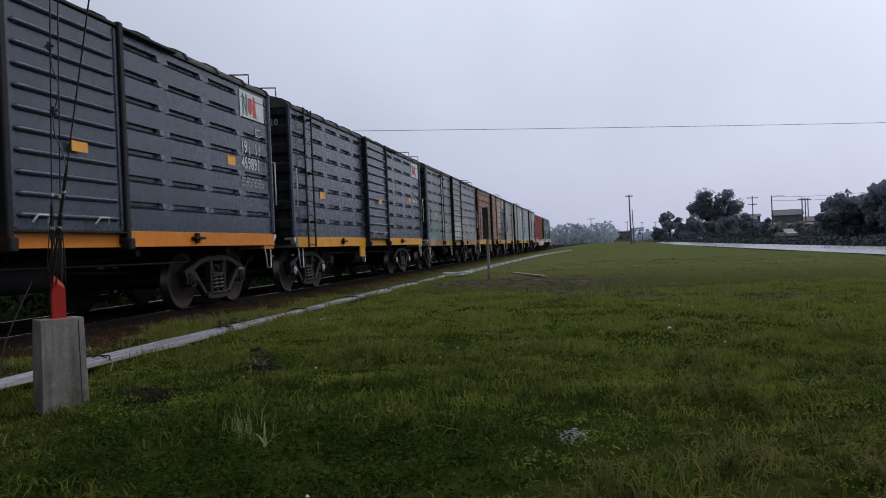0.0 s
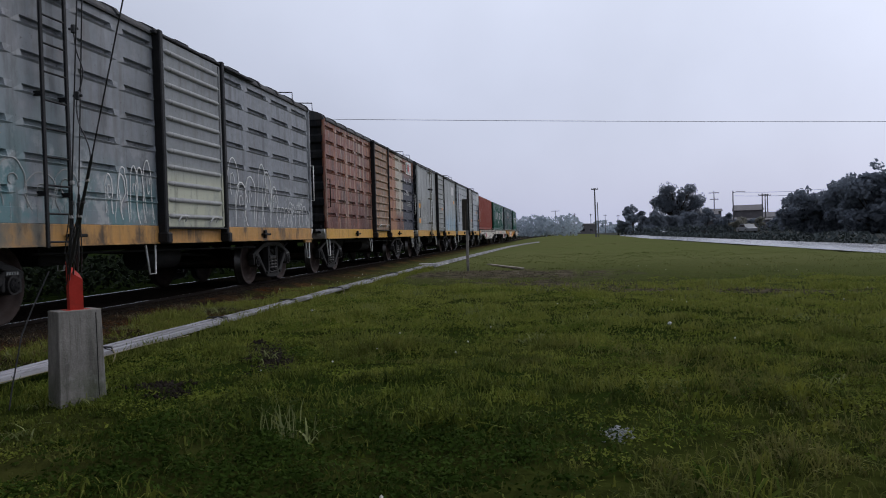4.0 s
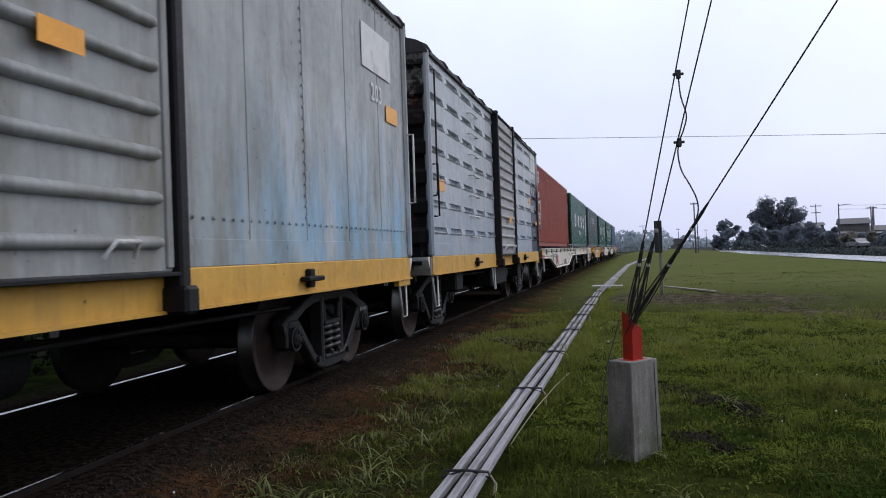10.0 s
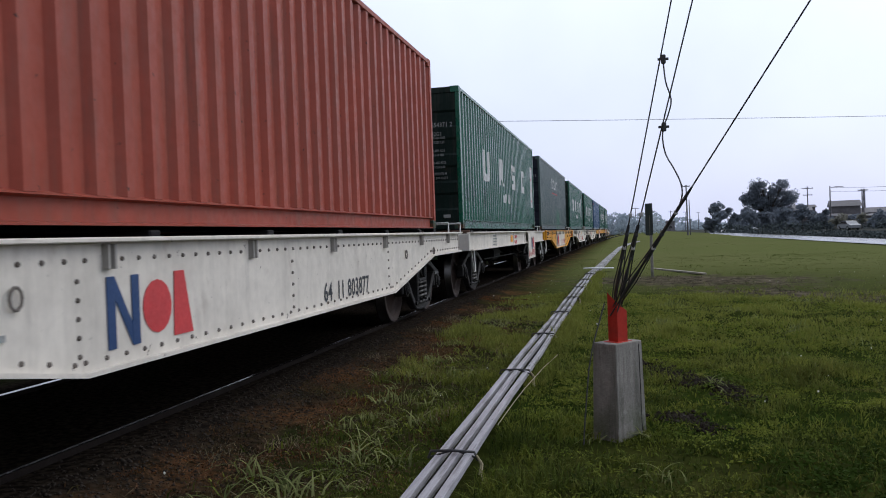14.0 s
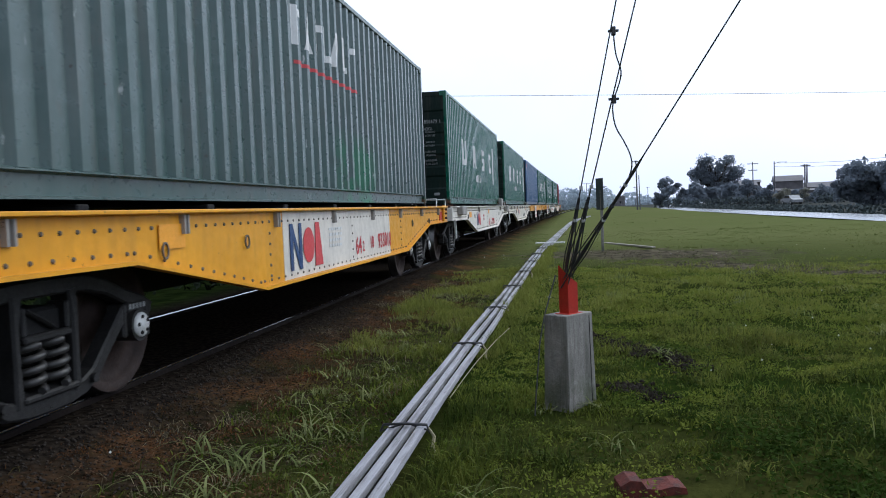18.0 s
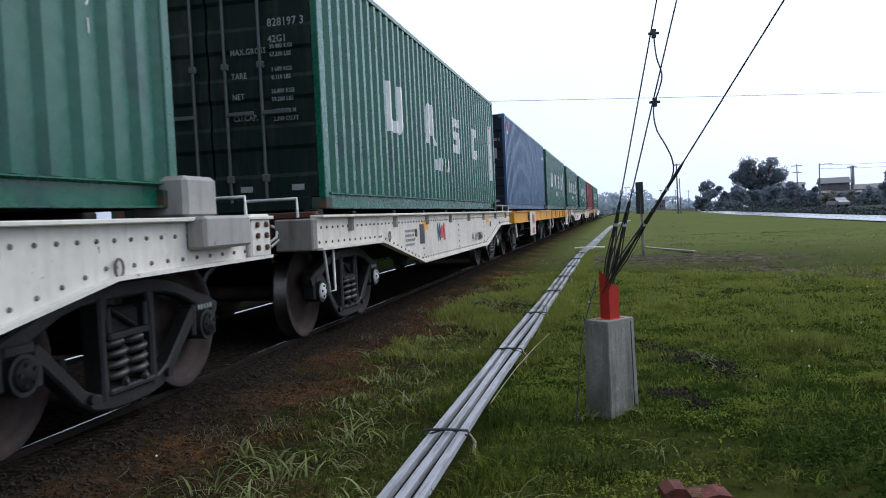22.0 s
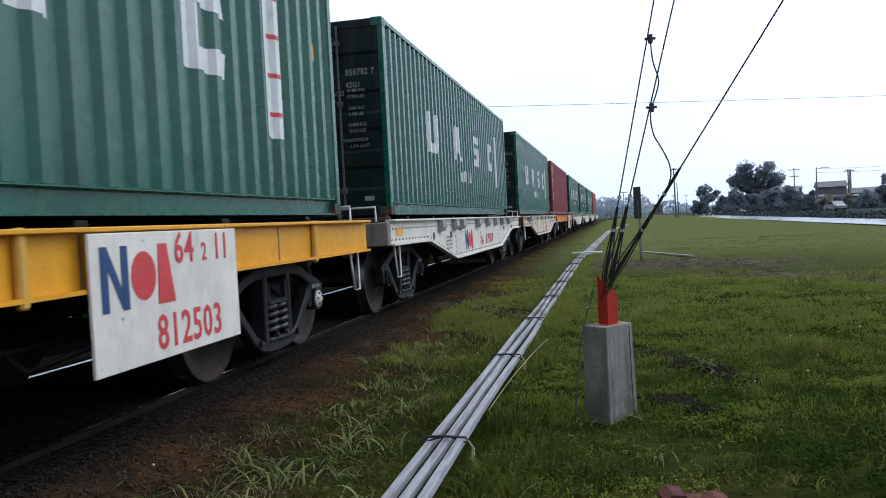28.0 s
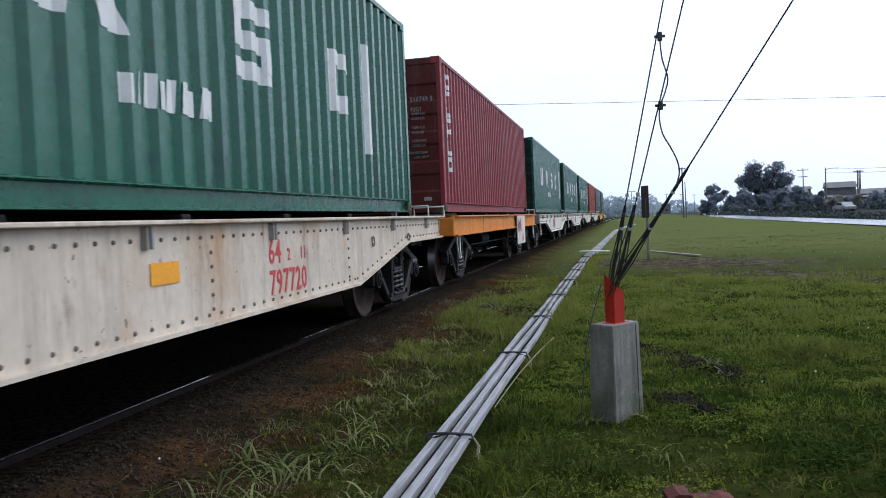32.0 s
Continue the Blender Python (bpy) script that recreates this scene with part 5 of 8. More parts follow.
            grab(wagon, x, -h + 2.9, -h + 3.5, z, z)
    if numbers:
        ec = emblem_colours or ("logo_green", "letter_red")
        part("emblem_panel", Geo().box(x + 0.002, x + 0.006, 5.00, 6.03, 3.26, 3.74), "letter", wagon, "white emblem panel")
        emblem(wagon, x + 0.007, 5.10, 3.31, 0.38, *ec)
        for (text, size, dy, z) in numbers:
            words_on(wagon, text, size, letters, 0.8, "white stencilled numbers", lambda q: on_side(x + 0.004, h - dy + q, z))
        if print_z:
            small_print(wagon, x + 0.002, 4.95, print_z + 0.05, 0.95, 0.2, 3, "letter_dim")
        part("outline_mark", Geo().tube([(x + 0.003, 5.62, 2.98), (x + 0.003, 5.62, 3.1), (x + 0.003, 5.82, 3.1), (x + 0.003, 5.92, 3.04), (x + 0.003, 5.82, 2.98), (x + 0.003, 5.62, 2.98)], 0.012, 4), letters, wagon)
        if ladder != "none":
            tag(wagon, x + 0.002, 4.42, 2.36, 0.3, 0.15)
    if side_tag:
        tag(wagon, x + 0.002, -h + tag_y, 2.02)
    if door_tag:
        tag(wagon, x + 0.132, -0.85 + 0.95, door_tag, 0.3, 0.12)
    return wagon


# ---- flat wagons ----
DECK = 1.19


def belly(Lw, fish):
    """The outline of a side sill, y and z, from one end to the other."""
    h = Lw / 2
    if fish:
        return [(-h, DECK), (-h, 0.885), (-h + 1.95, 0.875), (-h + 3.95, 0.515), (h - 3.95, 0.515), (h - 1.95, 0.875), (h, 0.885), (h, DECK)]
    return [(-h, DECK), (-h, 0.87), (h, 0.87), (h, DECK)]


def flat_wagon(u, Lw, colour, label, fish=True, end_colour=None, board=None, numbers=(), emblem_y=None, pockets=8, letter="letter_red", cap="under", emblem_h=0.36, emblem_z=0.66, tag_at=None, print_at=(-1.6, 0.72), pocket_at=None, plates=(), ahead=0.0):
    MARKS = -0.28        # markings sit a little ahead of the middle
    wagon = thing("flat_wagon", label, "flat wagon", "wagons of the goods train")
    h, x = Lw / 2, 1.42
    prof = belly(Lw, fish)
    part("deck", Geo().box(-x + 0.02, x - 0.02, -h + 0.02, h - 0.02, DECK - 0.10, DECK - 0.012), "under", wagon, "dark steel deck")
    for s in (1, -1):
        turn = pose(0, 0, 0, 0, 0, 0 if s > 0 else 180)
        g = Geo().prism(prof, "x", x - 0.03, x)
        low = prof[1:-1]
        part("side_sill", g, colour, wagon, "", turn)
        part("bottom_flange", Geo().prism([(a, b + 0.001) for a, b in low] + [(a, b + 0.024) for a, b in reversed(low)], "x", x - 0.001, x + 0.05), colour, wagon, "", turn)
        part("top_flange", Geo().box(x - 0.06, x + 0.07, -h, h, DECK - 0.012, DECK + 0.014, 0.005), colour, wagon, "", turn)
        lines = [((-h + 0.1, DECK - 0.10), (h - 0.1, DECK - 0.10), int(Lw / 0.15))]
        for a, b in zip(low, low[1:]):
            n = max(2, int(math.hypot(b[0] - a[0], b[1] - a[1]) / 0.16))
            lines.append(((a[0] + 0.04, a[1] + 0.07), (b[0] - 0.04, b[1] + 0.07), n))
        if fish:
            for yy in (-2.7, -0.1, 2.6):
                lines.append(((yy, 0.62), (yy, DECK - 0.2), 5))
        if fish:
            part("rivets", rivet_rows(lines, x), "rivet", wagon, "rows of dark rivets", turn)["kind"] = "stuff"
        else:
            for yy in (-h * 0.55, -h * 0.12, h * 0.22, h * 0.62):
                part("weld_seam", Geo().box(x - 0.002, x + 0.005, yy - 0.006, yy + 0.006, 0.90, DECK - 0.02), "rivet", wagon, "", turn)
        for yy in () if not fish else pocket_at or [-h + 0.9 + i * (Lw - 1.8) / max(1, pockets - 1) for i in range(pockets)]:
            part("stake_pocket", Geo().prism([(x, DECK - 0.02), (x + 0.085, DECK - 0.02), (x + 0.095, DECK - 0.13), (x + 0.05, DECK - 0.19), (x, DECK - 0.17)], "y", yy - 0.13, yy + 0.13) if pockets > 8 else Geo().box(x, x + 0.04, yy - 0.035, yy - 0.018, DECK - 0.15, DECK - 0.02).box(x, x + 0.04, yy + 0.018, yy + 0.035, DECK - 0.15, DECK - 0.02).box(x, x + 0.015, yy - 0.03, yy + 0.03, DECK - 0.15, DECK - 0.02), "pocket", wagon, "", turn)
        for yy in (-h * 0.66, -h * 0.47, h * 0.5, h * 0.72) if fish else ():
            ring = [(x + 0.02, yy + 0.038 * math.cos(a), DECK - 0.25 + 0.052 * math.sin(a)) for a in (2 * math.pi * k / 10 for k in range(11))]
            part("lashing_ring", Geo().tube(ring, 0.008, 5), "rivet", wagon, "", turn)
        for yy in ((-h + 0.35) * s,) if fish else (-h + 0.35, h - 0.35):
            stirrup(wagon, s * (x - 0.03), yy, 0.885, "bar", 0.25, 0.40)
    for e in (1, -1):
        ends = end_colour or ("grimy" if fish and colour != "yellow" else colour)
        if fish:
            for s in (1, -1):
                part("end_block", Geo().box(*sorted((s * x, s * (x - 0.36))), e * h - 0.11, e * h + 0.03, 0.885, DECK - 0.014, 0.014), ends, wagon)
            part("end_beam", Geo().box(-x + 0.36, x - 0.36, e * (h - 0.16) - 0.05, e * (h - 0.16) + 0.05, 0.87, DECK - 0.014, 0.012), "under", wagon, "recessed sooty end beam")
        else:
            part("end_sill", Geo().box(-x, x, e * h - 0.09, e * h + 0.03, 0.87, DECK - 0.014, 0.012), ends, wagon)
        coupler(wagon, e * (h + 0.02), e)
        hand = Geo().tube([(0.75, e * (h + 0.02), DECK), (0.75, e * (h + 0.02), DECK + 0.17), (1.25, e * (h + 0.02), DECK + 0.17), (1.25, e * (h + 0.02), DECK)], 0.016, 5)
        part("hand_rail", hand, "bar", wagon)
    for e in plates:
        a, b = sorted((e * (h - 0.03), e * (h - 0.36)))
        pl = part("bolted_plate", Geo().box(x, x + 0.05, a, b, 0.90, DECK + 0.03, 0.015), colour, wagon)
        for yy in (a + 0.09, b - 0.09):
            for z in (0.97, 1.06, 1.14):
                part("bolt", Geo().cyl((x + 0.05, yy, z), (x + 0.07, yy, z), 0.022, 6), "rust_steel", pl)
    part("cross_beam", Geo().box(-x + 0.02, x - 0.02, -h + 0.05, -h + 0.12, DECK - 0.01, DECK + 0.05, 0.01), "rust_steel", wagon, "rusty end beam")
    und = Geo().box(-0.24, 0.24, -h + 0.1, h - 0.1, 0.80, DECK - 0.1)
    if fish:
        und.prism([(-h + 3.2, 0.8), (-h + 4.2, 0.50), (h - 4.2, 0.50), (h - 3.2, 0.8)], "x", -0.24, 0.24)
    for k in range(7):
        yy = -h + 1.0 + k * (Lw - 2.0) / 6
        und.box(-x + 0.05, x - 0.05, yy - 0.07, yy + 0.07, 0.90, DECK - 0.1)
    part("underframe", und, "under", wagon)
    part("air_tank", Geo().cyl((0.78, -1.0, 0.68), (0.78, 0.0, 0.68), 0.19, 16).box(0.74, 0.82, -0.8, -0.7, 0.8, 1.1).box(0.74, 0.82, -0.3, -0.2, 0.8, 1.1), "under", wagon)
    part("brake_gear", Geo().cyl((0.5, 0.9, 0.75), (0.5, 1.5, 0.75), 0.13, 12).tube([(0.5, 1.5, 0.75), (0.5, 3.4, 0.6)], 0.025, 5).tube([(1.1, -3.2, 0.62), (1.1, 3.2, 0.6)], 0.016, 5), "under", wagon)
    bc = h - (1.4 if fish else 1.75)
    for yy in (-bc - ahead, bc):
        add_bogie(wagon, u, yy, cap)
    xx = x + 0.004
    if board:
        by, text = board[0] + MARKS, board[1]
        ey, ez = board[2:] or (0.08, 0.76)
        b = part("number_board", Geo().box(x + 0.055, x + 0.075, by, by + 1.58, 0.44, DECK - 0.02, 0.004), "white", wagon, "white number board hung on the sill")
        for e in (0.12, 1.45):
            part("board_strut", Geo().tube([(x + 0.05, by + e, 0.62), (x - 0.25, by + e - 0.2, 0.5), (0.7, by + e - 0.3, 0.9)], 0.02, 5), "under", b)
        emblem(wagon, x + 0.077, by + ey, ez, 0.34, wide=1.3)
        for k, (t, size, dy, z) in enumerate(text):
            words_on(wagon, t, size, "letter_red", 0.85, "red stencilled numbers", lambda q: on_side(x + 0.078, by + dy + q, z))
    for (t, size, dy, z) in numbers:
        words_on(wagon, t, size, letter, 0.85, "stencilled wagon numbers", lambda q: on_side(xx, dy + MARKS + q, z))
    if emblem_y is not None:
        emblem(wagon, xx, emblem_y + MARKS, emblem_z, emblem_h, wide=1.4)
    if tag_at:
        tag(wagon, xx, tag_at[0] + MARKS, *tag_at[1:])
    if print_at:
        small_print(wagon, xx, print_at[0] + MARKS, print_at[1], 0.5, 0.24, 4, "letter_dim" if colour in ("white", "cream", "cream_rust") else "letter")
    return wagon


def repaint(wagon, y0, y1, prof, material, label):
    """A stretch of sill in another colour, a thin plate over it."""
    g = Geo()
    pts = [p for p in prof[1:-1] if y0 < p[0] < y1]

    def low(y):
        for a, b in zip(prof[1:-1], prof[2:-1]):
            if a[0] <= y <= b[0]:
                return a[1] + (b[1] - a[1]) * (y - a[0]) / (b[0] - a[0])
        return prof[1][1]
    outline = [(y0, DECK - 0.015), (y0, low(y0) + 0.03)] + [(p[0], p[1] + 0.03) for p in pts] + [(y1, low(y1) + 0.03), (y1, DECK - 0.015)]
    part("sill_plate", g.prism(outline, "x", 1.42, 1.4235), material, wagon, label)


# ---- containers ----
CL, CW, CH = 11.85, 1.219, 2.591
DEPTH, PITCH = 0.045, 0.278
FOLDS = (0.0, 0.30, 0.46, 0.84)       # where a fold's rib, slope, trough and slope begin


def corrugated(y0, y1, z0, z1, x):
    n = round((y1 - y0) / PITCH)
    p = (y1 - y0) / n
    prof = []
    for i in range(n):
        prof += [(x - DEPTH * k, y0 + (i + f) * p) for f, k in zip(FOLDS, (0, 0, 1, 1))]
    prof.append((x, y1))
    v = [(a, b, z) for z in (z0, z1) for a, b in prof]
    m = len(prof)
    f = [(i, i + 1, m + i + 1, m + i) for i in range(m - 1)]
    back = [(x - DEPTH - 0.02, b, z) for z in (z0, z1) for b in (y0, y1)]
    g = Geo().add(v, f)
    return g.add(back, [(0, 2, 3, 1)])




def wall_x(y):
    """Depth of the corrugated side at y along the container."""
    y0, y1 = -CL / 2 + 0.10, CL / 2 - 0.10
    p = (y1 - y0) / round((y1 - y0) / PITCH)
    f = ((y - y0) / p) % 1.0
    a, b, c = FOLDS[1:]
    k = 0.0 if f < a else (f - a) / (b - a) if f < b else 1.0 if f < c else (1 - f) / (1 - c)
    return CW - 0.012 - DEPTH * k


def cut(poly, y, keep_low):
    out = []
    for a, b in zip(poly, poly[1:] + poly[:1]):
        ina, inb = (a[0] <= y) == keep_low or a[0] == y, (b[0] <= y) == keep_low or b[0] == y
        if ina:
            out.append(a)
        if ina != inb:
            t = (y - a[0]) / (b[0] - a[0])
            out.append((y, a[1] + (b[1] - a[1]) * t))
    return out


def painted(polys, lift=0.003):
    """Convex outlines (y, z) as a paint film on the corrugated side."""
    g = Geo()
    y0, y1 = -CL / 2 + 0.10, CL / 2 - 0.10
    n = round((y1 - y0) / PITCH)
    marks = [y0 + (i + f) * (y1 - y0) / n for i in range(n) for f in FOLDS] + [y1]
    for order, poly in enumerate(polys):
        seen, verts, faces = {}, [], []
        a, b = min(p[0] for p in poly), max(p[0] for p in poly)
        for m0, m1 in zip(marks, marks[1:]):
            if m1 < a or m0 > b:
                continue
            q = cut(cut(list(poly), m0, False), m1, True)
            if len(q) > 2:
                lo, hi = m0 + 1e-4, m1 - 1e-4
                xa, xb = wall_x(lo), wall_x(hi)
                face = []
                for p in q:
                    key = (round(p[0] * 2000), round(p[1] * 2000))
                    if key not in seen:
                        seen[key] = len(verts)
                        verts.append((xa + (xb - xa) * (p[0] - lo) / (hi - lo) + lift + 0.0012 * order, p[0], p[1]))
                    if seen[key] not in face:
                        face.append(seen[key])
                if len(face) > 2:
                    faces.append(tuple(face))
        g.add(verts, faces)
    return g


def rect(y0, y1, z0, z1):
    return [(y0, z0), (y1, z0), (y1, z1), (y0, z1)]


def container(wall, end, rails, label, marks="none", code=(), doors=True, fine=True, strip=5.2, site=True):
    box = thing("shipping_container", label, "container", "containers on the train")
    h = CL / 2
    for s in (1, -1):
        turn = pose(0, 0, 0, 0, 0, 0 if s > 0 else 180)
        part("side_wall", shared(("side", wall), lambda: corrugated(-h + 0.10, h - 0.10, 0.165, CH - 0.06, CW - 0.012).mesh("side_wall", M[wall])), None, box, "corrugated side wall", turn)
        part("bottom_rail", shared(("brail", rails), lambda: Geo().prism([(CW - 0.12, 0.0), (CW - 0.012, 0.0), (CW - 0.012, 0.014), (CW - 0.056, 0.022), (CW - 0.056, 0.140), (CW - 0.003, 0.152), (CW - 0.003, 0.160), (CW - 0.06, 0.176), (CW - 0.12, 0.17)], "y", -h + 0.17, h - 0.17).mesh("bottom_rail", M[rails])), None, box, "", turn)
        part("top_rail", shared(("trail", rails), lambda: Geo().box(CW - 0.065, CW - 0.002, -h + 0.17, h - 0.17, CH - 0.075, CH - 0.01, 0.006).mesh("top_rail", M[rails])), None, box, "", turn)
    for sx in (1, -1):
        for sy in (1, -1):
            part("corner_post", shared(("post", rails), lambda: Geo().box(-0.075, 0.0, -0.10, 0.0, 0.11, CH - 0.11, 0.008).mesh("corner_post", M[rails])), None, box, "", pose(sx * (CW - 0.001) + (0 if sx > 0 else 0.073), sy * (h - 0.003) + (0 if sy > 0 else 0.097), 0))
            for z in (0.0, CH - 0.118):
                g = lambda: Geo().box(-0.162, 0.0, -0.178, 0.0, 0.0, 0.118, 0.008).box(-0.11, 0.002, -0.12, -0.06, 0.03, 0.09, 0.01).mesh("corner_casting", M["rust_paint" if z < 1 else rails])
                part("corner_casting", shared(("cast", rails, z < 1), g), None, box, "", pose(sx * CW + (0 if sx > 0 else 0.162), sy * h + (0 if sy > 0 else 0.178), z))
    part("roof", shared(("croof", wall), lambda: Geo().box(-CW + 0.03, CW - 0.03, -h + 0.1, h - 0.1, CH - 0.05, CH - 0.018).mesh("roof", M[wall])), None, box)
    part("floor", shared("cfloor", lambda: Geo().box(-CW + 0.06, CW - 0.06, -h + 0.1, h - 0.1, 0.03, 0.15).mesh("floor", M["under"])), None, box)
    # far end: plain ribbed wall; near end: doors with locking bars
    for e in (1, -1):
        if e > 0 or not doors:
            prof = []
            n = 9
            for i in range(n):
                a = -CW + 0.08 + i * (2 * CW - 0.16) / n
                w = (2 * CW - 0.16) / n
                prof += [(a, e * (h - 0.02)), (a + 0.3 * w, e * (h - 0.02)), (a + 0.45 * w, e * (h - 0.06)), (a + 0.85 * w, e * (h - 0.06))]
            prof += [(CW - 0.08, e * (h - 0.02)), (CW - 0.08, e * (h - 0.09)), (-CW + 0.08, e * (h - 0.09))]
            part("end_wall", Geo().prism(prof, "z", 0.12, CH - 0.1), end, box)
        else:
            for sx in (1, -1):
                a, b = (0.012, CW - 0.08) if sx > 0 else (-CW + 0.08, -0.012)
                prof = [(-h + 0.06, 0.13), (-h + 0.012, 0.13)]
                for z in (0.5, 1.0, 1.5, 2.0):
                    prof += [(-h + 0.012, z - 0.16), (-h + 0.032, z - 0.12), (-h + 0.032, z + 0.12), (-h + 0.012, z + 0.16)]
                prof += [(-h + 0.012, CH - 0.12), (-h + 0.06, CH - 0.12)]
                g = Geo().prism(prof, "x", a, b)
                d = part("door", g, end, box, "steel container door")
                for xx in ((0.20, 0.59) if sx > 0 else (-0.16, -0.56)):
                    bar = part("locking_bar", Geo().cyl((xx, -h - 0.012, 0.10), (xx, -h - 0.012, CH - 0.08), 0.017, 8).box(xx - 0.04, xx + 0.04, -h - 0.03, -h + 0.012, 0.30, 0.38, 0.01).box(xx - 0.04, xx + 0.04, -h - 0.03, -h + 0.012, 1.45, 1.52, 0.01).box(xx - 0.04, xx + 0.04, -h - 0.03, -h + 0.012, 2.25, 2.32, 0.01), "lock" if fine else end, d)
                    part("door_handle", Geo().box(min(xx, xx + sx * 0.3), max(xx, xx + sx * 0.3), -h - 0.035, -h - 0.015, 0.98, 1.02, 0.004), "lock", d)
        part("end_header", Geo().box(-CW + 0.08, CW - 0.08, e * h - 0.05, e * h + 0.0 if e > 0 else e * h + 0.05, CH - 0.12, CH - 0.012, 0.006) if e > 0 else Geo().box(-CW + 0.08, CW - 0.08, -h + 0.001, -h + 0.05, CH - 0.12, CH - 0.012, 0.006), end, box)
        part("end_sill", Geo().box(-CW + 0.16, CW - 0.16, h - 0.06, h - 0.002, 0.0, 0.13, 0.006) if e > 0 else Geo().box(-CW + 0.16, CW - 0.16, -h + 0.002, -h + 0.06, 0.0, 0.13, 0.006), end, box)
    x = CW - 0.009
    if marks == "white_blocks":
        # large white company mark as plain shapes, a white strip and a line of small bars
        t, z = 0.64, 1.04
        for k, y in enumerate((-3.50, -1.36, 0.83, 2.86)):
            if k == 0:
                ps = [rect(y, y + 0.23, z + 0.1, z + t), rect(y + 0.55, y + 0.80, z + 0.1, z + t), [(y, z + 0.1), (y + 0.10, z - 0.02), (y + 0.70, z - 0.02), (y + 0.80, z + 0.1), (y + 0.80, z + 0.14), (y, z + 0.14)]]
            elif k == 1:
                ps = [[(y, z), (y + 0.25, z), (y + 0.42, z + t), (y + 0.24, z + t)], [(y + 0.55, z), (y + 0.82, z), (y + 0.58, z + t), (y + 0.40, z + t)], rect(y + 0.24, y + 0.58, z + 0.14, z + 0.26)]
            elif k == 2:
                ps = [rect(y, y + 0.72, z + q * t, z + q * t + 0.15) for q in (0.0, 0.38, 0.76)] + [rect(y, y + 0.20, z + 0.4 * t, z + 0.8 * t), rect(y + 0.52, y + 0.72, z + 0.1, z + 0.45 * t)]
            else:
                ps = [rect(y, y + 0.22, z + 0.06, z + t - 0.06), [(y, z + 0.08), (y + 0.08, z), (y + 0.66, z), (y + 0.70, z + 0.2), (y + 0.5, z + 0.2), (y + 0.2, z + 0.16)], [(y, z + t - 0.08), (y + 0.2, z + t - 0.16), (y + 0.70, z + t - 0.18), (y + 0.66, z + t), (y + 0.08, z + t)]]
            part("company_mark", painted(ps), "letter", box, "large white painted shape")
        narrow = strip == 4.02
        part("white_strip", painted([rect(strip, strip + (0.22 if narrow else 0.36), 0.67, 1.95)]), "letter", box, "white vertical strip")
        for i in range(0 if narrow else 4):
            part("red_mark", painted([rect(strip + 0.06, strip + 0.31, 0.86 + i * 0.34, 0.90 + i * 0.34)], 0.005), "letter_red", box)
        if code:
            # the code again, digit under digit, down the rear end
            for i, c in enumerate(code[0][0].replace(" ", "")):
                part("lettering", lettering(c, 0.125, "letter", 0.8), None, box, "white container number", on_side(wall_x(5.16) + 0.004, 5.125, 1.92 - i * 0.155))
            part("label_patch", painted([rect(5.40, 5.50, 1.55, 1.72)]), "tag", box, "small orange label")
        bars = []
        for i in range(9):
            y = -0.62 + i * 0.125
            bars.append([(y, 0.64), (y + 0.085, 0.64), (y + 0.10, 0.86), (y + 0.025, 0.86)] if i % 3 else rect(y, y + 0.095, 0.64, 0.82))
        part("small_print", painted(bars), "letter", box)["kind"] = "stuff"
    elif marks == "vertical":
        for i in range(6):
            z, y = 2.12 - i * 0.285, -h + 0.42
            arms = ((0.0, 0.18), (0.18,), (0.0, 0.09), (0.09,), (0.0,), (0.0, 0.18))[i]
            part("company_mark", painted([rect(y, y + 0.13, z, z + 0.25)] + [rect(y + 0.13, y + 0.40, z + a, z + a + 0.075) for a in arms] + ([rect(y + 0.28, y + 0.40, z + 0.075, z + 0.18)] if i in (0, 3, 5) else [])), "letter", box, "white painted shape")
    elif marks == "script":
        for k in range(7):
            y, z, t = -1.2 + k * 0.35, 1.66, 0.42
            if k % 3 == 1:
                ps = [[(y, z), (y + 0.09, z), (y + 0.19, z + t), (y + 0.09, z + t)], [(y + 0.19, z), (y + 0.28, z), (y + 0.19, z + t), (y + 0.10, z + t)]]
            else:
                ps = [rect(y + 0.02, y + 0.11, z, z + t), rect(y + 0.11, y + 0.26, z + (0.0 if k % 2 else t - 0.12), z + (0.08 if k % 2 else t - 0.04))]
            part("company_mark", painted(ps), "letter", box, "white painted shape")
        part("red_line", painted([rect(-1.15, 1.2, 1.46, 1.50)]), "letter_red", box, "thin red painted line")
        for y, z in ((4.3, 0.42), (5.0, 0.36), (5.35, 1.35)):
            part("label_patch", painted([rect(y, y + 0.10, z, z + 0.12)]), "letter_dim", box, "small pale label")
    elif marks == "small":
        part("company_mark", painted([rect(-h + 0.45, -h + 0.75, 2.1, 2.28)]), "letter", box, "small white mark")
        part("company_mark", painted([rect(-h + 0.5, -h + 0.7, 2.18, 2.36)], 0.005), "letter_red", box, "small red mark")
        part("company_mark", painted([rect(h - 0.75, h - 0.35, 2.0, 2.1)]), "letter", box, "small white mark")
    ye = -h - 0.0
    for k, (t, size, dx, z) in enumerate(code):
        part("lettering", lettering(t, size, "letter_dim", 0.85), None, box, "white container numbers", on_end(dx, ye + 0.006, z))
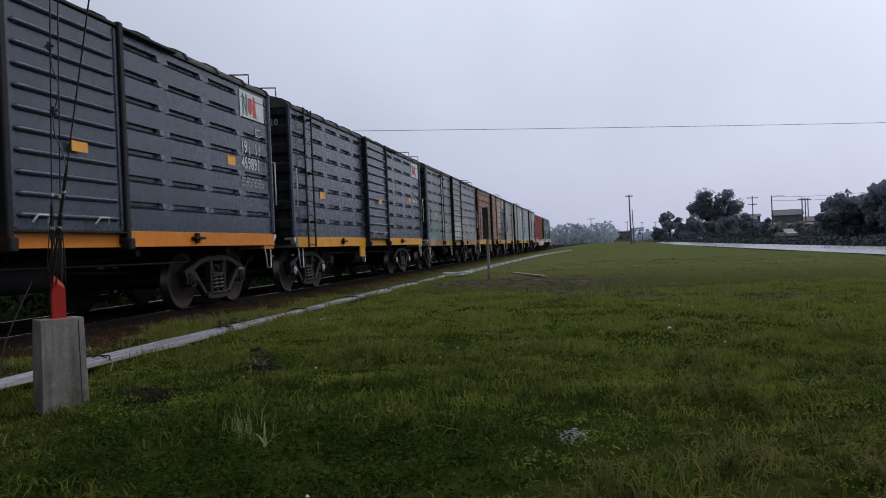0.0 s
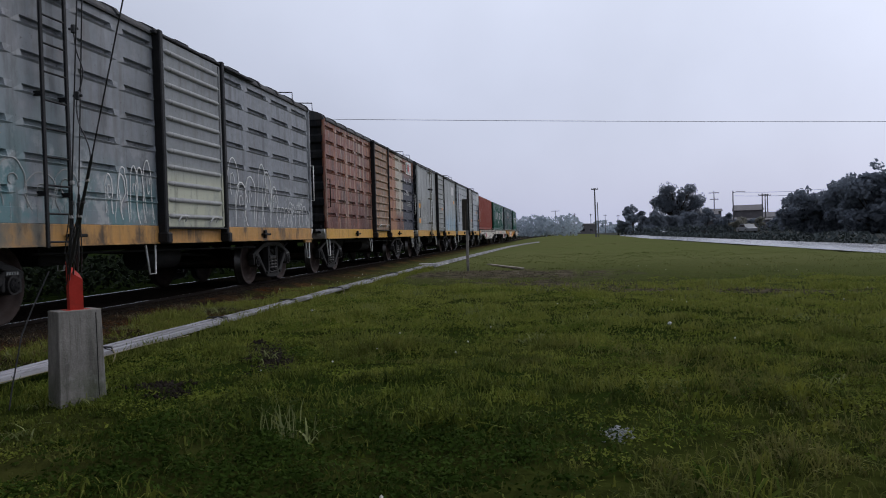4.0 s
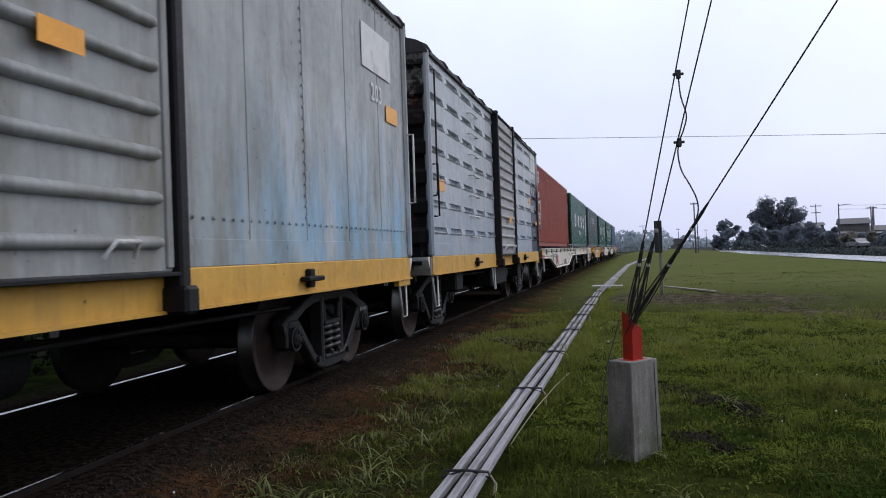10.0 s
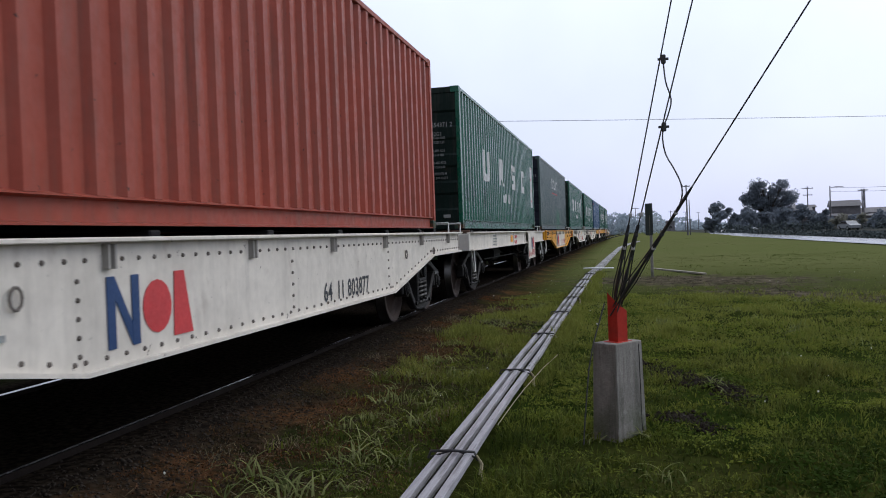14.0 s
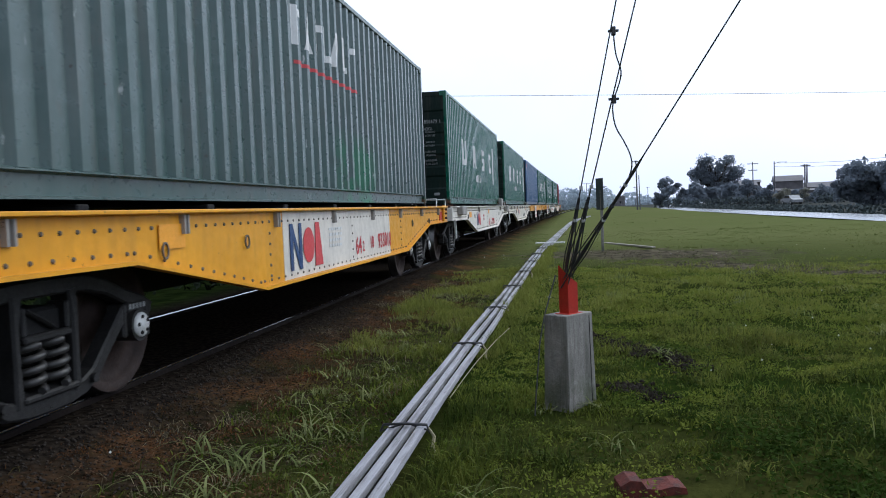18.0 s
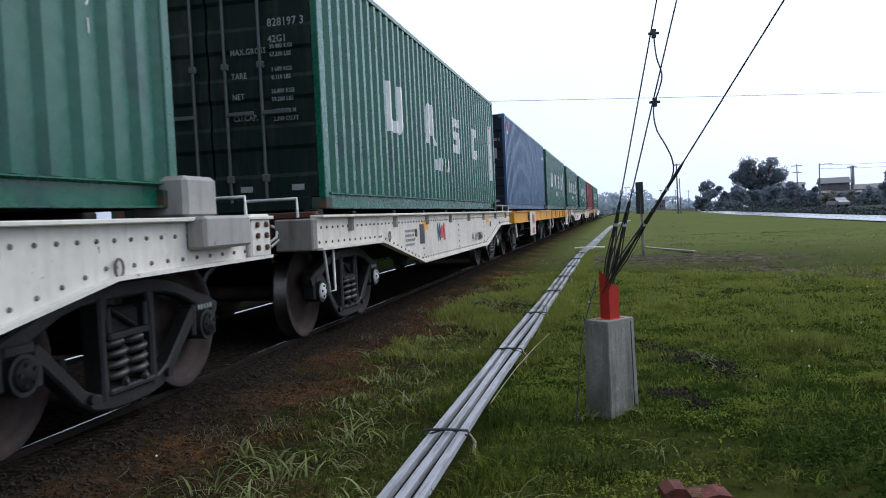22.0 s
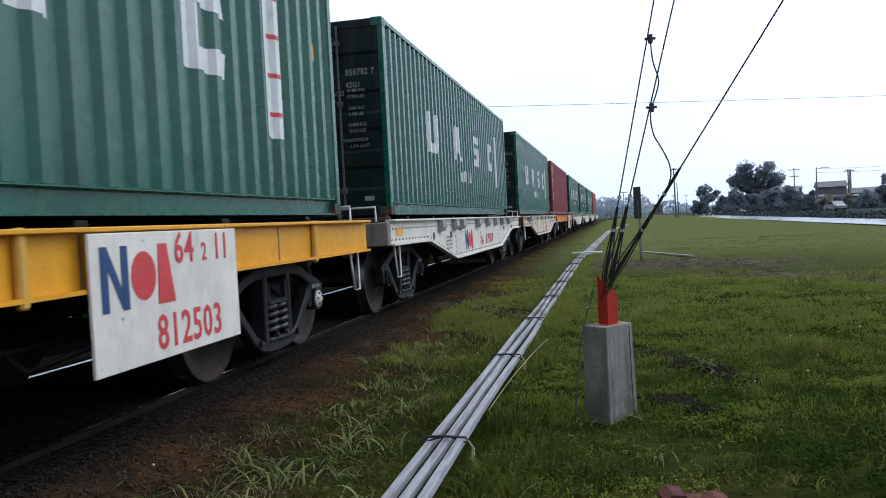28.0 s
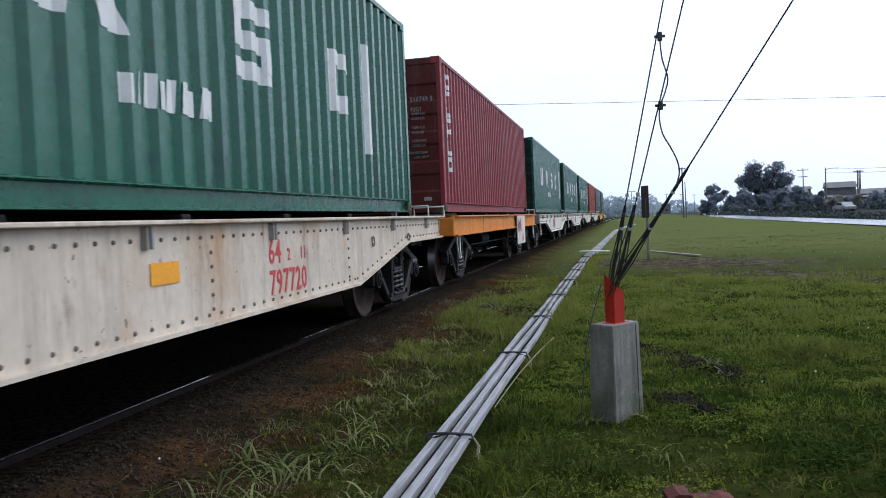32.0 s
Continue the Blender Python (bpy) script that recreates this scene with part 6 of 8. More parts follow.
    if doors and code:
        for text, dx, z, size in (("MAX.GROSS", 0.26, 1.60, 0.085), ("30.480 KGS", 0.69, 1.64, 0.06), ("67.200 LBS", 0.69, 1.56, 0.06), ("TARE", 0.26, 1.36, 0.085), ("3.680 KGS", 0.70, 1.41, 0.06), ("8.110 LBS", 0.70, 1.33, 0.06),
                                  ("NET", 0.26, 1.15, 0.085), ("26.800 KGS", 0.69, 1.19, 0.06), ("59.260 LBS", 0.69, 1.11, 0.06), ("CU.CAP.", 0.26, 0.93, 0.085), ("67.7 CU.M", 0.72, 0.99, 0.06), ("2.390 CU.FT", 0.70, 0.91, 0.06)):
            part("lettering", lettering(text, size, "letter_dim", 0.8), None, box, "faded white stencilled weights", on_end(dx, ye + 0.006, z))
        for dx in (0.30, 0.86):
            part("data_plate", Geo().box(dx, dx + 0.13, ye - 0.002, ye + 0.008, 0.20, 0.26), "letter_dim", box, "small pale data plate")
    return box


# ---- the train's make-up: station of each wagon's middle at the start ----
ROLLING = []          # (thing, station, half spacing of its bogies, height over the rail)


def roll(ob, u, half, z=0.0):
    ROLLING.append((ob, u, half, z))
    return ob


def graffiti(wagon, seed, y0, y1, z0, tall, n, material="letter", r=0.012):
    """A row of sprayed bubble letters: leaning arches with inner loops and thin drips."""
    rnd = random.Random(seed)
    w = (y1 - y0) / n
    x = BOX_W + 0.008
    for k in range(n):
        y, lean, hi = y0 + (k + 0.5) * w + rnd.uniform(-0.1, 0.1) * w, rnd.uniform(-0.15, 0.2), tall * rnd.uniform(0.6, 1.0)
        foot, half = z0 + rnd.uniform(-0.05, 0.06), w * rnd.uniform(0.42, 0.62)
        arch = [(x, y - half * rnd.uniform(0.8, 1.2), foot)]
        for i in range(9):
            a = math.pi * (1 - i / 8)
            arch.append((x, y + half * math.cos(a) + lean * hi * 0.8 + rnd.uniform(-0.012, 0.012), foot + hi * (0.55 + 0.45 * math.sin(a))))
        arch += [(x, y + half * rnd.uniform(0.5, 1.0), foot + hi * 0.25), (x, y + half * rnd.uniform(0.7, 1.3), foot - rnd.uniform(0.0, 0.12))]
        lines = [(rounded(arch, 3), r)]
        if rnd.random() < 0.7:
            q, s = half * rnd.uniform(0.25, 0.45), hi * rnd.uniform(0.12, 0.22)
            lines.append(([(x, y + lean * hi * 0.5 + q * math.cos(i * 0.7), foot + hi * 0.55 + s * math.sin(i * 0.7)) for i in range(rnd.randint(6, 9))], r))
        for _ in range(rnd.randint(0, 2)):
            yy, zz = y + rnd.uniform(-half, half), foot + rnd.uniform(0.0, 0.15)
            lines.append(([(x, yy, zz), (x, yy + 0.004, zz - rnd.uniform(0.08, 0.28))], r * 0.45))
        g = Geo()
        for pts, rr in lines:
            pts = [(p[0], p[1], max(p[2], SILL1 + 0.02)) for p in pts]
            g.tube(pts, rr, 4)
        g.v = [(x + (p[0] - x) * 0.1, p[1], p[2]) for p in g.v]
        part("graffiti", g, material, wagon, "white sprayed letter")


def build_boxes():
    A = box_wagon(3.68, "slate", "orange", "dark slate ribbed box wagon with an orange sill", [("19", 0.31, 1.30, 2.63), ("2", 0.18, 0.98, 2.62), ("11", 0.31, 0.72, 2.63), ("459891", 0.31, 1.30, 2.35)], sills=(0.985, 1.20), near=0.0)
    roll(A, 3.68, 4.55)
    B = box_wagon(17.26, "slate", "yellow", "dark slate ribbed box wagon with a yellow sill and ladder", [("19", 0.31, 1.30, 2.63), ("2", 0.18, 0.98, 2.62), ("11", 0.22, 0.72, 2.63), ("460410", 0.31, 1.30, 2.35)], step=True, cap="bar", sills=(0.93, 1.15), near=0.0)
    part("lettering", lettering("450410", 0.19, "letter_dim", 0.9), None, B, "white stencilled numbers", on_end(0.70, -BOX_L / 2 - 0.03, 3.44))
    roll(B, 17.26, 4.55)
    C = box_wagon(30.81, "grey", "tan", "weathered grey box wagon covered in pale graffiti", None, ladder_y=-3.38, door_tag=0, door="patched_door")
    graffiti(C, 3, -5.6, -2.9, 1.30, 0.55, 6, "letter_dim", 0.010)
    graffiti(C, 9, -2.3, -1.1, 1.22, 0.75, 6, "letter", 0.013)
    graffiti(C, 5, 1.45, 4.1, 1.22, 1.15, 6, "letter", 0.017)
    graffiti(C, 6, 3.9, 5.9, 1.20, 0.45, 8, "letter", 0.013)
    roll(C, 30.81, 4.55)
    D = box_wagon(44.36, "rusty", "yellow_old", "heavily rusted brown box wagon with a pale yellow sill", [("1 9   1 1", 0.26, 1.80, 2.88), ("4 6 1 5 6 6", 0.28, 1.85, 2.44)], ladder="none", door="rusty_door", door_tag=0, side_tag=False)
    roll(D, 44.36, 4.55)
    E = box_wagon(57.81, "smooth_grey", "yellow_old", "smooth riveted grey box wagon with sprayed blue paint and graffiti", None, ribs=False, ladder="olive_steel", ladder_y=-2.95, side_tag=False)
    for s0, s1, columns in ((-6.2, -0.95, (-5.0, -3.52)), (1.25, 6.2, (3.25, ))):
        lines = [((s0, SILL1 + 0.30), (s1, SILL1 + 0.30), 40), ((s0, EAVE - 0.12), (s1, EAVE - 0.12), 36)]
        for yy in columns:
            lines.append(((yy - 0.03, SILL1 + 0.36), (yy - 0.03, EAVE - 0.16), 26))
        part("rivets", rivet_rows(lines, BOX_W + 0.006), "smooth_grey", E, "rows of rivets")["kind"] = "stuff"
    graffiti(E, 11, -6.0, -3.5, 1.16, 0.66, 6, "letter", 0.008)
    graffiti(E, 12, -4.75, -4.05, 1.98, 0.24, 7, "letter_dim", 0.007)
    for yy in (-5.0, -3.52, -2.0, 2.25, 3.25, 4.25, 5.25):
        part("seam", Geo().box(BOX_W - 0.004, BOX_W + 0.0055, yy - 0.006, yy + 0.006, SILL1 + 0.02, EAVE - 0.06, 0.001), "smooth_grey", E, "lap seam between sheets")
    for yy in (-3.17, -2.73):
        part("ladder_bracket", Geo().box(BOX_W, BOX_W + 0.14, yy - 0.10, yy + 0.05, 2.92, 2.98, 0.01), "black", E, "black ladder bracket")
        part("ladder_foot", Geo().box(BOX_W + 0.01, BOX_W + 0.15, yy - 0.06, yy + 0.06, SILL0 + 0.02, SILL0 + 0.07, 0.01), "rust_steel", E, "rusty foot of the ladder")
    part("emblem_panel", Geo().box(BOX_W + 0.008, BOX_W + 0.012, 4.75, 5.7, 3.05, 3.5), "letter", E, "faded white patch")
    for yy, zz in ((-5.7, 2.05), (-5.75, 1.42), (5.5, 2.6)):
        tag(E, BOX_W + 0.012, yy, zz, 0.42, 0.18)
    part("lettering", lettering("203", 0.26, "letter", 0.9), None, E, "white stencilled numbers", on_side(BOX_W + 0.014, 5.0, 2.75))
    roll(E, 57.81, 4.55)
    F = box_wagon(71.23, "light_grey", "yellow_old", "pale grey ribbed box wagon with blue stains and grab irons", [("38", 0.26, 1.30, 2.62), ("2", 0.16, 1.03, 2.62), ("11", 0.22, 0.80, 2.62), ("656033", 0.28, 1.36, 2.17)], ladder=None, emblem_colours=("letter", "letter"), end="peeling_end", print_z=None, beads=13, tag_y=0.75, door="grey_door", door_tag=1.74)
    part("corner_rod", Geo().tube([(BOX_W + 0.005, -5.80, 3.62), (BOX_W + 0.06, -5.80, 3.62), (BOX_W + 0.06, -5.80, 2.0), (BOX_W + 0.05, -5.82, 1.93), (BOX_W + 0.005, -5.86, 1.92)], 0.013, 6), "black", F, "long black grab rod")
    tag(F, BOX_W + 0.008, 5.78, 1.84, 0.31, 0.10)
    small_print(F, BOX_W + 0.004, 5.33, 1.55, 0.40, 0.22, 2, "letter_dim")
    part("equipment_box", Geo().box(1.0, 1.34, -0.85, 1.05, 0.48, 0.86, 0.03), "under", F, "long dark underfloor box")
    part("reservoir", Geo().cyl((1.12, 1.06, 0.68), (1.12, 1.75, 0.68), 0.15, 16), "under", F, "dusty end of an air reservoir")
    for yy in (-3.9, 3.0):
        part("equipment_box", Geo().box(1.0, 1.36, yy - 0.25, yy + 0.25, 0.55, 0.92, 0.03), "under", F, "grey underfloor box")
    roll(F, 71.23, 4.55)


build_boxes()

GREEN = "green corrugated shipping container with large white painted shapes"


SHIFT = 0.28


def flat(u, Lw, *a, **k):
    w = flat_wagon(u + SHIFT, Lw, *a, **k)
    return roll(w, u + SHIFT, Lw / 2 - 1.75)


def load(box, u, Lw):
    return roll(box, u + SHIFT, Lw / 2 - 1.75, DECK + 0.085)


def locks(wagon, Lw):
    for sx in (1, -1):
        for sy in (1, -1):
            part("twist_lock", Geo().box(sx * 1.1 - 0.08, sx * 1.1 + 0.08, sy * 6.0 - 0.08, sy * 6.0 + 0.08, DECK + 0.0, DECK + 0.083, 0.01), "under", wagon)
    for k in range(7):
        y = -5.0 + k * 1.67
        part("bearer", Geo().box(-1.2, 1.2, y - 0.06, y + 0.06, DECK - 0.012, DECK + 0.06, 0.01), "under", wagon)


def end_drum(wagon, h):
    """The worn drum, hose loops and stop plate on the rear end beam."""
    part("drum", lathe(Geo(), [(0.0, 0.0), (0.085, 0.0), (0.105, 0.02), (0.105, 0.10), (0.08, 0.13), (0.08, 0.30), (0.09, 0.32), (0.0, 0.34)], 1, 18), "rust_steel", wagon, "worn steel drum on the end beam", pose(0.93, -h + 0.10, 1.05, 0, 0, -90))
    part("drum_hose", Geo().tube([(1.0, -h - 0.02, 1.12), (1.08, -h - 0.08, 1.10), (1.09, -h - 0.14, 1.02), (1.02, -h - 0.17, 0.97)], 0.014, 6), "bar", wagon, "pale hose loop")
    part("drum_hose", Geo().tube([(1.0, -h - 0.02, 1.0), (1.10, -h - 0.10, 1.0), (1.06, -h - 0.20, 0.94)], 0.012, 6), "bar", wagon, "pale hose loop")


def build_flats():
    def code(n, t="42G1"):
        return [(n, 0.115, 0.68, 1.86), (t, 0.10, 0.68, 1.70)]
    w = flat(85.37, 13.3, "white", "dirty white flat wagon with a deep riveted sill", numbers=[("64  11  803877", 0.24, 0.85, 0.60), ("SALID MJ", 0.13, -5.55, 1.0)], emblem_y=-2.2, ahead=0.05, pockets=8, letter="letter_dark", emblem_h=0.38, emblem_z=0.62, tag_at=(-6.6, 1.0, 0.34, 0.15), print_at=(-3.4, 0.7))
    tag(w, 1.424, -3.75, 0.72, 0.3, 0.3, "letter_dark")
    tag(w, 1.424, -6.6, 0.9, 0.34, 0.09, "letter_red")
    locks(w, 13.3)
    load(container("red", "shaded_red", "red", "faded red corrugated container with white shapes down its corner", "vertical", [("4509511", 0.1, 0.3, 2.1)], doors=False), 85.37, 13.3)
    w = flat(99.38, 12.7, "white", "white low-sided flat wagon with a hanging number board", fish=False, board=(2.03, [("64", 0.24, 0.02, 0.50), ("2 13", 0.15, 0.33, 0.51), ("810799", 0.24, 0.70, 0.52)], 0.66, 0.70), tag_at=(-1.0, 0.95), print_at=(-3.6, 0.92), emblem_y=None)
    for text, y, z in (("C. 50000 K", -0.62, 1.03), ("T. 20000 K", -0.62, 0.90)):
        part("lettering", lettering(text, 0.11, "letter_red", 0.85), None, w, "small red stencilled weights", on_side(1.424, y, z))
    locks(w, 12.7)
    load(container("green", "shaded_green", "green", GREEN, "white_blocks", code("654371 2")), 99.38, 12.7)
    w = flat(113.46, 13.7, "yellow", "orange-yellow flat wagon with a white middle stretch of sill", numbers=[("64", 0.30, 0.30, 0.64), ("2", 0.18, 0.62, 0.66), ("18", 0.22, 0.98, 0.68), ("933010", 0.28, 1.40, 0.66)], emblem_y=-1.95, emblem_h=0.44, emblem_z=0.62, tag_at=(-4.3, 0.95), print_at=(-0.75, 0.78), plates=(1, -1), ahead=-0.15, cap="bar")
    prof = belly(13.7, True)
    repaint(w, -2.38, 1.85, prof, "white", "white stretch of sill")
    for ob in [o for o in w.children if o.name.startswith(("lettering", "emblem", "small_print", "marking"))]:
        ob.matrix_basis = Matrix.Translation((0.006, 0, 0)) @ ob.matrix_basis
    part("red_patch", Geo().box(1.425, 1.432, 6.12, 6.40, 0.93, 1.10), "red_steel", w, "square of dull red paint")
    locks(w, 13.2)
    load(container("slate_green", "shaded_blue", "slate_green", "slate green corrugated container with overspray and white painted shapes", "script", code("478358 8")), 113.46, 13.2)
    w = flat(128.28, 13.6, "white", "clean white flat wagon with a deep riveted sill", end_colour="white", numbers=[("64", 0.28, 0.6, 0.62), ("2", 0.16, 0.92, 0.63), ("12", 0.19, 1.14, 0.63), ("792226", 0.28, 1.47, 0.63), ("C 50000", 0.085, -0.92, 0.90), ("T 20100", 0.085, -0.92, 0.80)], emblem_y=-2.35, pocket_at=[-2.2, 4.0], emblem_h=0.36, emblem_z=0.68, tag_at=(-3.9, 0.92, 0.42, 0.14), print_at=None, plates=(1,), ahead=0.05)
    tag(w, 1.424, 0.12, 0.98, 0.34, 0.12)
    for a, b in ((-6.2, -5.55), (5.62, 6.26)):
        part("tool_box", Geo().box(1.42, 1.56, a, b, 1.0, DECK + 0.02, 0.02), "pocket", w, "grimy grey box on the sill")
    end_drum(w, 6.8)
    part("brake_box", Geo().box(0.95, 1.35, 5.78, 6.20, DECK + 0.01, DECK + 0.29, 0.03), "pocket", w, "grey handbrake box")
    locks(w, 13.6)
    load(container("green", "shaded_green", "green", GREEN, "white_blocks", code("858679 1"), strip=4.02), 128.28, 13.6)
    w = flat(142.91, 13.5, "cream", "cream flat wagon with a deep riveted sill and stake rings", ahead=-0.25, numbers=[("64  11  830604", 0.22, 1.48, 0.655)], emblem_y=-1.5, letter="letter_dark", cap="bar", emblem_h=0.26, emblem_z=0.78, tag_at=(-2.43, 0.97, 0.32, 0.13), print_at=(-3.4, 0.78))
    tag(w, 1.424, -2.9, 0.78, 0.26, 0.27, "letter_dark")
    tag(w, 1.424, 2.95, 0.99, 0.36, 0.12)
    end_drum(w, 6.75)
    tag(w, 1.424, 5.7, 1.04, 0.16, 0.09)
    locks(w, 13.5)
    load(container("green", "shaded_green", "green", GREEN, "white_blocks", code("828197 3")), 142.91, 13.5)
    w = flat(156.94, 12.3, "yellow", "bright yellow flat wagon with a white number board", fish=False, board=(-2.63, [("607705", 0.26, 0.55, 0.49)], 0.6, 0.78), tag_at=(-4.4, 0.95), print_at=None)
    locks(w, 12.3)
    b = container("blue", "shaded_blue", "blue", "faded blue corrugated container with streaked sides", "small", code("472308 0"))
    part("data_panel", Geo().box(0.62, 0.98, -CL / 2 - 0.004, -CL / 2 + 0.008, 1.38, 1.66, 0.003), "letter_dim", b, "pale data panel on the door")
    load(b, 156.94, 12.3)
    w = flat(169.98, 12.2, "yellow", "yellow flat wagon with posts and a hanging number board", fish=False, board=(1.59, [("64", 0.26, 0.78, 0.98), ("2", 0.16, 1.10, 0.98), ("11", 0.24, 1.25, 0.98), ("812503", 0.28, 0.56, 0.50)]), cap="bar", pockets=6, tag_at=(-0.9, 0.96, 0.5, 0.12), print_at=None)
    for yy in (-4.6, -2.4, -0.3, 0.9, 4.5):
        part("stake", Geo().box(1.425, 1.47, yy - 0.03, yy + 0.03, 0.84, DECK + 0.02, 0.012), "yellow_old", w)
    locks(w, 12.2)
    load(container("green_b", "shaded_green", "green_b", GREEN, "white_blocks", code("841920 4"), strip=4.2), 169.98, 12.2)
    w = flat(183.84, 13.5, "white", "white flat wagon with big stake pockets and red numbers", numbers=[("64", 0.30, 0.27, 0.64), ("18", 0.28, 0.80, 0.65), ("797670", 0.29, 1.10, 0.65)], emblem_y=-1.5, ahead=-0.25, pockets=11, pocket_at=[-3.95, -2.85, -2.2, -0.5, 0.75, 1.9, 3.0, 4.2], emblem_h=0.36, emblem_z=0.62, tag_at=(-6.22, 1.0, 0.28, 0.1), print_at=(-3.2, 0.7))
    locks(w, 13.5)
    load(container("green_b", "shaded_green", "green_b", GREEN, "white_blocks", code("850782 7"), strip=4.02), 183.84, 13.5)
    w = flat(198.64, 13.5, "cream_rust", "rust-stained cream flat wagon with red numbers", numbers=[("64", 0.26, 1.05, 0.86), ("2", 0.14, 1.40, 0.87), ("11", 0.15, 1.66, 0.87), ("797720", 0.27, 1.05, 0.62)], emblem_y=None, pockets=8, tag_at=(-0.52, 0.83, 0.3, 0.13), print_at=(-4.0, 0.75), end_colour="rust_steel")
    tag(w, 1.424, -6.15, 1.0, 0.34, 0.13)
    part("tool_box", Geo().box(1.42, 1.55, -5.4, -4.8, 1.02, DECK + 0.02, 0.02), "pocket", w, "grimy grey box on the sill")
    end_drum(w, 6.75)
    part("stop_plate", Geo().prism([(0.30, DECK - 0.01), (0.85, DECK - 0.01), (0.80, DECK + 0.22), (0.42, DECK + 0.22)], "y", -6.80, -6.76), "cream_rust", w, "rusty upright stop plate")
    locks(w, 13.5)
    b = container("green", "shaded_green", "green", GREEN, "white_blocks", code("841814 3"), strip=4.02)
    for x0, x1 in ((-0.13, 0.03), (0.10, 0.17), (0.23, 0.32)):
        part("paper_patch", Geo().box(x0, x1, -CL / 2 + 0.002, -CL / 2 + 0.009, 0.50, 0.84), "letter_dim", b, "torn pale paper on the door")
    load(b, 198.64, 13.5)
    w = flat(212.73, 12.4, "orange", "orange flat wagon with hanging white boards", fish=False, board=(1.6, [("64", 0.3, 0.9, 0.5)]), print_at=None)
    locks(w, 12.4)
    load(container("maroon", "shaded_red", "maroon", "maroon corrugated container with white shapes down its corner", "vertical", code("516749 5")), 212.73, 12.4)
    tail = [("green", "white"), ("green_b", "white"), ("green", "cream"), ("red", "white"), ("slate_green", "yellow"), ("slate_green", "white"), ("green", "white")]
    for i, (c, f) in enumerate(tail):
        u = 227.2 + 14.45 * i
        w = flat(u, 13.2, f, "far %s flat wagon with a deep sill" % {"white": "white", "cream": "cream", "yellow": "yellow"}[f], emblem_y=-1.0, print_at=None)
        green = c.startswith("green")
        load(container(c, "shaded_green" if green else "shaded_red" if c == "red" else "shaded_blue", c, GREEN if green else "corrugated %s shipping container" % ("faded red" if c == "red" else "slate grey"), "white_blocks" if green else "small"), u, 13.2)


build_flats()


# ---- the guy anchor ----
def build_anchor():
    a = thing("guy_anchor", "concrete slab pillar with a red steel guy-wire anchor standing in grass", "anchor pillar", m=pose(0.008, 0.161, 0, 0, 0, 53.4))
    # long side along local x
    g = Geo()
    c = 0.005

    def ring(w, d, z):
        return [(-w + c, -d, z), (w - c, -d, z), (w, -d + c, z), (w, d - c, z), (w - c, d, z), (-w + c, d, z), (-w, d - c, z), (-w, -d + c, z)]
    v = ring(0.146, 0.100, -0.12) + ring(0.132, 0.088, 0.576) + ring(0.128, 0.084, 0.58)
    f = [(k * 8 + i, k * 8 + (i + 1) % 8, (k + 1) * 8 + (i + 1) % 8, (k + 1) * 8 + i) for k in (0, 1) for i in range(8)] + [tuple(range(16, 24))]
    part("pillar", g.add(v, f), "concrete", a)
    part("form_seam", Geo().box(0.094, 0.098, -0.002, 0.004, 0.02, 0.56), "under", a, "thin dark casting seam", pose(0, -0.0975, 0, -0.85, 0, 0))
    r = Geo()
    x0, x1, y0, y1 = -0.035, 0.045, -0.045, 0.04
    r.add([(x0, y0, 0.576), (x1, y0, 0.576), (x1, y1, 0.576), (x0, y1, 0.576), (x0, y0, 0.825), (x1, y0, 0.77), (x1, y1, 0.80), (x0, y1, 0.885)], [(0, 1, 5, 4), (1, 2, 6, 5), (2, 3, 7, 6), (3, 0, 4, 7), (4, 5, 6, 7)])
    part("anchor_box", r, "red_steel", a, "red painted steel box with a slanted top", pose(0, 0, 0, 0, 0, -10))
    part("anchor_plate", Geo().box(-0.07, 0.075, -0.06, 0.055, 0.572, 0.583, 0.003), "red_steel", a)


build_anchor()


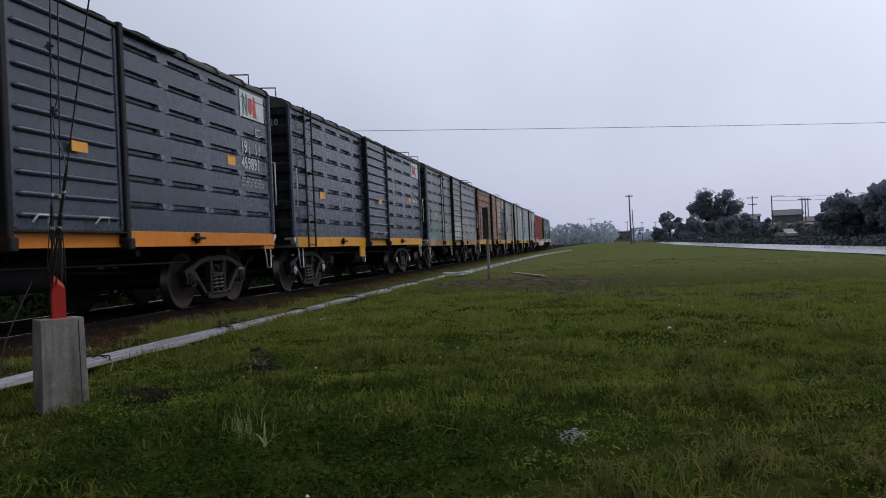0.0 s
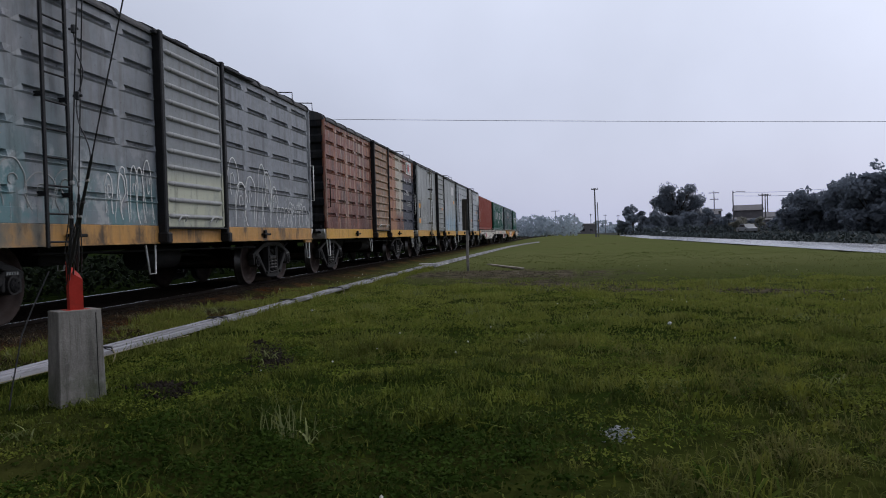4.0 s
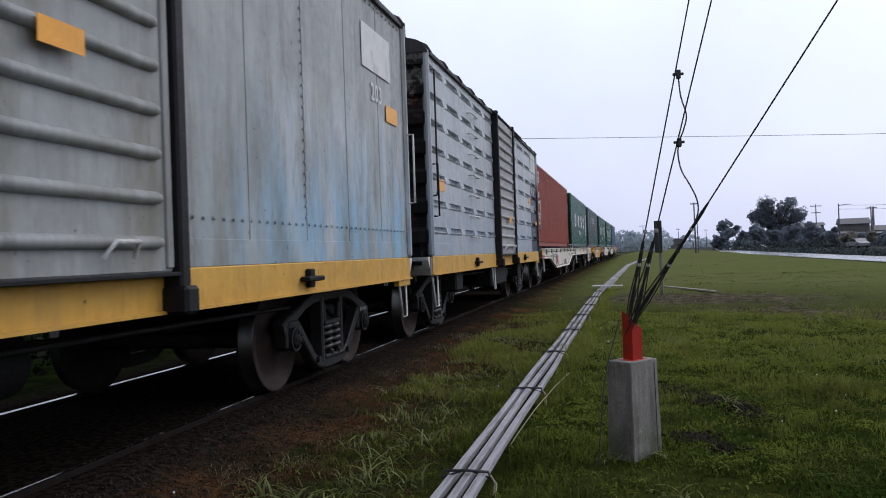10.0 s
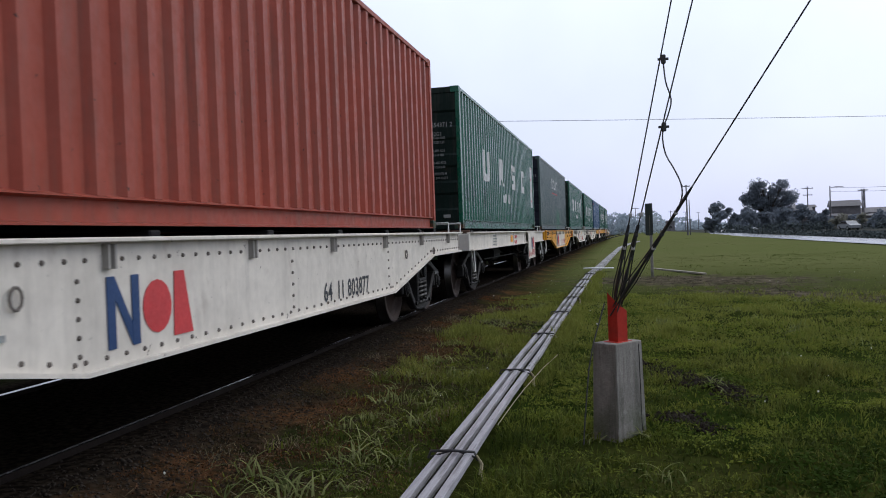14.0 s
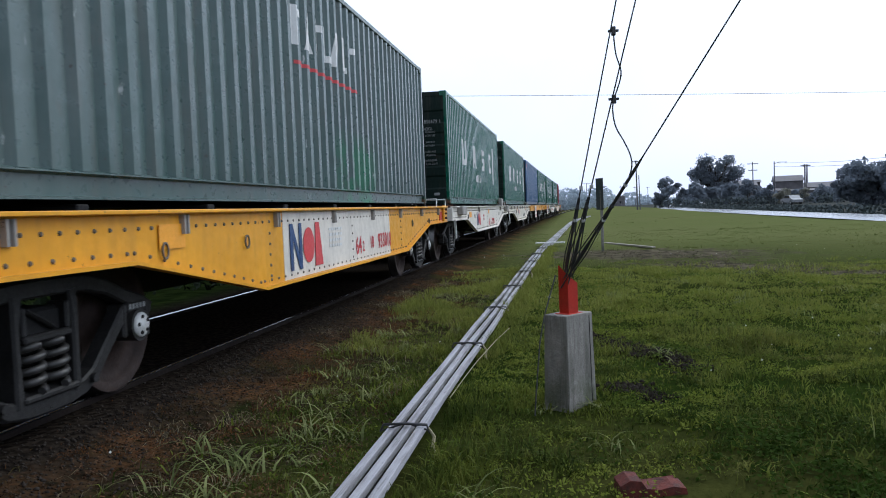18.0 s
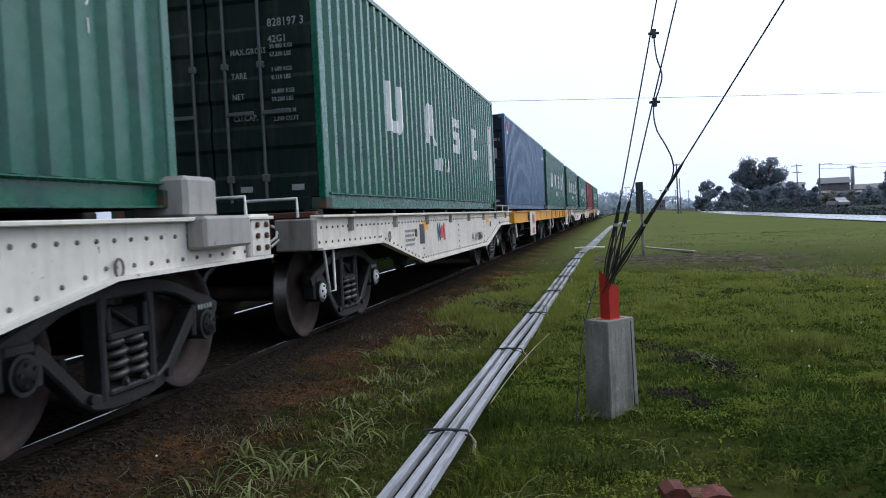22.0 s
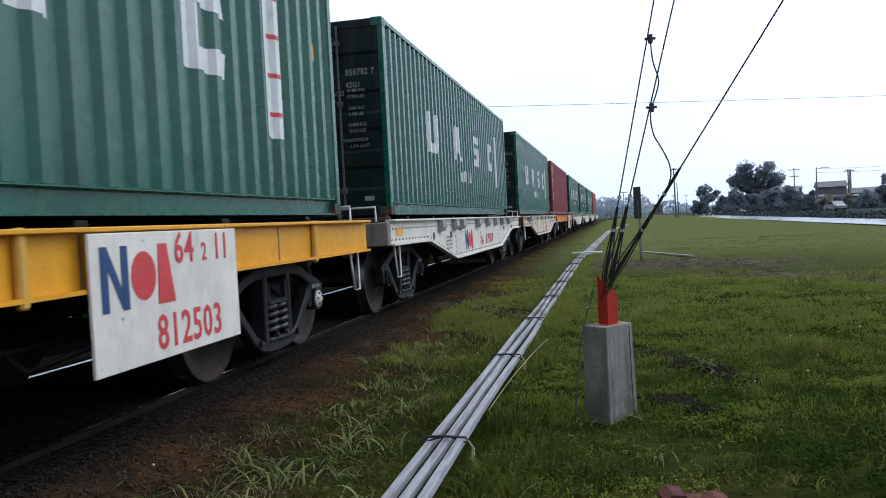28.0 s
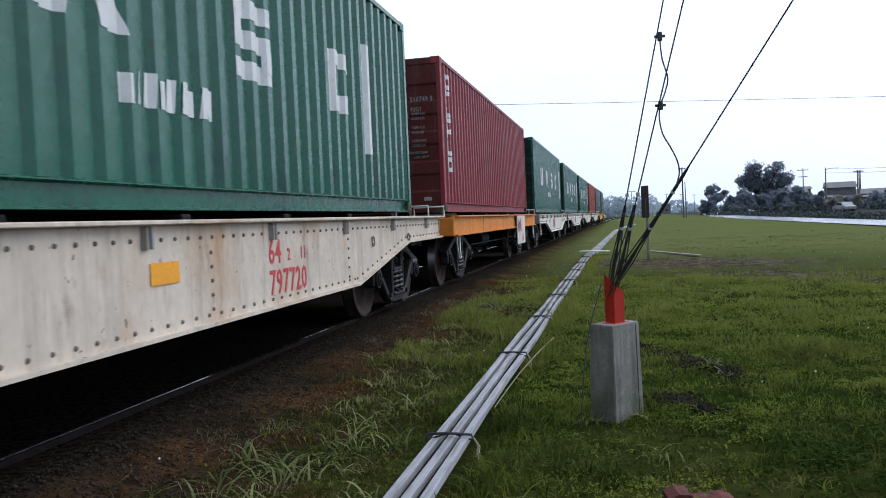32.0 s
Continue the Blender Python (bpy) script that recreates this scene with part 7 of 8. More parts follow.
def build_guys():
    g = thing("guy_wires", "dark stranded guy wires fanning up from the red anchor", "guy wire")

    def at(p, d, z):
        return Vector((p[0] + d[0] * (z - 0.8), p[1] + d[1] * (z - 0.8), z))
    lines = [((-0.01, 0.235, 0.8), (0.216, -0.250)), ((0.024, 0.10, 0.8), (0.261, -0.3)), ((0.007, 0.111, 0.8), (0.626, -0.58))]
    for k, (p, d) in enumerate(lines):
        part("wire", Geo().tube([at(p, d, z) for z in (0.74, 1.3, 2.2, 4.0, 9.0)], 0.0042, 6), "wire", g)
        # turnbuckles and clamps near the anchor
        tb = Geo().tube([at(p, d, 0.82), at(p, d, 0.90), at(p, d, 1.0), at(p, d, 1.06)], [0.006, 0.012, 0.012, 0.006], 6)
        part("turnbuckle", tb, "wire", g)
        top = (1.22, 1.26, 1.50)[k]
        part("wire_wrap", Geo().tube([at(p, d, 1.04), at(p, d, 1.10), at(p, d, top - 0.05), at(p, d, top)], [0.006, 0.0095, 0.0095, 0.005], 6), "wire", g, "wire end wrapped back along the guy")
        for z in (1.10, 1.16, 1.24, 1.36):
            q = at(p, d, z)
            part("wire_clamp", Geo().box(q.x - 0.010, q.x + 0.012, q.y - 0.010, q.y + 0.010, z - 0.012, z + 0.012, 0.003), "galv" if z in (1.16, 1.36) else "wire", g)
        for off in ((0.016, -0.012), (-0.02, 0.014), (0.015, -0.018))[k]:
            part("wire_tail", Geo().tube([at(p, d, 0.80) + Vector((off, 0.02, 0)), at(p, d, 0.95) + Vector((off * 1.8, 0, 0)), at(p, d, 1.14) + Vector((off * 0.8, 0, 0)), at(p, d, 1.3) + Vector((off * 0.3, 0, 0))], 0.0038, 5), "wire", g)
    for q in ((0.314, -0.226, 2.227), (0.308, -0.198, 1.849)):
        part("wire_clamp", Geo().box(q[0] - 0.012, q[0] + 0.014, q[1] - 0.012, q[1] + 0.012, q[2] - 0.025, q[2] + 0.025, 0.004).box(q[0] - 0.03, q[0] + 0.03, q[1] - 0.006, q[1] + 0.006, q[2] - 0.006, q[2] + 0.008, 0.002), "wire", g)
    part("wire_loop", Geo().tube(rounded([(0.314, -0.226, 2.22), (0.325, -0.22, 2.10), (0.352, -0.21, 2.0), (0.335, -0.20, 1.92), (0.308, -0.198, 1.85), (0.300, -0.2, 1.78), (0.315, -0.205, 1.69), (0.355, -0.215, 1.61), (0.388, -0.228, 1.53), (0.395, -0.235, 1.46), (0.375, -0.225, 1.39)]), 0.0042, 6), "wire", g)
    part("ground_wire", Geo().tube([(-0.06, 0.02, 0.83), (-0.13, -0.06, 0.60), (-0.16, -0.12, 0.45), (-0.19, -0.18, 0.15), (-0.20, -0.2, 0.02)], 0.0045, 5), "wire", g, "loose wire down to the grass")


build_guys()


# ---- the bundle of white strips on the ground ----
def bundle_x(y):
    pts = [(-9, -0.885), (17, -0.845), (21, -0.74), (35, -0.45), (51, -0.1), (64, 0.6), (78, 1.7)]
    for (a, xa), (b, xb) in zip(pts, pts[1:]):
        if a <= y <= b:
            t = (y - a) / (b - a)
            return xa + (xb - xa) * t
    return pts[-1][1]


def build_bundle():
    b = thing("strip_bundle", "three weathered white strips tied together along the ground", "strip bundle", m=pose(0, 0, -0.03))
    ys = [-8 + 1.0 * k for k in range(29)]
    for k, off in enumerate((-0.080, 0.0, 0.080)):
        g = Geo()
        prof = [(-0.018, 0.002), (0.018, 0.002), (0.0215, 0.008), (0.0215, 0.042), (0.018, 0.046), (-0.018, 0.046), (-0.0215, 0.042), (-0.0215, 0.008)]
        v = []
        for y in ys:
            w = 0.006 * math.sin(y * 1.3 + k * 2)
            for p in prof:
                v.append((bundle_x(y) + off + w + p[0], y, 0.07 + 0.008 * math.sin(y * 0.7 + k) + p[1]))
        n = len(prof)
        g.add(v, [(i * n + q, i * n + (q + 1) % n, (i + 1) * n + (q + 1) % n, (i + 1) * n + q) for i in range(len(ys) - 1) for q in range(n)])
        part("strip", g, "strip", b)
    # black fillers added to imitate the dark shade between the strips
    for k, off in enumerate((-0.040, 0.040)):
        part("cable", Geo().tube([(bundle_x(y) + off + 0.004 * math.sin(y * 1.3 + k), y, 0.078) for y in ys], 0.010, 6), "gap_black", b, "black filler standing in for shade between the strips")
    far = Geo()
    st = list(range(20, 79, 2))
    v = []
    for y in st:
        x = bundle_x(y)
        v += [(x - 0.13, y, 0.03), (x + 0.13, y, 0.03), (x + 0.11, y, 0.11), (x - 0.11, y, 0.11)]
    far.add(v, [(i * 4 + q, i * 4 + (q + 1) % 4, i * 4 + 4 + (q + 1) % 4, i * 4 + 4 + q) for i in range(len(st) - 1) for q in range(4)])
    part("strip", far, "strip", b, "far run of pale strips")
    for y in (-3.2, -0.72, 1.85, 4.3, 6.8, 9.4, 12.0, 14.6, 17.2):
        x = bundle_x(y)
        t = part("tie", Geo().tube([(x - 0.135, y - 0.01, 0.10), (x - 0.12, y, 0.138), (x, y + 0.004, 0.142), (x + 0.12, y, 0.138), (x + 0.135, y + 0.01, 0.09)], 0.008, 5).tube([(x - 0.13, y + 0.02, 0.10), (x, y + 0.024, 0.142), (x + 0.13, y + 0.02, 0.10)], 0.006, 5), "wire", b, "dark wire tie")
        part("tie_end", Geo().tube([(x + 0.13, y, 0.12), (x + 0.165, y - 0.02, 0.08), (x + 0.16, y - 0.05, 0.02), (x + 0.175, y - 0.08, 0.015)], 0.006, 5).tube([(x + 0.13, y, 0.12), (x + 0.15, y + 0.01, 0.07), (x + 0.145, y - 0.02, 0.02)], 0.005, 5), "rope", t)


build_bundle()
tagged(obj("marker_board", Geo().prism([(-1.15, 20.3), (-0.25, 20.1), (-0.22, 20.45), (-1.1, 20.62)], "z", 0.088, 0.115).mesh("marker_board", M["letter"])), "white painted board lying across the strips", "board")
thing("fallen_plank", "pale weathered plank lying in the grass", "plank", geo=Geo().prism([(0.95, 20.9), (2.15, 17.5), (2.25, 17.55), (1.07, 21.0)], "z", -0.01, 0.032), material="wood")


def build_sign():
    s = thing("trackside_sign", "dark narrow sign panel on a grey post beside the track", "sign", m=pose(0.80, 16.5, 0))
    part("post", Geo().box(-0.035, 0.035, -0.03, 0.03, -0.2, 1.62, 0.008), "concrete", s)
    part("panel", Geo().box(-0.20, 0.13, -0.035, -0.02, 1.10, 1.93, 0.006).box(-0.10, 0.10, -0.02, 0.0, 1.2, 1.8), "sign_dark", s, "dark sign panel", pose(0, 0, 0, 0, 0, -58))


build_sign()
line = Geo().tube([(-60 + k * 6, 16 + k * 2.2, 7.0 + 0.25 * ((k - 12) / 12) ** 2 * 4) for k in range(25)], 0.012, 5)
thing("overhead_cable", "single dark cable slung across the sky", "cable", geo=line, material="wire")
rope = Geo().tube([(-0.745, 0.05, 0.07), (-0.74, 0.7, 0.06), (-0.73, 1.3, 0.05), (-0.66, 2.2, 0.07), (-0.60, 3.0, 0.06)], 0.0035, 5)
thing("loose_cord", "pale straw-coloured cord lying beside the strips", "cord", geo=rope, material="rope")


def lump(name, label, category, x, y, r, material, seed, flat_z=0.5):
    rnd = random.Random(seed)
    bm = bmesh.new()
    bmesh.ops.create_icosphere(bm, subdivisions=3, radius=1)
    for v in bm.verts:
        k = 1 + 0.35 * noise.noise(v.co * 1.7 + Vector((seed, 0, 0))) + 0.15 * noise.noise(v.co * 4.1)
        v.co = Vector((v.co.x * r[0] * k, v.co.y * r[1] * k, v.co.z * r[2] * k))
    me = bpy.data.meshes.new(name)
    bm.to_mesh(me)
    bm.free()
    me.materials.append(M[material])
    return tagged(obj(name, me, None, pose(x, y, height(x, y) + r[2] * flat_z * 0.4, 0, 0, rnd.uniform(0, 90))), label, category)




def build_brick():
    """A broken hollow brick, one end higher, lying askew."""
    g = Geo()
    prof = [(-0.15, -0.03), (0.15, -0.03), (0.145, 0.035), (0.09, 0.052), (0.03, 0.046), (-0.03, 0.058), (-0.05, 0.095), (-0.10, 0.105), (-0.145, 0.085)]
    g.prism(prof, "y", -0.06, 0.05)
    for z in (-0.005, 0.03):
        g.box(-0.135, 0.13, 0.05, 0.075, z, z + 0.014, 0.003)
    ob = thing("broken_brick", "broken dark red brick half sunk in the grass", "brick", geo=g, material="brick_red", m=pose(0.36, -1.31, height(0.36, -1.31) - 0.012, 4, -5, 12))
    bv = ob.modifiers.new("worn_edges", "BEVEL")
    bv.width, bv.segments = 0.008, 2


build_brick()
lump("plastic_litter", "crumpled pale plastic litter in the grass", "litter", 2.80, -1.62, (0.055, 0.028, 0.022), "litter", 4)
for k, (x, y) in enumerate(((-1.4, 7.6), (0.3, 9.5), (4.2, 4.0), (4.9, 3.3), (-0.3, 6.2))):
    lump("paper_scrap", "scrap of white paper in the grass", "litter", x, y, (0.045, 0.025, 0.018), "litter", 20 + k)


def clods(seed, spots, n, size, spread):
    """Small rough lumps scattered round a chain of spots."""
    g = np.random.default_rng(seed)
    k = g.integers(0, len(spots), n)
    c = np.asarray(spots, float)[k] + g.normal(0, 1, (n, 2)) * np.asarray(spread)
    r = g.uniform(0.35, 1.0, n) ** 2 * size + size * 0.15
    z = np.array([height(a, b) for a, b in c]) + r * 0.2
    dirs = np.array([(1, 0, 0), (0, 1, 0), (-1, 0, 0), (0, -1, 0), (0, 0, 0.75), (0, 0, -0.6)])
    v = np.stack([c[:, 0], c[:, 1], z], 1)[:, None, :] + dirs[None] * (r[:, None] * g.uniform(0.6, 1.4, (n, 6)))[:, :, None] + g.normal(0, 0.15, (n, 6, 3)) * r[:, None, None]
    f = np.array([(0, 1, 4), (1, 2, 4), (2, 3, 4), (3, 0, 4), (1, 0, 5), (2, 1, 5), (3, 2, 5), (0, 3, 5)])
    return v.reshape(-1, 3), (np.arange(n)[:, None, None] * 6 + f[None]).reshape(-1, 3)


def chain(pts, step=0.08):
    out = []
    for (a, b), (c, d) in zip(pts, pts[1:]):
        n = max(1, int(math.hypot(c - a, d - b) / step))
        out += [(a + (c - a) * i / n, b + (d - b) * i / n) for i in range(n)]
    return out


MOUND = chain([(0.25, 2.7), (0.45, 2.3), (0.68, 1.85), (0.95, 1.2)])
HOLLOW = chain([(0.28, 0.60), (0.60, 0.30)])
tagged(obj("earth_mound", bulk("earth_mound", *clods(3, MOUND, 1100, 0.030, (0.08, 0.12)), "earth")), "low crescent of bare dark earth clods", "mound", kind="stuff")
tagged(obj("earth_mound", bulk("earth_mound", *clods(4, HOLLOW, 420, 0.024, (0.08, 0.08)), "earth")), "small patch of bare dark earth clods", "mound", kind="stuff")
tagged(obj("track_gravel", bulk("track_gravel", *clods(5, chain([(-2.72, -4.5), (-2.72, 14.0)], 0.2), 6000, 0.010, (0.15, 0.2)), "gravel")), "dark dirty gravel along the rail", "gravel", kind="stuff")
tagged(obj("track_gravel", bulk("track_gravel", *clods(6, chain([(-2.45, -2.2), (-2.55, 1.5), (-2.3, 5.0)], 0.2), 2600, 0.014, (0.20, 0.3)), "gravel")), "dark earth clods beside the rail", "gravel", kind="stuff")
tagged(obj("soil_crumbs", bulk("soil_crumbs", *clods(8, chain([(-2.05, -3.4), (-2.05, 9.0)], 0.15), 15000, 0.009, (0.28, 0.2)), "crumb")), "loose brown soil crumbs on the trodden strip", "soil", kind="stuff")
tagged(obj("path_debris", bulk("path_debris", *clods(9, chain([(0.6, 17.2), (1.7, 15.0), (3.1, 11.0), (5.4, 8.5), (7.6, 7.4)], 0.2), 3800, 0.018, (0.8, 0.6)), "debris")), "brown clods and dead stalks along a trodden path", "debris", kind="stuff")
tagged(obj("ash_patch", bulk("ash_patch", *clods(7, [(3.30, -0.55)], 160, 0.011, (0.045, 0.06)), "ash")), "small patch of pale ash flecks in the grass", "ash", kind="stuff")


# ---- road, trees, poles and houses ----
def build_road():
    g = Geo()
    st = [(14.8, -60, 1.7), (14.3, 20, 1.7), (14.3, 60, 1.7), (14.6, 105, 2.0), (16.0, 140, 2.4), (20, 185, 3.0), (34, 260, 5), (70, 420, 7)]
    v = []
    for x, y, w in st:
        v += [(x - 0.9, y, 0.02), (x - 0.2, y, 0.10), (x + w, y, 0.12), (x + w + 0.7, y, 0.02)]
    g.add(v, [(i * 4 + q, i * 4 + q + 1, i * 4 + 5 + q, i * 4 + 4 + q) for i in range(len(st) - 1) for q in range(3)])
    thing("road", "wet grey asphalt road beyond the meadow", "road", geo=g, material="asphalt", kind="structure")


build_road()


def leaf_cloud(rng_, centre, radii, n, size):
    """Corners of n small leaf clumps on an uneven crown."""
    u = rng_.normal(size=(n, 3))
    u /= np.linalg.norm(u, axis=1)[:, None]
    r = rng_.uniform(0.45, 1.0, n) ** 0.5
    c = np.asarray(centre) + u * r[:, None] * np.asarray(radii)
    a, b = rng_.normal(size=(n, 3)), rng_.normal(size=(n, 3))
    a /= np.linalg.norm(a, axis=1)[:, None]
    b -= a * (a * b).sum(1)[:, None]
    b /= np.linalg.norm(b, axis=1)[:, None]
    s = rng_.uniform(0.5, 1.2, n)[:, None] * size
    return np.stack([c - a * s, c - b * s * 0.6, c + a * s, c + b * s * 0.6], 1).reshape(-1, 3)


def tree(name, label, x, y, h, w, seed, leaf="leaf", trunk=0.3, clumps=9, leaves=240, size=0.42, base=0.3, group="trees by the road", lobes=()):
    rng_, rnd = np.random.default_rng(seed), random.Random(seed)
    t = thing(name, label, "tree" if name == "tree" else "shrub", group, m=pose(x, y, height(x, y) - 0.05))
    wood = Geo()
    fork = h * base
    wood.tube([(0, 0, 0), (0.1, 0.05, fork * 0.6), (0.0, 0.1, fork), (0.1, 0, h * 0.75)], [trunk, trunk * 0.75, trunk * 0.6, trunk * 0.15], 8)
    vs = []
    for k in range(clumps):
        a = rnd.uniform(0, 6.28)
        rr = w / 2 * rnd.uniform(0.15, 0.78)
        z = fork + (h - fork) * rnd.uniform(0.15, 0.86)
        rr *= 1.0 - 0.5 * max(0, (z - fork) / (h - fork) - 0.5)
        c = (rr * math.cos(a), rr * math.sin(a), z)
        if lobes:
            lx, lz, lr = lobes[k % len(lobes)]
            c = (lx + lr * rnd.uniform(0.3, 0.95) * math.cos(a), lr * rnd.uniform(-0.9, 0.9), lz + lr * rnd.uniform(0.3, 0.85) * math.sin(a))
            z = c[2]
        wood.tube([(0, 0, fork * rnd.uniform(0.7, 1.0)), (c[0] * 0.5, c[1] * 0.5, (fork + z) * 0.5 + 0.1), c], [trunk * 0.4, trunk * 0.22, trunk * 0.06], 5)
        q = w * (rnd.uniform(0.07, 0.13) if lobes else rnd.uniform(0.09, 0.22))
        vs.append(leaf_cloud(rng_, c, (q, q, q * rnd.uniform(0.5, 0.85)), int(leaves * 0.75), size * rnd.uniform(0.7, 1.1)))
        for _ in range(3):
            e = [c[i] + rnd.uniform(-1.1, 1.1) * q for i in range(3)]
            vs.append(leaf_cloud(rng_, e, (q * 0.45, q * 0.45, q * 0.35), leaves // 8, size * 0.7))
    part("trunk", wood, "bark", t)
    v = np.concatenate(vs)
    crown = bulk("crown", v, np.arange(len(v)).reshape(-1, 4), leaf)
    part("crown", crown, None, t)
    return t


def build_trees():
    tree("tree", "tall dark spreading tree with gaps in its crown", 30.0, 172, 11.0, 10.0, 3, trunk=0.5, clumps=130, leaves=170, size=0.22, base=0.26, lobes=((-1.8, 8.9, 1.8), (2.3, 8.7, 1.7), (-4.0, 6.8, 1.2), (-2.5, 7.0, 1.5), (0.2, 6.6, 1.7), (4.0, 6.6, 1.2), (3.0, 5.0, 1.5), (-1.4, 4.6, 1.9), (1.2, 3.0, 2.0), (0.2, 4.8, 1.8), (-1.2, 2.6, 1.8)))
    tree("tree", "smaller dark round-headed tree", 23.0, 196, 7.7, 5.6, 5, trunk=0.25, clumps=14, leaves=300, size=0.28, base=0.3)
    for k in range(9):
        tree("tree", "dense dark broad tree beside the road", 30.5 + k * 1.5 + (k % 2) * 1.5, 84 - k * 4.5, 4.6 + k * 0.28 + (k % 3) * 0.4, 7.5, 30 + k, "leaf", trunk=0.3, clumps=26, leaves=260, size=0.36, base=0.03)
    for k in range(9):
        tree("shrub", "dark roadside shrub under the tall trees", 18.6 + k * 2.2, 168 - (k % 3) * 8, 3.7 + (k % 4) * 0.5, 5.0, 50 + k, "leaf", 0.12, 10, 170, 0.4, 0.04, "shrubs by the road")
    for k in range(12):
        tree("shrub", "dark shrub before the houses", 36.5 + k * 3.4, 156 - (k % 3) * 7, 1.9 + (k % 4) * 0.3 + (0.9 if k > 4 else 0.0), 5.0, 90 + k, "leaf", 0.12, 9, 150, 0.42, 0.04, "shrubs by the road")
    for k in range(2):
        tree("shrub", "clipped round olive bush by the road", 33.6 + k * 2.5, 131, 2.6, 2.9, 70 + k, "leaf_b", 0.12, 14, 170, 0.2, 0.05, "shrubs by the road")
    # dark undergrowth on the far verge of the road
    rng_ = np.random.default_rng(28)
    vs = [leaf_cloud(rng_, (17.0 + k * 0.9, 146 - k * 0.55 + rng_.uniform(-2, 2), 0.55), (1.2, 1.4, 0.75 + rng_.uniform(-0.2, 0.5)), 90, 0.22) for k in range(60)]
    vs += [leaf_cloud(rng_, (18.2 + rng_.uniform(-0.5, 0.9), 26 + k * 1.1, 0.15), (0.9, 0.9, 0.42), 70, 0.14) for k in range(110)]
    v = np.concatenate(vs)
    tagged(obj("undergrowth", bulk("undergrowth", v, np.arange(len(v)).reshape(-1, 4), "verge")), "dark scrub along the far verge of the road", "scrub", kind="stuff")
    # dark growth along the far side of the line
    # made-up hedge added beyond the line to darken the gap under the wagons
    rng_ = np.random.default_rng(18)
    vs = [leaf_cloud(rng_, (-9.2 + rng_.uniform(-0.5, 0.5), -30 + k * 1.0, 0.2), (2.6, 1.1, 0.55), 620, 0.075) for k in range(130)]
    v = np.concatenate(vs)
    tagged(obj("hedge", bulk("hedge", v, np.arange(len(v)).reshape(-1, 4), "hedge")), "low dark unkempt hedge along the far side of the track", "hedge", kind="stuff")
    # distant woods closing the view, haze painted into their leaf colour
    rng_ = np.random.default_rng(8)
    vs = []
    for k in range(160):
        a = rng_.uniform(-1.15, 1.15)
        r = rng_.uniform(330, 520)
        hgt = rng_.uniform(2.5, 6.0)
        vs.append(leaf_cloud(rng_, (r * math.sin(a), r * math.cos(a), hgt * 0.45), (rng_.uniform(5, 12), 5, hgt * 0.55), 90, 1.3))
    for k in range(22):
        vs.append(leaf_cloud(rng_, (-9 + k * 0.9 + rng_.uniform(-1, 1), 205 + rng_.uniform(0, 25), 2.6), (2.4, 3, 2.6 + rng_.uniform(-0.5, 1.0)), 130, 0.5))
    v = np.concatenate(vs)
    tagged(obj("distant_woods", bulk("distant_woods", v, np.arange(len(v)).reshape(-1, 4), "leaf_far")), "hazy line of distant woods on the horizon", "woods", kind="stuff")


build_trees()


def utility_pole(x, y, h, arms, label, lean=0.0):
    p = thing("utility_pole", label, "utility pole", "poles along the road", m=pose(x, y, height(x, y), 0, lean, 0))
    part("pole", Geo().cyl((0, 0, -0.4), (0, 0, h), 0.15, 10, 0.09), "pole_wood", p)
    for z, w in arms:
        a = part("crossarm", Geo().box(-w / 2, w / 2, -0.06, 0.06, z - 0.07, z + 0.07, 0.01), "pole_wood", p)
        for q in (-0.45, -0.15, 0.15, 0.45):
            part("insulator", Geo().cyl((q * w, 0, z + 0.06), (q * w, 0, z + 0.22), 0.05, 8, 0.03), "galv", a)
    return p


def build_poles():
    utility_pole(10.2, 125.7, 7.9, [(7.7, 1.1)], "wooden pole with a short crossarm beside a shorter post", -0.5)
    thing("pole_brace", "shorter wooden post beside the pole", "pole", geo=Geo().cyl((10.62, 125.7, -0.1), (10.52, 125.7, 5.6), 0.09, 8, 0.06), material="pole_wood")
    utility_pole(37.4, 152.8, 7.8, [], "wooden street pole with a short lamp arm")
    part("lamp_arm", Geo().tube([(37.4, 152.8, 7.5), (38.3, 152.7, 7.72), (39.6, 152.5, 7.68)], 0.05, 5), "pole_wood", thing("street_lamp_arm", "short lamp arm at the top of a street pole", "lamp arm"))
    utility_pole(38.5, 176, 9.0, [(8.6, 2.2), (7.2, 1.8)], "wooden pole with two crossarms")
    for k in range(8):
        utility_pole(42 + k * 4.6, 150 + (k % 3) * 16, 7.0 + (k % 3) * 0.6, [(6.7 + (k % 3) * 0.6, 1.4)], "distant wooden power pole")
    utility_pole(4.6, 260, 8.2, [(8.0, 2.6)], "distant pole with a wide crossarm")
    for k in range(5):
        utility_pole(12 + k * 7, 300 + k * 20, 8.0, [(7.6, 1.4)], "distant wooden power pole")
    w = Geo()
    for z, y0 in ((7.6, 152.8), (6.9, 152.8)):
        w.tube([(37.4 + k * 5.0, y0 - k * 3.2, z - 0.5 * math.sin(math.pi * (k % 4) / 4)) for k in range(9)], 0.03, 4)
    thing("power_line", "thin power lines between the far poles", "power line", geo=w, material="wire")


build_poles()


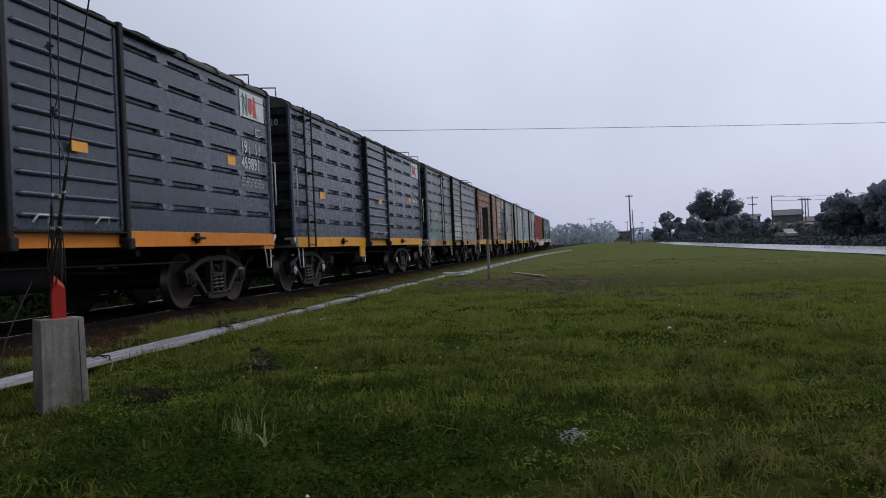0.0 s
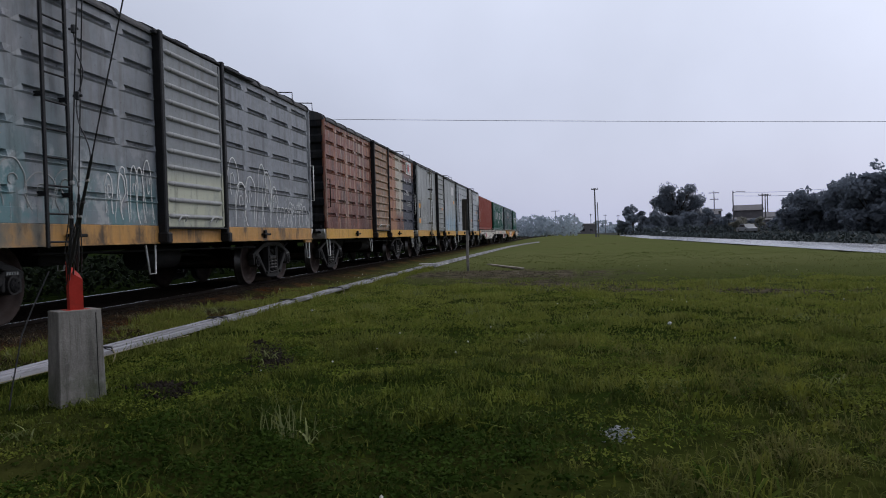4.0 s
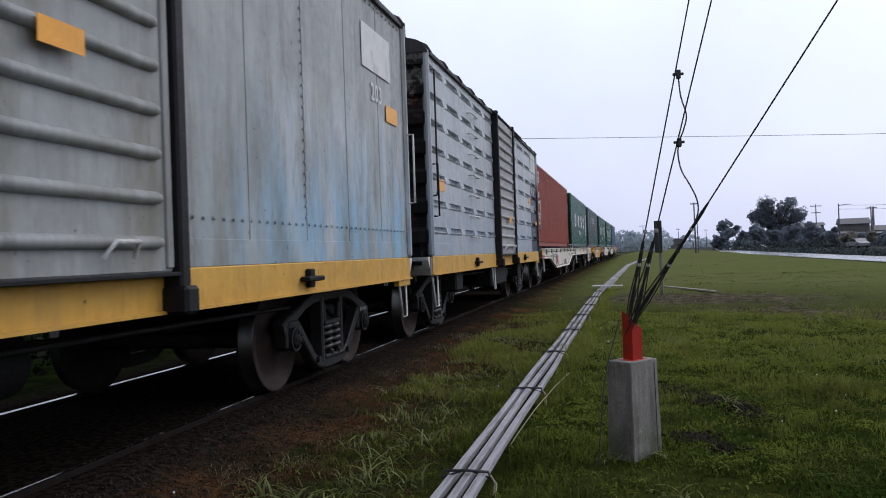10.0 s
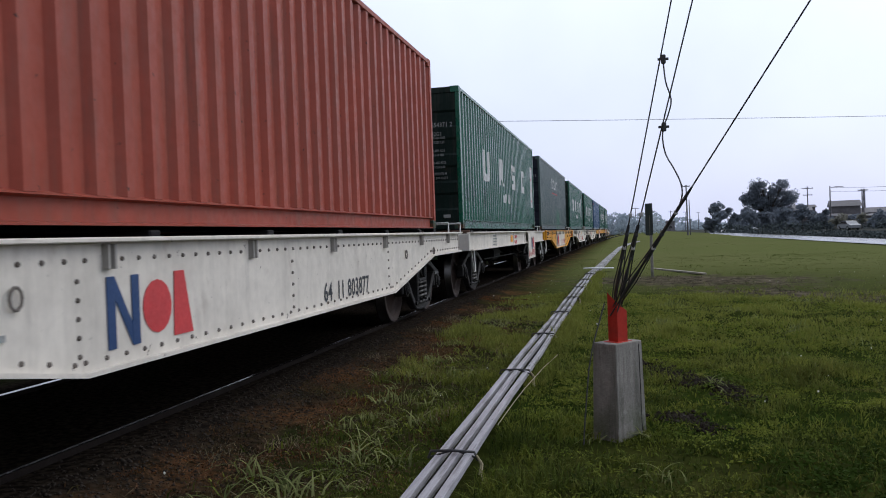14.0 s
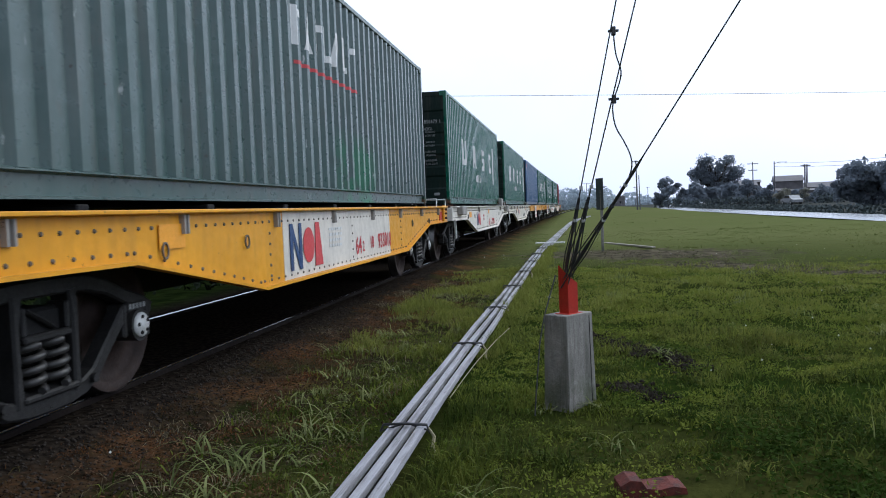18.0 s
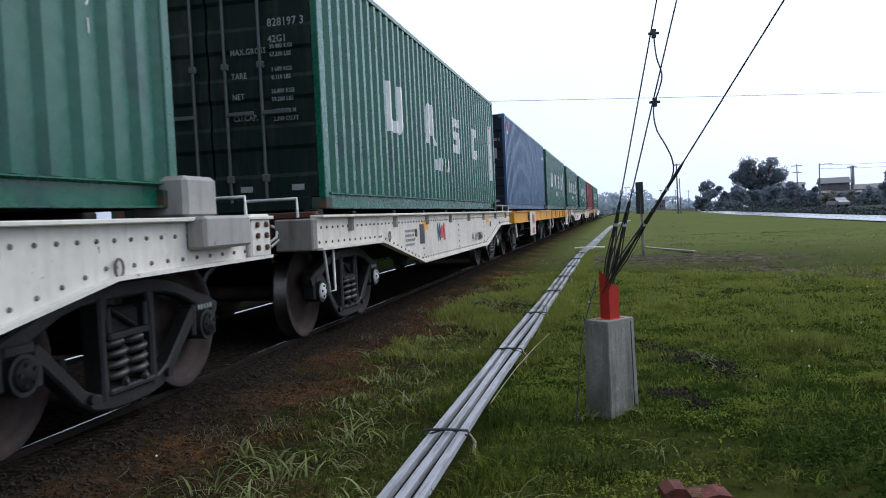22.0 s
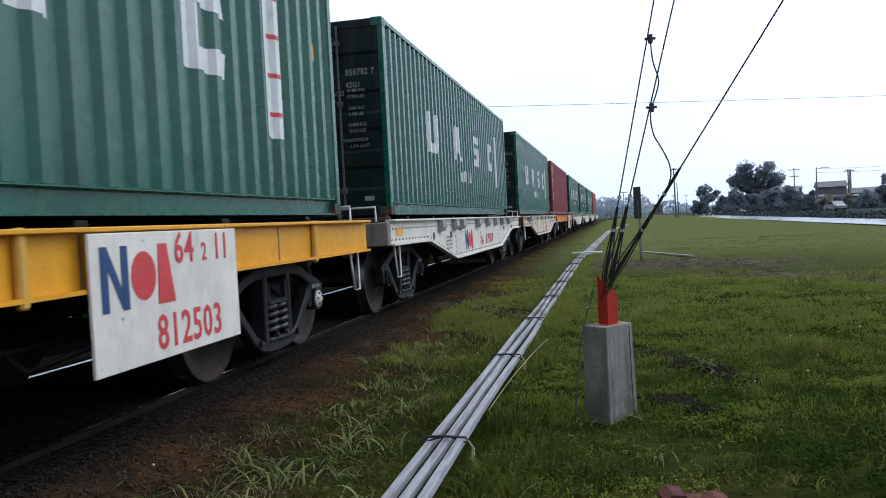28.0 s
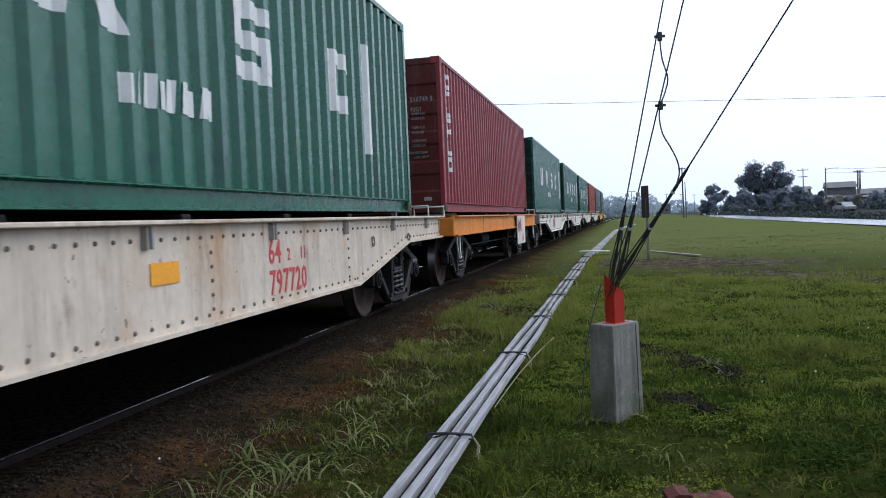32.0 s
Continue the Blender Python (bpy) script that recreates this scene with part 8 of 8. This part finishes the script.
def house(x, y, w, d, h, roof, turn, label):
    b = thing("house", label, "house", "houses behind the road", m=pose(x, y, 0, 0, 0, turn))
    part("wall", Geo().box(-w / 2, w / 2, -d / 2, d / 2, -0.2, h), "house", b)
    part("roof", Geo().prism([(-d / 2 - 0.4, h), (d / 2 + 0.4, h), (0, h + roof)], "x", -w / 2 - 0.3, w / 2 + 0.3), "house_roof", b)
    n = max(2, int(w / 3))
    for k in range(n):
        xx = -w / 2 + (k + 0.5) * w / n
        if k == n // 2:
            part("door", Geo().box(xx - 0.45, xx + 0.45, -d / 2 - 0.05, -d / 2 - 0.01, 0, 2.05, 0.01), "wood", b)
        else:
            f = part("window", Geo().box(xx - 0.6, xx + 0.6, -d / 2 - 0.05, -d / 2 - 0.01, 1.0, 2.1, 0.01), "house_roof", b)
            part("pane", Geo().box(xx - 0.52, xx + 0.52, -d / 2 - 0.06, -d / 2 - 0.052, 1.08, 2.02), "window", f)


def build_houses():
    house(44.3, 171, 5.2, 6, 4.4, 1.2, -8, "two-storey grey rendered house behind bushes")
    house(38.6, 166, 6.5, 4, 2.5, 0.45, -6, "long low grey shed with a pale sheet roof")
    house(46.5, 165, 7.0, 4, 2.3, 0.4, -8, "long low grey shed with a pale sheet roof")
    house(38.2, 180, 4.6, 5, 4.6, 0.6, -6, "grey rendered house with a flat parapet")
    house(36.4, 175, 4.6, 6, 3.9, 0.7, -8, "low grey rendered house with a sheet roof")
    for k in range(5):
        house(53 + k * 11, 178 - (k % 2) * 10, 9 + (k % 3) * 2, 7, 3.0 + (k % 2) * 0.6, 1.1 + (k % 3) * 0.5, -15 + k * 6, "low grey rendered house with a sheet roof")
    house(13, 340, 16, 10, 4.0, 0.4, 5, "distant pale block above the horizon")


build_houses()


def build_car(x, y, turn, label):
    c = thing("parked_car", label, "car", "cars by the road", m=pose(x, y, height(x, y) + 0.02, 0, 0, turn))
    prof = [(-2.0, 0.35), (-2.05, 0.75), (-1.75, 0.88), (-1.25, 0.95), (-0.75, 1.40), (0.55, 1.42), (1.15, 0.98), (1.95, 0.85), (2.05, 0.55), (2.0, 0.35)]
    part("body", Geo().prism(prof, "x", -0.80, 0.80), "car_paint", c)
    for a, b in ((-0.81, -0.80), (0.80, 0.81)):
        part("window", Geo().prism([(-1.15, 0.98), (-0.72, 1.34), (0.52, 1.36), (1.02, 1.0)], "x", a, b), "window", c)
    for sx in (1, -1):
        for y in (-1.25, 1.3):
            w = part("wheel", Geo().cyl((sx * 0.66, y, 0.32), (sx * 0.84, y, 0.32), 0.32, 14), "rubber", c)
            part("rim", Geo().cyl((sx * 0.83, y, 0.32), (sx * 0.85, y, 0.32), 0.19, 10), "galv", w)


build_car(33.4, 125.5, 12, "small silver car standing before round bushes")
build_car(19.0, 176, 20, "pale car on the distant road")


# ---- grass ----
def blades(seed, n, xr, yr, hr, wr, keep=None, lean=0.5, clump=0.0):
    """Bent blades of five corners each, as arrays of quads and a tip."""
    g = np.random.default_rng(seed)
    x, y = g.uniform(*xr, n), g.uniform(*yr, n)
    if clump:
        cx, cy = g.uniform(*xr, max(1, n // 60)), g.uniform(*yr, max(1, n // 60))
        k = g.integers(0, len(cx), n)
        pick = g.uniform(size=n) < clump
        x = np.where(pick, cx[k] + g.normal(0, 0.07, n), x)
        y = np.where(pick, cy[k] + g.normal(0, 0.07, n), y)
    if keep is not None:
        m = keep(x, y, g)
        x, y = x[m], y[m]
        n = len(x)
    z = np.array([height(a, b) for a, b in zip(x, y)]) - 0.01
    a = g.uniform(0, 2 * np.pi, n)
    h, w = g.uniform(*hr, n), g.uniform(*wr, n)
    h *= 0.55 + 1.3 * np.clip(np.array([noise.noise(Vector((p * 1.1, q * 1.1, 51))) + 0.5 * noise.noise(Vector((p * 3.1, q * 3.1, 61))) for p, q in zip(x, y)]) + 0.25, 0, 1)
    b = g.uniform(0, 2 * np.pi, n)
    l = g.uniform(0.1, lean, n) * h
    px, py = np.cos(a) * w / 2, np.sin(a) * w / 2
    dx, dy = np.cos(b) * l, np.sin(b) * l
    p = np.stack([np.stack([x - px, y - py, z], 1), np.stack([x + px, y + py, z], 1),
                  np.stack([x + px * 0.8 + dx * 0.35, y + py * 0.8 + dy * 0.35, z + h * 0.6], 1), np.stack([x - px * 0.8 + dx * 0.35, y - py * 0.8 + dy * 0.35, z + h * 0.6], 1),
                  np.stack([x + dx + px * 0.1, y + dy + py * 0.1, z + h * (1 - 0.3 * l / h)], 1), np.stack([x + dx - px * 0.1, y + dy - py * 0.1, z + h * (1 - 0.3 * l / h)], 1)], 1).reshape(-1, 3)
    i = np.arange(n)[:, None] * 6
    f = np.concatenate([i + np.array([[0, 1, 2, 3]]), i + np.array([[3, 2, 4, 5]])])
    return p, f


def clear(x, y, g):
    """Keeps blades off the strips, the pillar and the trodden soil."""
    ok = np.abs(x + 0.86) > 0.105
    ok &= np.hypot(x - 0.01, y - 0.18) > 0.13
    for a, b in MOUND[::2] + HOLLOW[::2]:
        ok &= (np.hypot(x - a, y - b) > 0.12) | (g.uniform(size=len(x)) < 0.40)
    ok &= (np.hypot(x - 3.3, y + 0.55) > 0.07) | (g.uniform(size=len(x)) < 0.4)
    for (px, py), (sx, sy) in (((1.7, 15.2), (3.1, 1.9)), ((3.1, 10.9), (2.0, 0.9)), ((5.6, 8.4), (2.2, 0.6))):
        c, s = math.cos(-0.5), math.sin(-0.5)
        dx, dy = x - px, y - py
        ok &= (np.hypot((dx * c + dy * s) / sx, (dy * c - dx * s) / sy) > 1 + g.normal(0, 0.3, len(x))) | (g.uniform(size=len(x)) < 0.12)
    edge = -1.6 + 1.0 * np.array([noise.noise(Vector((a * 0.9, b * 0.9, 5))) for a, b in zip(x, y)])
    ok &= (x > edge) | ((g.uniform(size=len(x)) < 0.08) & (x > -2.25))
    bare = np.array([noise.noise(Vector((a * 0.8, b * 0.8, 11))) for a, b in zip(x, y)])
    ok &= (bare < 0.15) | (g.uniform(size=len(x)) < 0.7)
    ok &= g.uniform(size=len(x)) > rank(x, y) * 0.75
    gap = np.array([noise.noise(Vector((a * 2.6, b * 2.6, 71))) for a, b in zip(x, y)])
    ok &= (gap < 0.10) | (g.uniform(size=len(x)) < 0.35)
    return ok


def cushions(seed, n, xr, yr, rr, per, leaf, keep=None, rise=0.4):
    """Low domes of small leaves that face up and outwards, as arrays of quads."""
    g = np.random.default_rng(seed)
    cx, cy = g.uniform(*xr, n), g.uniform(*yr, n)
    if keep is not None:
        m = keep(cx, cy, g)
        cx, cy = cx[m], cy[m]
        n = len(cx)
    R = g.uniform(*rr, n)
    k = np.repeat(np.arange(n), per)
    q, a = np.sqrt(g.uniform(size=n * per)), g.uniform(0, 2 * np.pi, n * per)
    x, y = cx[k] + q * R[k] * np.cos(a) * 1.2, cy[k] + q * R[k] * np.sin(a)
    base = np.array([height(p, s) for p, s in zip(cx, cy)])
    z = base[k] + 0.012 + R[k] * rise * (1 - q * q) * g.uniform(0.45, 1.0, n * per)
    up = np.stack([np.cos(a) * q * 0.9, np.sin(a) * q * 0.9, np.ones(n * per)], 1) + g.normal(0, 0.45, (n * per, 3))
    up /= np.linalg.norm(up, axis=1)[:, None]
    u = np.cross(up, g.normal(size=(n * per, 3)))
    u /= np.linalg.norm(u, axis=1)[:, None]
    w = np.cross(up, u)
    s = g.uniform(*leaf, n * per)[:, None]
    c = np.stack([x, y, z], 1)
    v = np.stack([c - u * s, c - w * s * 0.55, c + u * s, c + w * s * 0.55], 1).reshape(-1, 3)
    return v, np.arange(n * per * 4).reshape(-1, 4)


def rank(x, y):
    """How far a spot lies in the rank dark growth before the pillar."""
    return np.clip((3.6 - x) / 1.2, 0, 1) * np.clip((x - 0.5) / 0.5, 0, 1) * np.clip((0.1 - y) / 0.8, 0, 1)


def in_patches(z, cut, scale=0.9):
    def keep(x, y, g):
        p = np.array([noise.noise(Vector((a * scale, b * scale, z))) for a, b in zip(x, y)])
        return clear(x, y, g) & (p > cut) & (np.hypot(x - 0.01, y - 0.16) > 0.26) & (g.uniform(size=len(x)) > rank(x, y) * 0.85) & (g.uniform(size=len(x)) > 0.6 * np.clip((x - 3.0) / 1.5, 0, 1))
    return keep


def build_grass():
    def add(name, label, pf, m):
        tagged(obj(name, bulk(name, *pf, m)), label, "grass", kind="stuff")
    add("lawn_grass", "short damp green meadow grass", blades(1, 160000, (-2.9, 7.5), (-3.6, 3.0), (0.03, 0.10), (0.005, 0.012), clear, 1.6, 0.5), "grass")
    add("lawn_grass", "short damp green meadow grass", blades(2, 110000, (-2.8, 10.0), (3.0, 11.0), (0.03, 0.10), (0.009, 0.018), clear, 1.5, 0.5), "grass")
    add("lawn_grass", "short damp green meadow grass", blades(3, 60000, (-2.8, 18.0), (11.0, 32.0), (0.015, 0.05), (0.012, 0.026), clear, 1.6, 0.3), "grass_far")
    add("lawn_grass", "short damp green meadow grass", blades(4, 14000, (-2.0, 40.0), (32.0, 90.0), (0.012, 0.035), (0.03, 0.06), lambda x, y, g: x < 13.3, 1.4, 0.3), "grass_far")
    add("tall_grass", "longer pale grass tufts beside the strips", blades(5, 800, (-2.1, -1.05), (-1.9, 9.0), (0.06, 0.16), (0.006, 0.012), lambda x, y, g: np.array([noise.noise(Vector((a * 1.1, b * 0.8, 21))) for a, b in zip(x, y)]) > 0.02, 1.1, 0.9), "tall_grass")
    add("tall_grass", "longer grass tufts in the meadow", blades(6, 2600, (0.2, 8.5), (-2.5, 14.0), (0.08, 0.20), (0.005, 0.01), lambda x, y, g: np.array([noise.noise(Vector((a * 0.9, b * 0.9, 31))) for a, b in zip(x, y)]) > 0.15, 0.9, 0.9), "tall_grass")
    add("dead_grass", "dead brown grass on the trodden soil", blades(7, 110000, (-2.62, -1.2), (-3.5, 12.0), (0.012, 0.034), (0.003, 0.007), lambda x, y, g: np.array([noise.noise(Vector((a * 1.1, b * 0.8, 41))) for a, b in zip(x, y)]) > -0.12, 2.8, 0.3), "dry_grass")
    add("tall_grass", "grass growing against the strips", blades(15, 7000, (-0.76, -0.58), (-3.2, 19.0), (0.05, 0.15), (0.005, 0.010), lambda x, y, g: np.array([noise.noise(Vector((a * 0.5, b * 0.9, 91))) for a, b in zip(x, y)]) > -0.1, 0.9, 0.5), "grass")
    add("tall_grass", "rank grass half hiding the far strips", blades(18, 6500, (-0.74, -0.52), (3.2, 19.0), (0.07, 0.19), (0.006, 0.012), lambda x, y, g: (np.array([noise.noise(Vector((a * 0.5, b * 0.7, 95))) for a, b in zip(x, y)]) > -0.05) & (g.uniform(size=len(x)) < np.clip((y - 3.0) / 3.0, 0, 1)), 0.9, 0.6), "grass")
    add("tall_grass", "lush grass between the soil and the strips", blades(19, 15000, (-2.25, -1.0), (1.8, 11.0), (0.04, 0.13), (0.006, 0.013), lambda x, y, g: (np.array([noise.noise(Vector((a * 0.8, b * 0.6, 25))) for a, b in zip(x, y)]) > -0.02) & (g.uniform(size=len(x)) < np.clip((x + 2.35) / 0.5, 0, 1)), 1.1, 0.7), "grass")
    add("dead_grass", "pale straw stalks on the trodden soil", blades(17, 5000, (-2.5, -1.1), (-3.5, 9.0), (0.03, 0.075), (0.003, 0.006), None, 2.6, 0.7), "straw")
    add("broadleaf_weeds", "low broad-leaved weeds in the meadow", blades(8, 20000, (-2.3, 8.0), (-3.4, 9.0), (0.025, 0.075), (0.010, 0.026), clear, 2.0, 0.85), "weed")
    add("broadleaf_weeds", "cushions of small bright clover leaves", cushions(51, 3000, (-0.6, 7.0), (-3.3, 4.5), (0.05, 0.15), 60, (0.006, 0.013), in_patches(81, -0.12)), "weed")
    add("broadleaf_weeds", "cushions of bright leaves farther out", cushions(52, 1900, (-0.6, 10.0), (4.5, 12.0), (0.08, 0.22), 34, (0.011, 0.022), in_patches(82, 0.0, 0.6)), "weed")
    add("rank_weeds", "rank dark green weeds in the meadow", cushions(53, 1100, (0.6, 4.0), (-3.4, 0.3), (0.06, 0.16), 60, (0.007, 0.016), lambda x, y, g: (g.uniform(size=len(x)) < rank(x, y)) & (np.hypot(x - 0.36, y + 1.3) > 0.3), 0.5), "weed_dark")
    add("rank_weeds", "dark weeds between the brighter patches", cushions(54, 800, (-0.6, 8.0), (-3.3, 9.0), (0.08, 0.24), 50, (0.008, 0.017), in_patches(83, 0.06, 1.2), 0.5), "weed_dark")
    add("leaf_litter", "brown dead leaves and stalks on the trodden strip", cushions(55, 1800, (-2.6, -1.15), (-3.5, 9.0), (0.08, 0.22), 22, (0.004, 0.011), None, 0.05), "leaf_litter")
    # arching tufts
    rnd = random.Random(77)
    spots = [(-1.53, -0.06), (-1.77, -0.94), (-1.90, -1.31), (-1.62, -1.10), (-1.50, -0.42), (-2.10, 2.10), (-1.75, 2.90), (-1.75, 6.20), (-1.35, 0.45), (-1.45, 1.3), (-2.05, -0.75), (-1.65, -1.55), (0.15, 0.02), (-0.12, 0.05), (0.05, 0.38)]
    spots += [(rnd.uniform(-1.95, -1.08), rnd.uniform(-2.2, 3.0)) for _ in range(8)] + [(rnd.uniform(-2.0, -1.1), rnd.uniform(-2.0, 9.0)) for _ in range(30)] + [(rnd.uniform(-0.5, 8.0), rnd.uniform(-2.6, 9.0)) for _ in range(60)]
    tuft = Geo()
    for k, (x, y) in enumerate(spots):
        big = 1.0 if k < 12 else 0.55 if k < 15 else rnd.uniform(0.35, 0.85)
        for _ in range(int(7 + 9 * big)):
            a, l, w = rnd.uniform(0, 6.28), rnd.uniform(0.10, 0.31) * big, rnd.uniform(0.009, 0.019)
            ox, oy = x + rnd.gauss(0, 0.05), y + rnd.gauss(0, 0.05)
            reach, z0 = rnd.uniform(0.75, 1.3), height(ox, oy) - 0.01
            c, s = math.cos(a), math.sin(a)
            v = []
            for i in range(5):
                t = i / 4
                d, zz, ww = reach * l * t ** 1.3, z0 + l * (t * (1.15 - 0.85 * reach * t)), w / 2 * (1 - 0.85 * t)
                v += [(ox + c * d - s * ww, oy + s * d + c * ww, zz), (ox + c * d + s * ww, oy + s * d - c * ww, zz)]
            tuft.add(v, [(2 * i, 2 * i + 1, 2 * i + 3, 2 * i + 2) for i in range(4)])
    tagged(obj("grass_tufts", tuft.mesh("grass_tufts", M["tall_grass"])), "arching tufts of long pale green grass", "grass", kind="stuff")
    g = np.random.default_rng(12)
    fl = Geo()
    for k in range(70):
        x, y = g.uniform(-2.4, 9.0), g.uniform(-2.5, 16.0)
        if abs(x + 0.86) < 0.2:
            continue
        z, r = height(x, y) + g.uniform(0.05, 0.11), g.uniform(0.005, 0.010)
        fl.add([(x - r, y, z), (x, y - r, z), (x + r, y, z), (x, y + r, z), (x, y, z + r), (x, y, z - r)], [(0, 1, 4), (1, 2, 4), (2, 3, 4), (3, 0, 4), (1, 0, 5), (2, 1, 5), (3, 2, 5), (0, 3, 5)])
    tagged(obj("clover_flowers", fl.mesh("clover_flowers", M["flower"])), "scattered white clover heads", "flowers", kind="stuff")


build_grass()


# ---- what moves ----
def place(u, half, t, z):
    a, b = station(TRAIN_WAY, u - half - gone(t)), station(TRAIN_WAY, u + half - gone(t))
    turn = -math.degrees(math.atan2(b[0] - a[0], b[1] - a[1]))
    return pose((a[0] + b[0]) / 2, (a[1] + b[1]) / 2, RAIL_Z + z, 0, 0, turn)


def motions():
    for ob, u, half, z in ROLLING:
        # past the last station behind the camera a wagon rolls straight on
        walk(ob, [(t, place(u, half, t, z)) for t in range(0, 33)])
    for w, u, along, y in WHEELS:
        near = [k for k in range(0, 321) if -9 < u + along - gone(k / 10) < 34]
        rows = [(0.0, 0)] + [(k / 10, k) for k in near if 0 < k < 320] + [(32.0, 320)]
        lo = near[0] if near else 0
        hi = near[-1] if near else 0
        keyed = []
        for t, k in rows:
            kk = min(max(k, lo), hi)
            turned = math.degrees((gone(kk / 10) - gone(lo / 10)) / WHEEL_R)
            keyed.append((t, pose(0, y, WHEEL_R, turned, 0, 0)))
        walk(w, keyed)


motions()
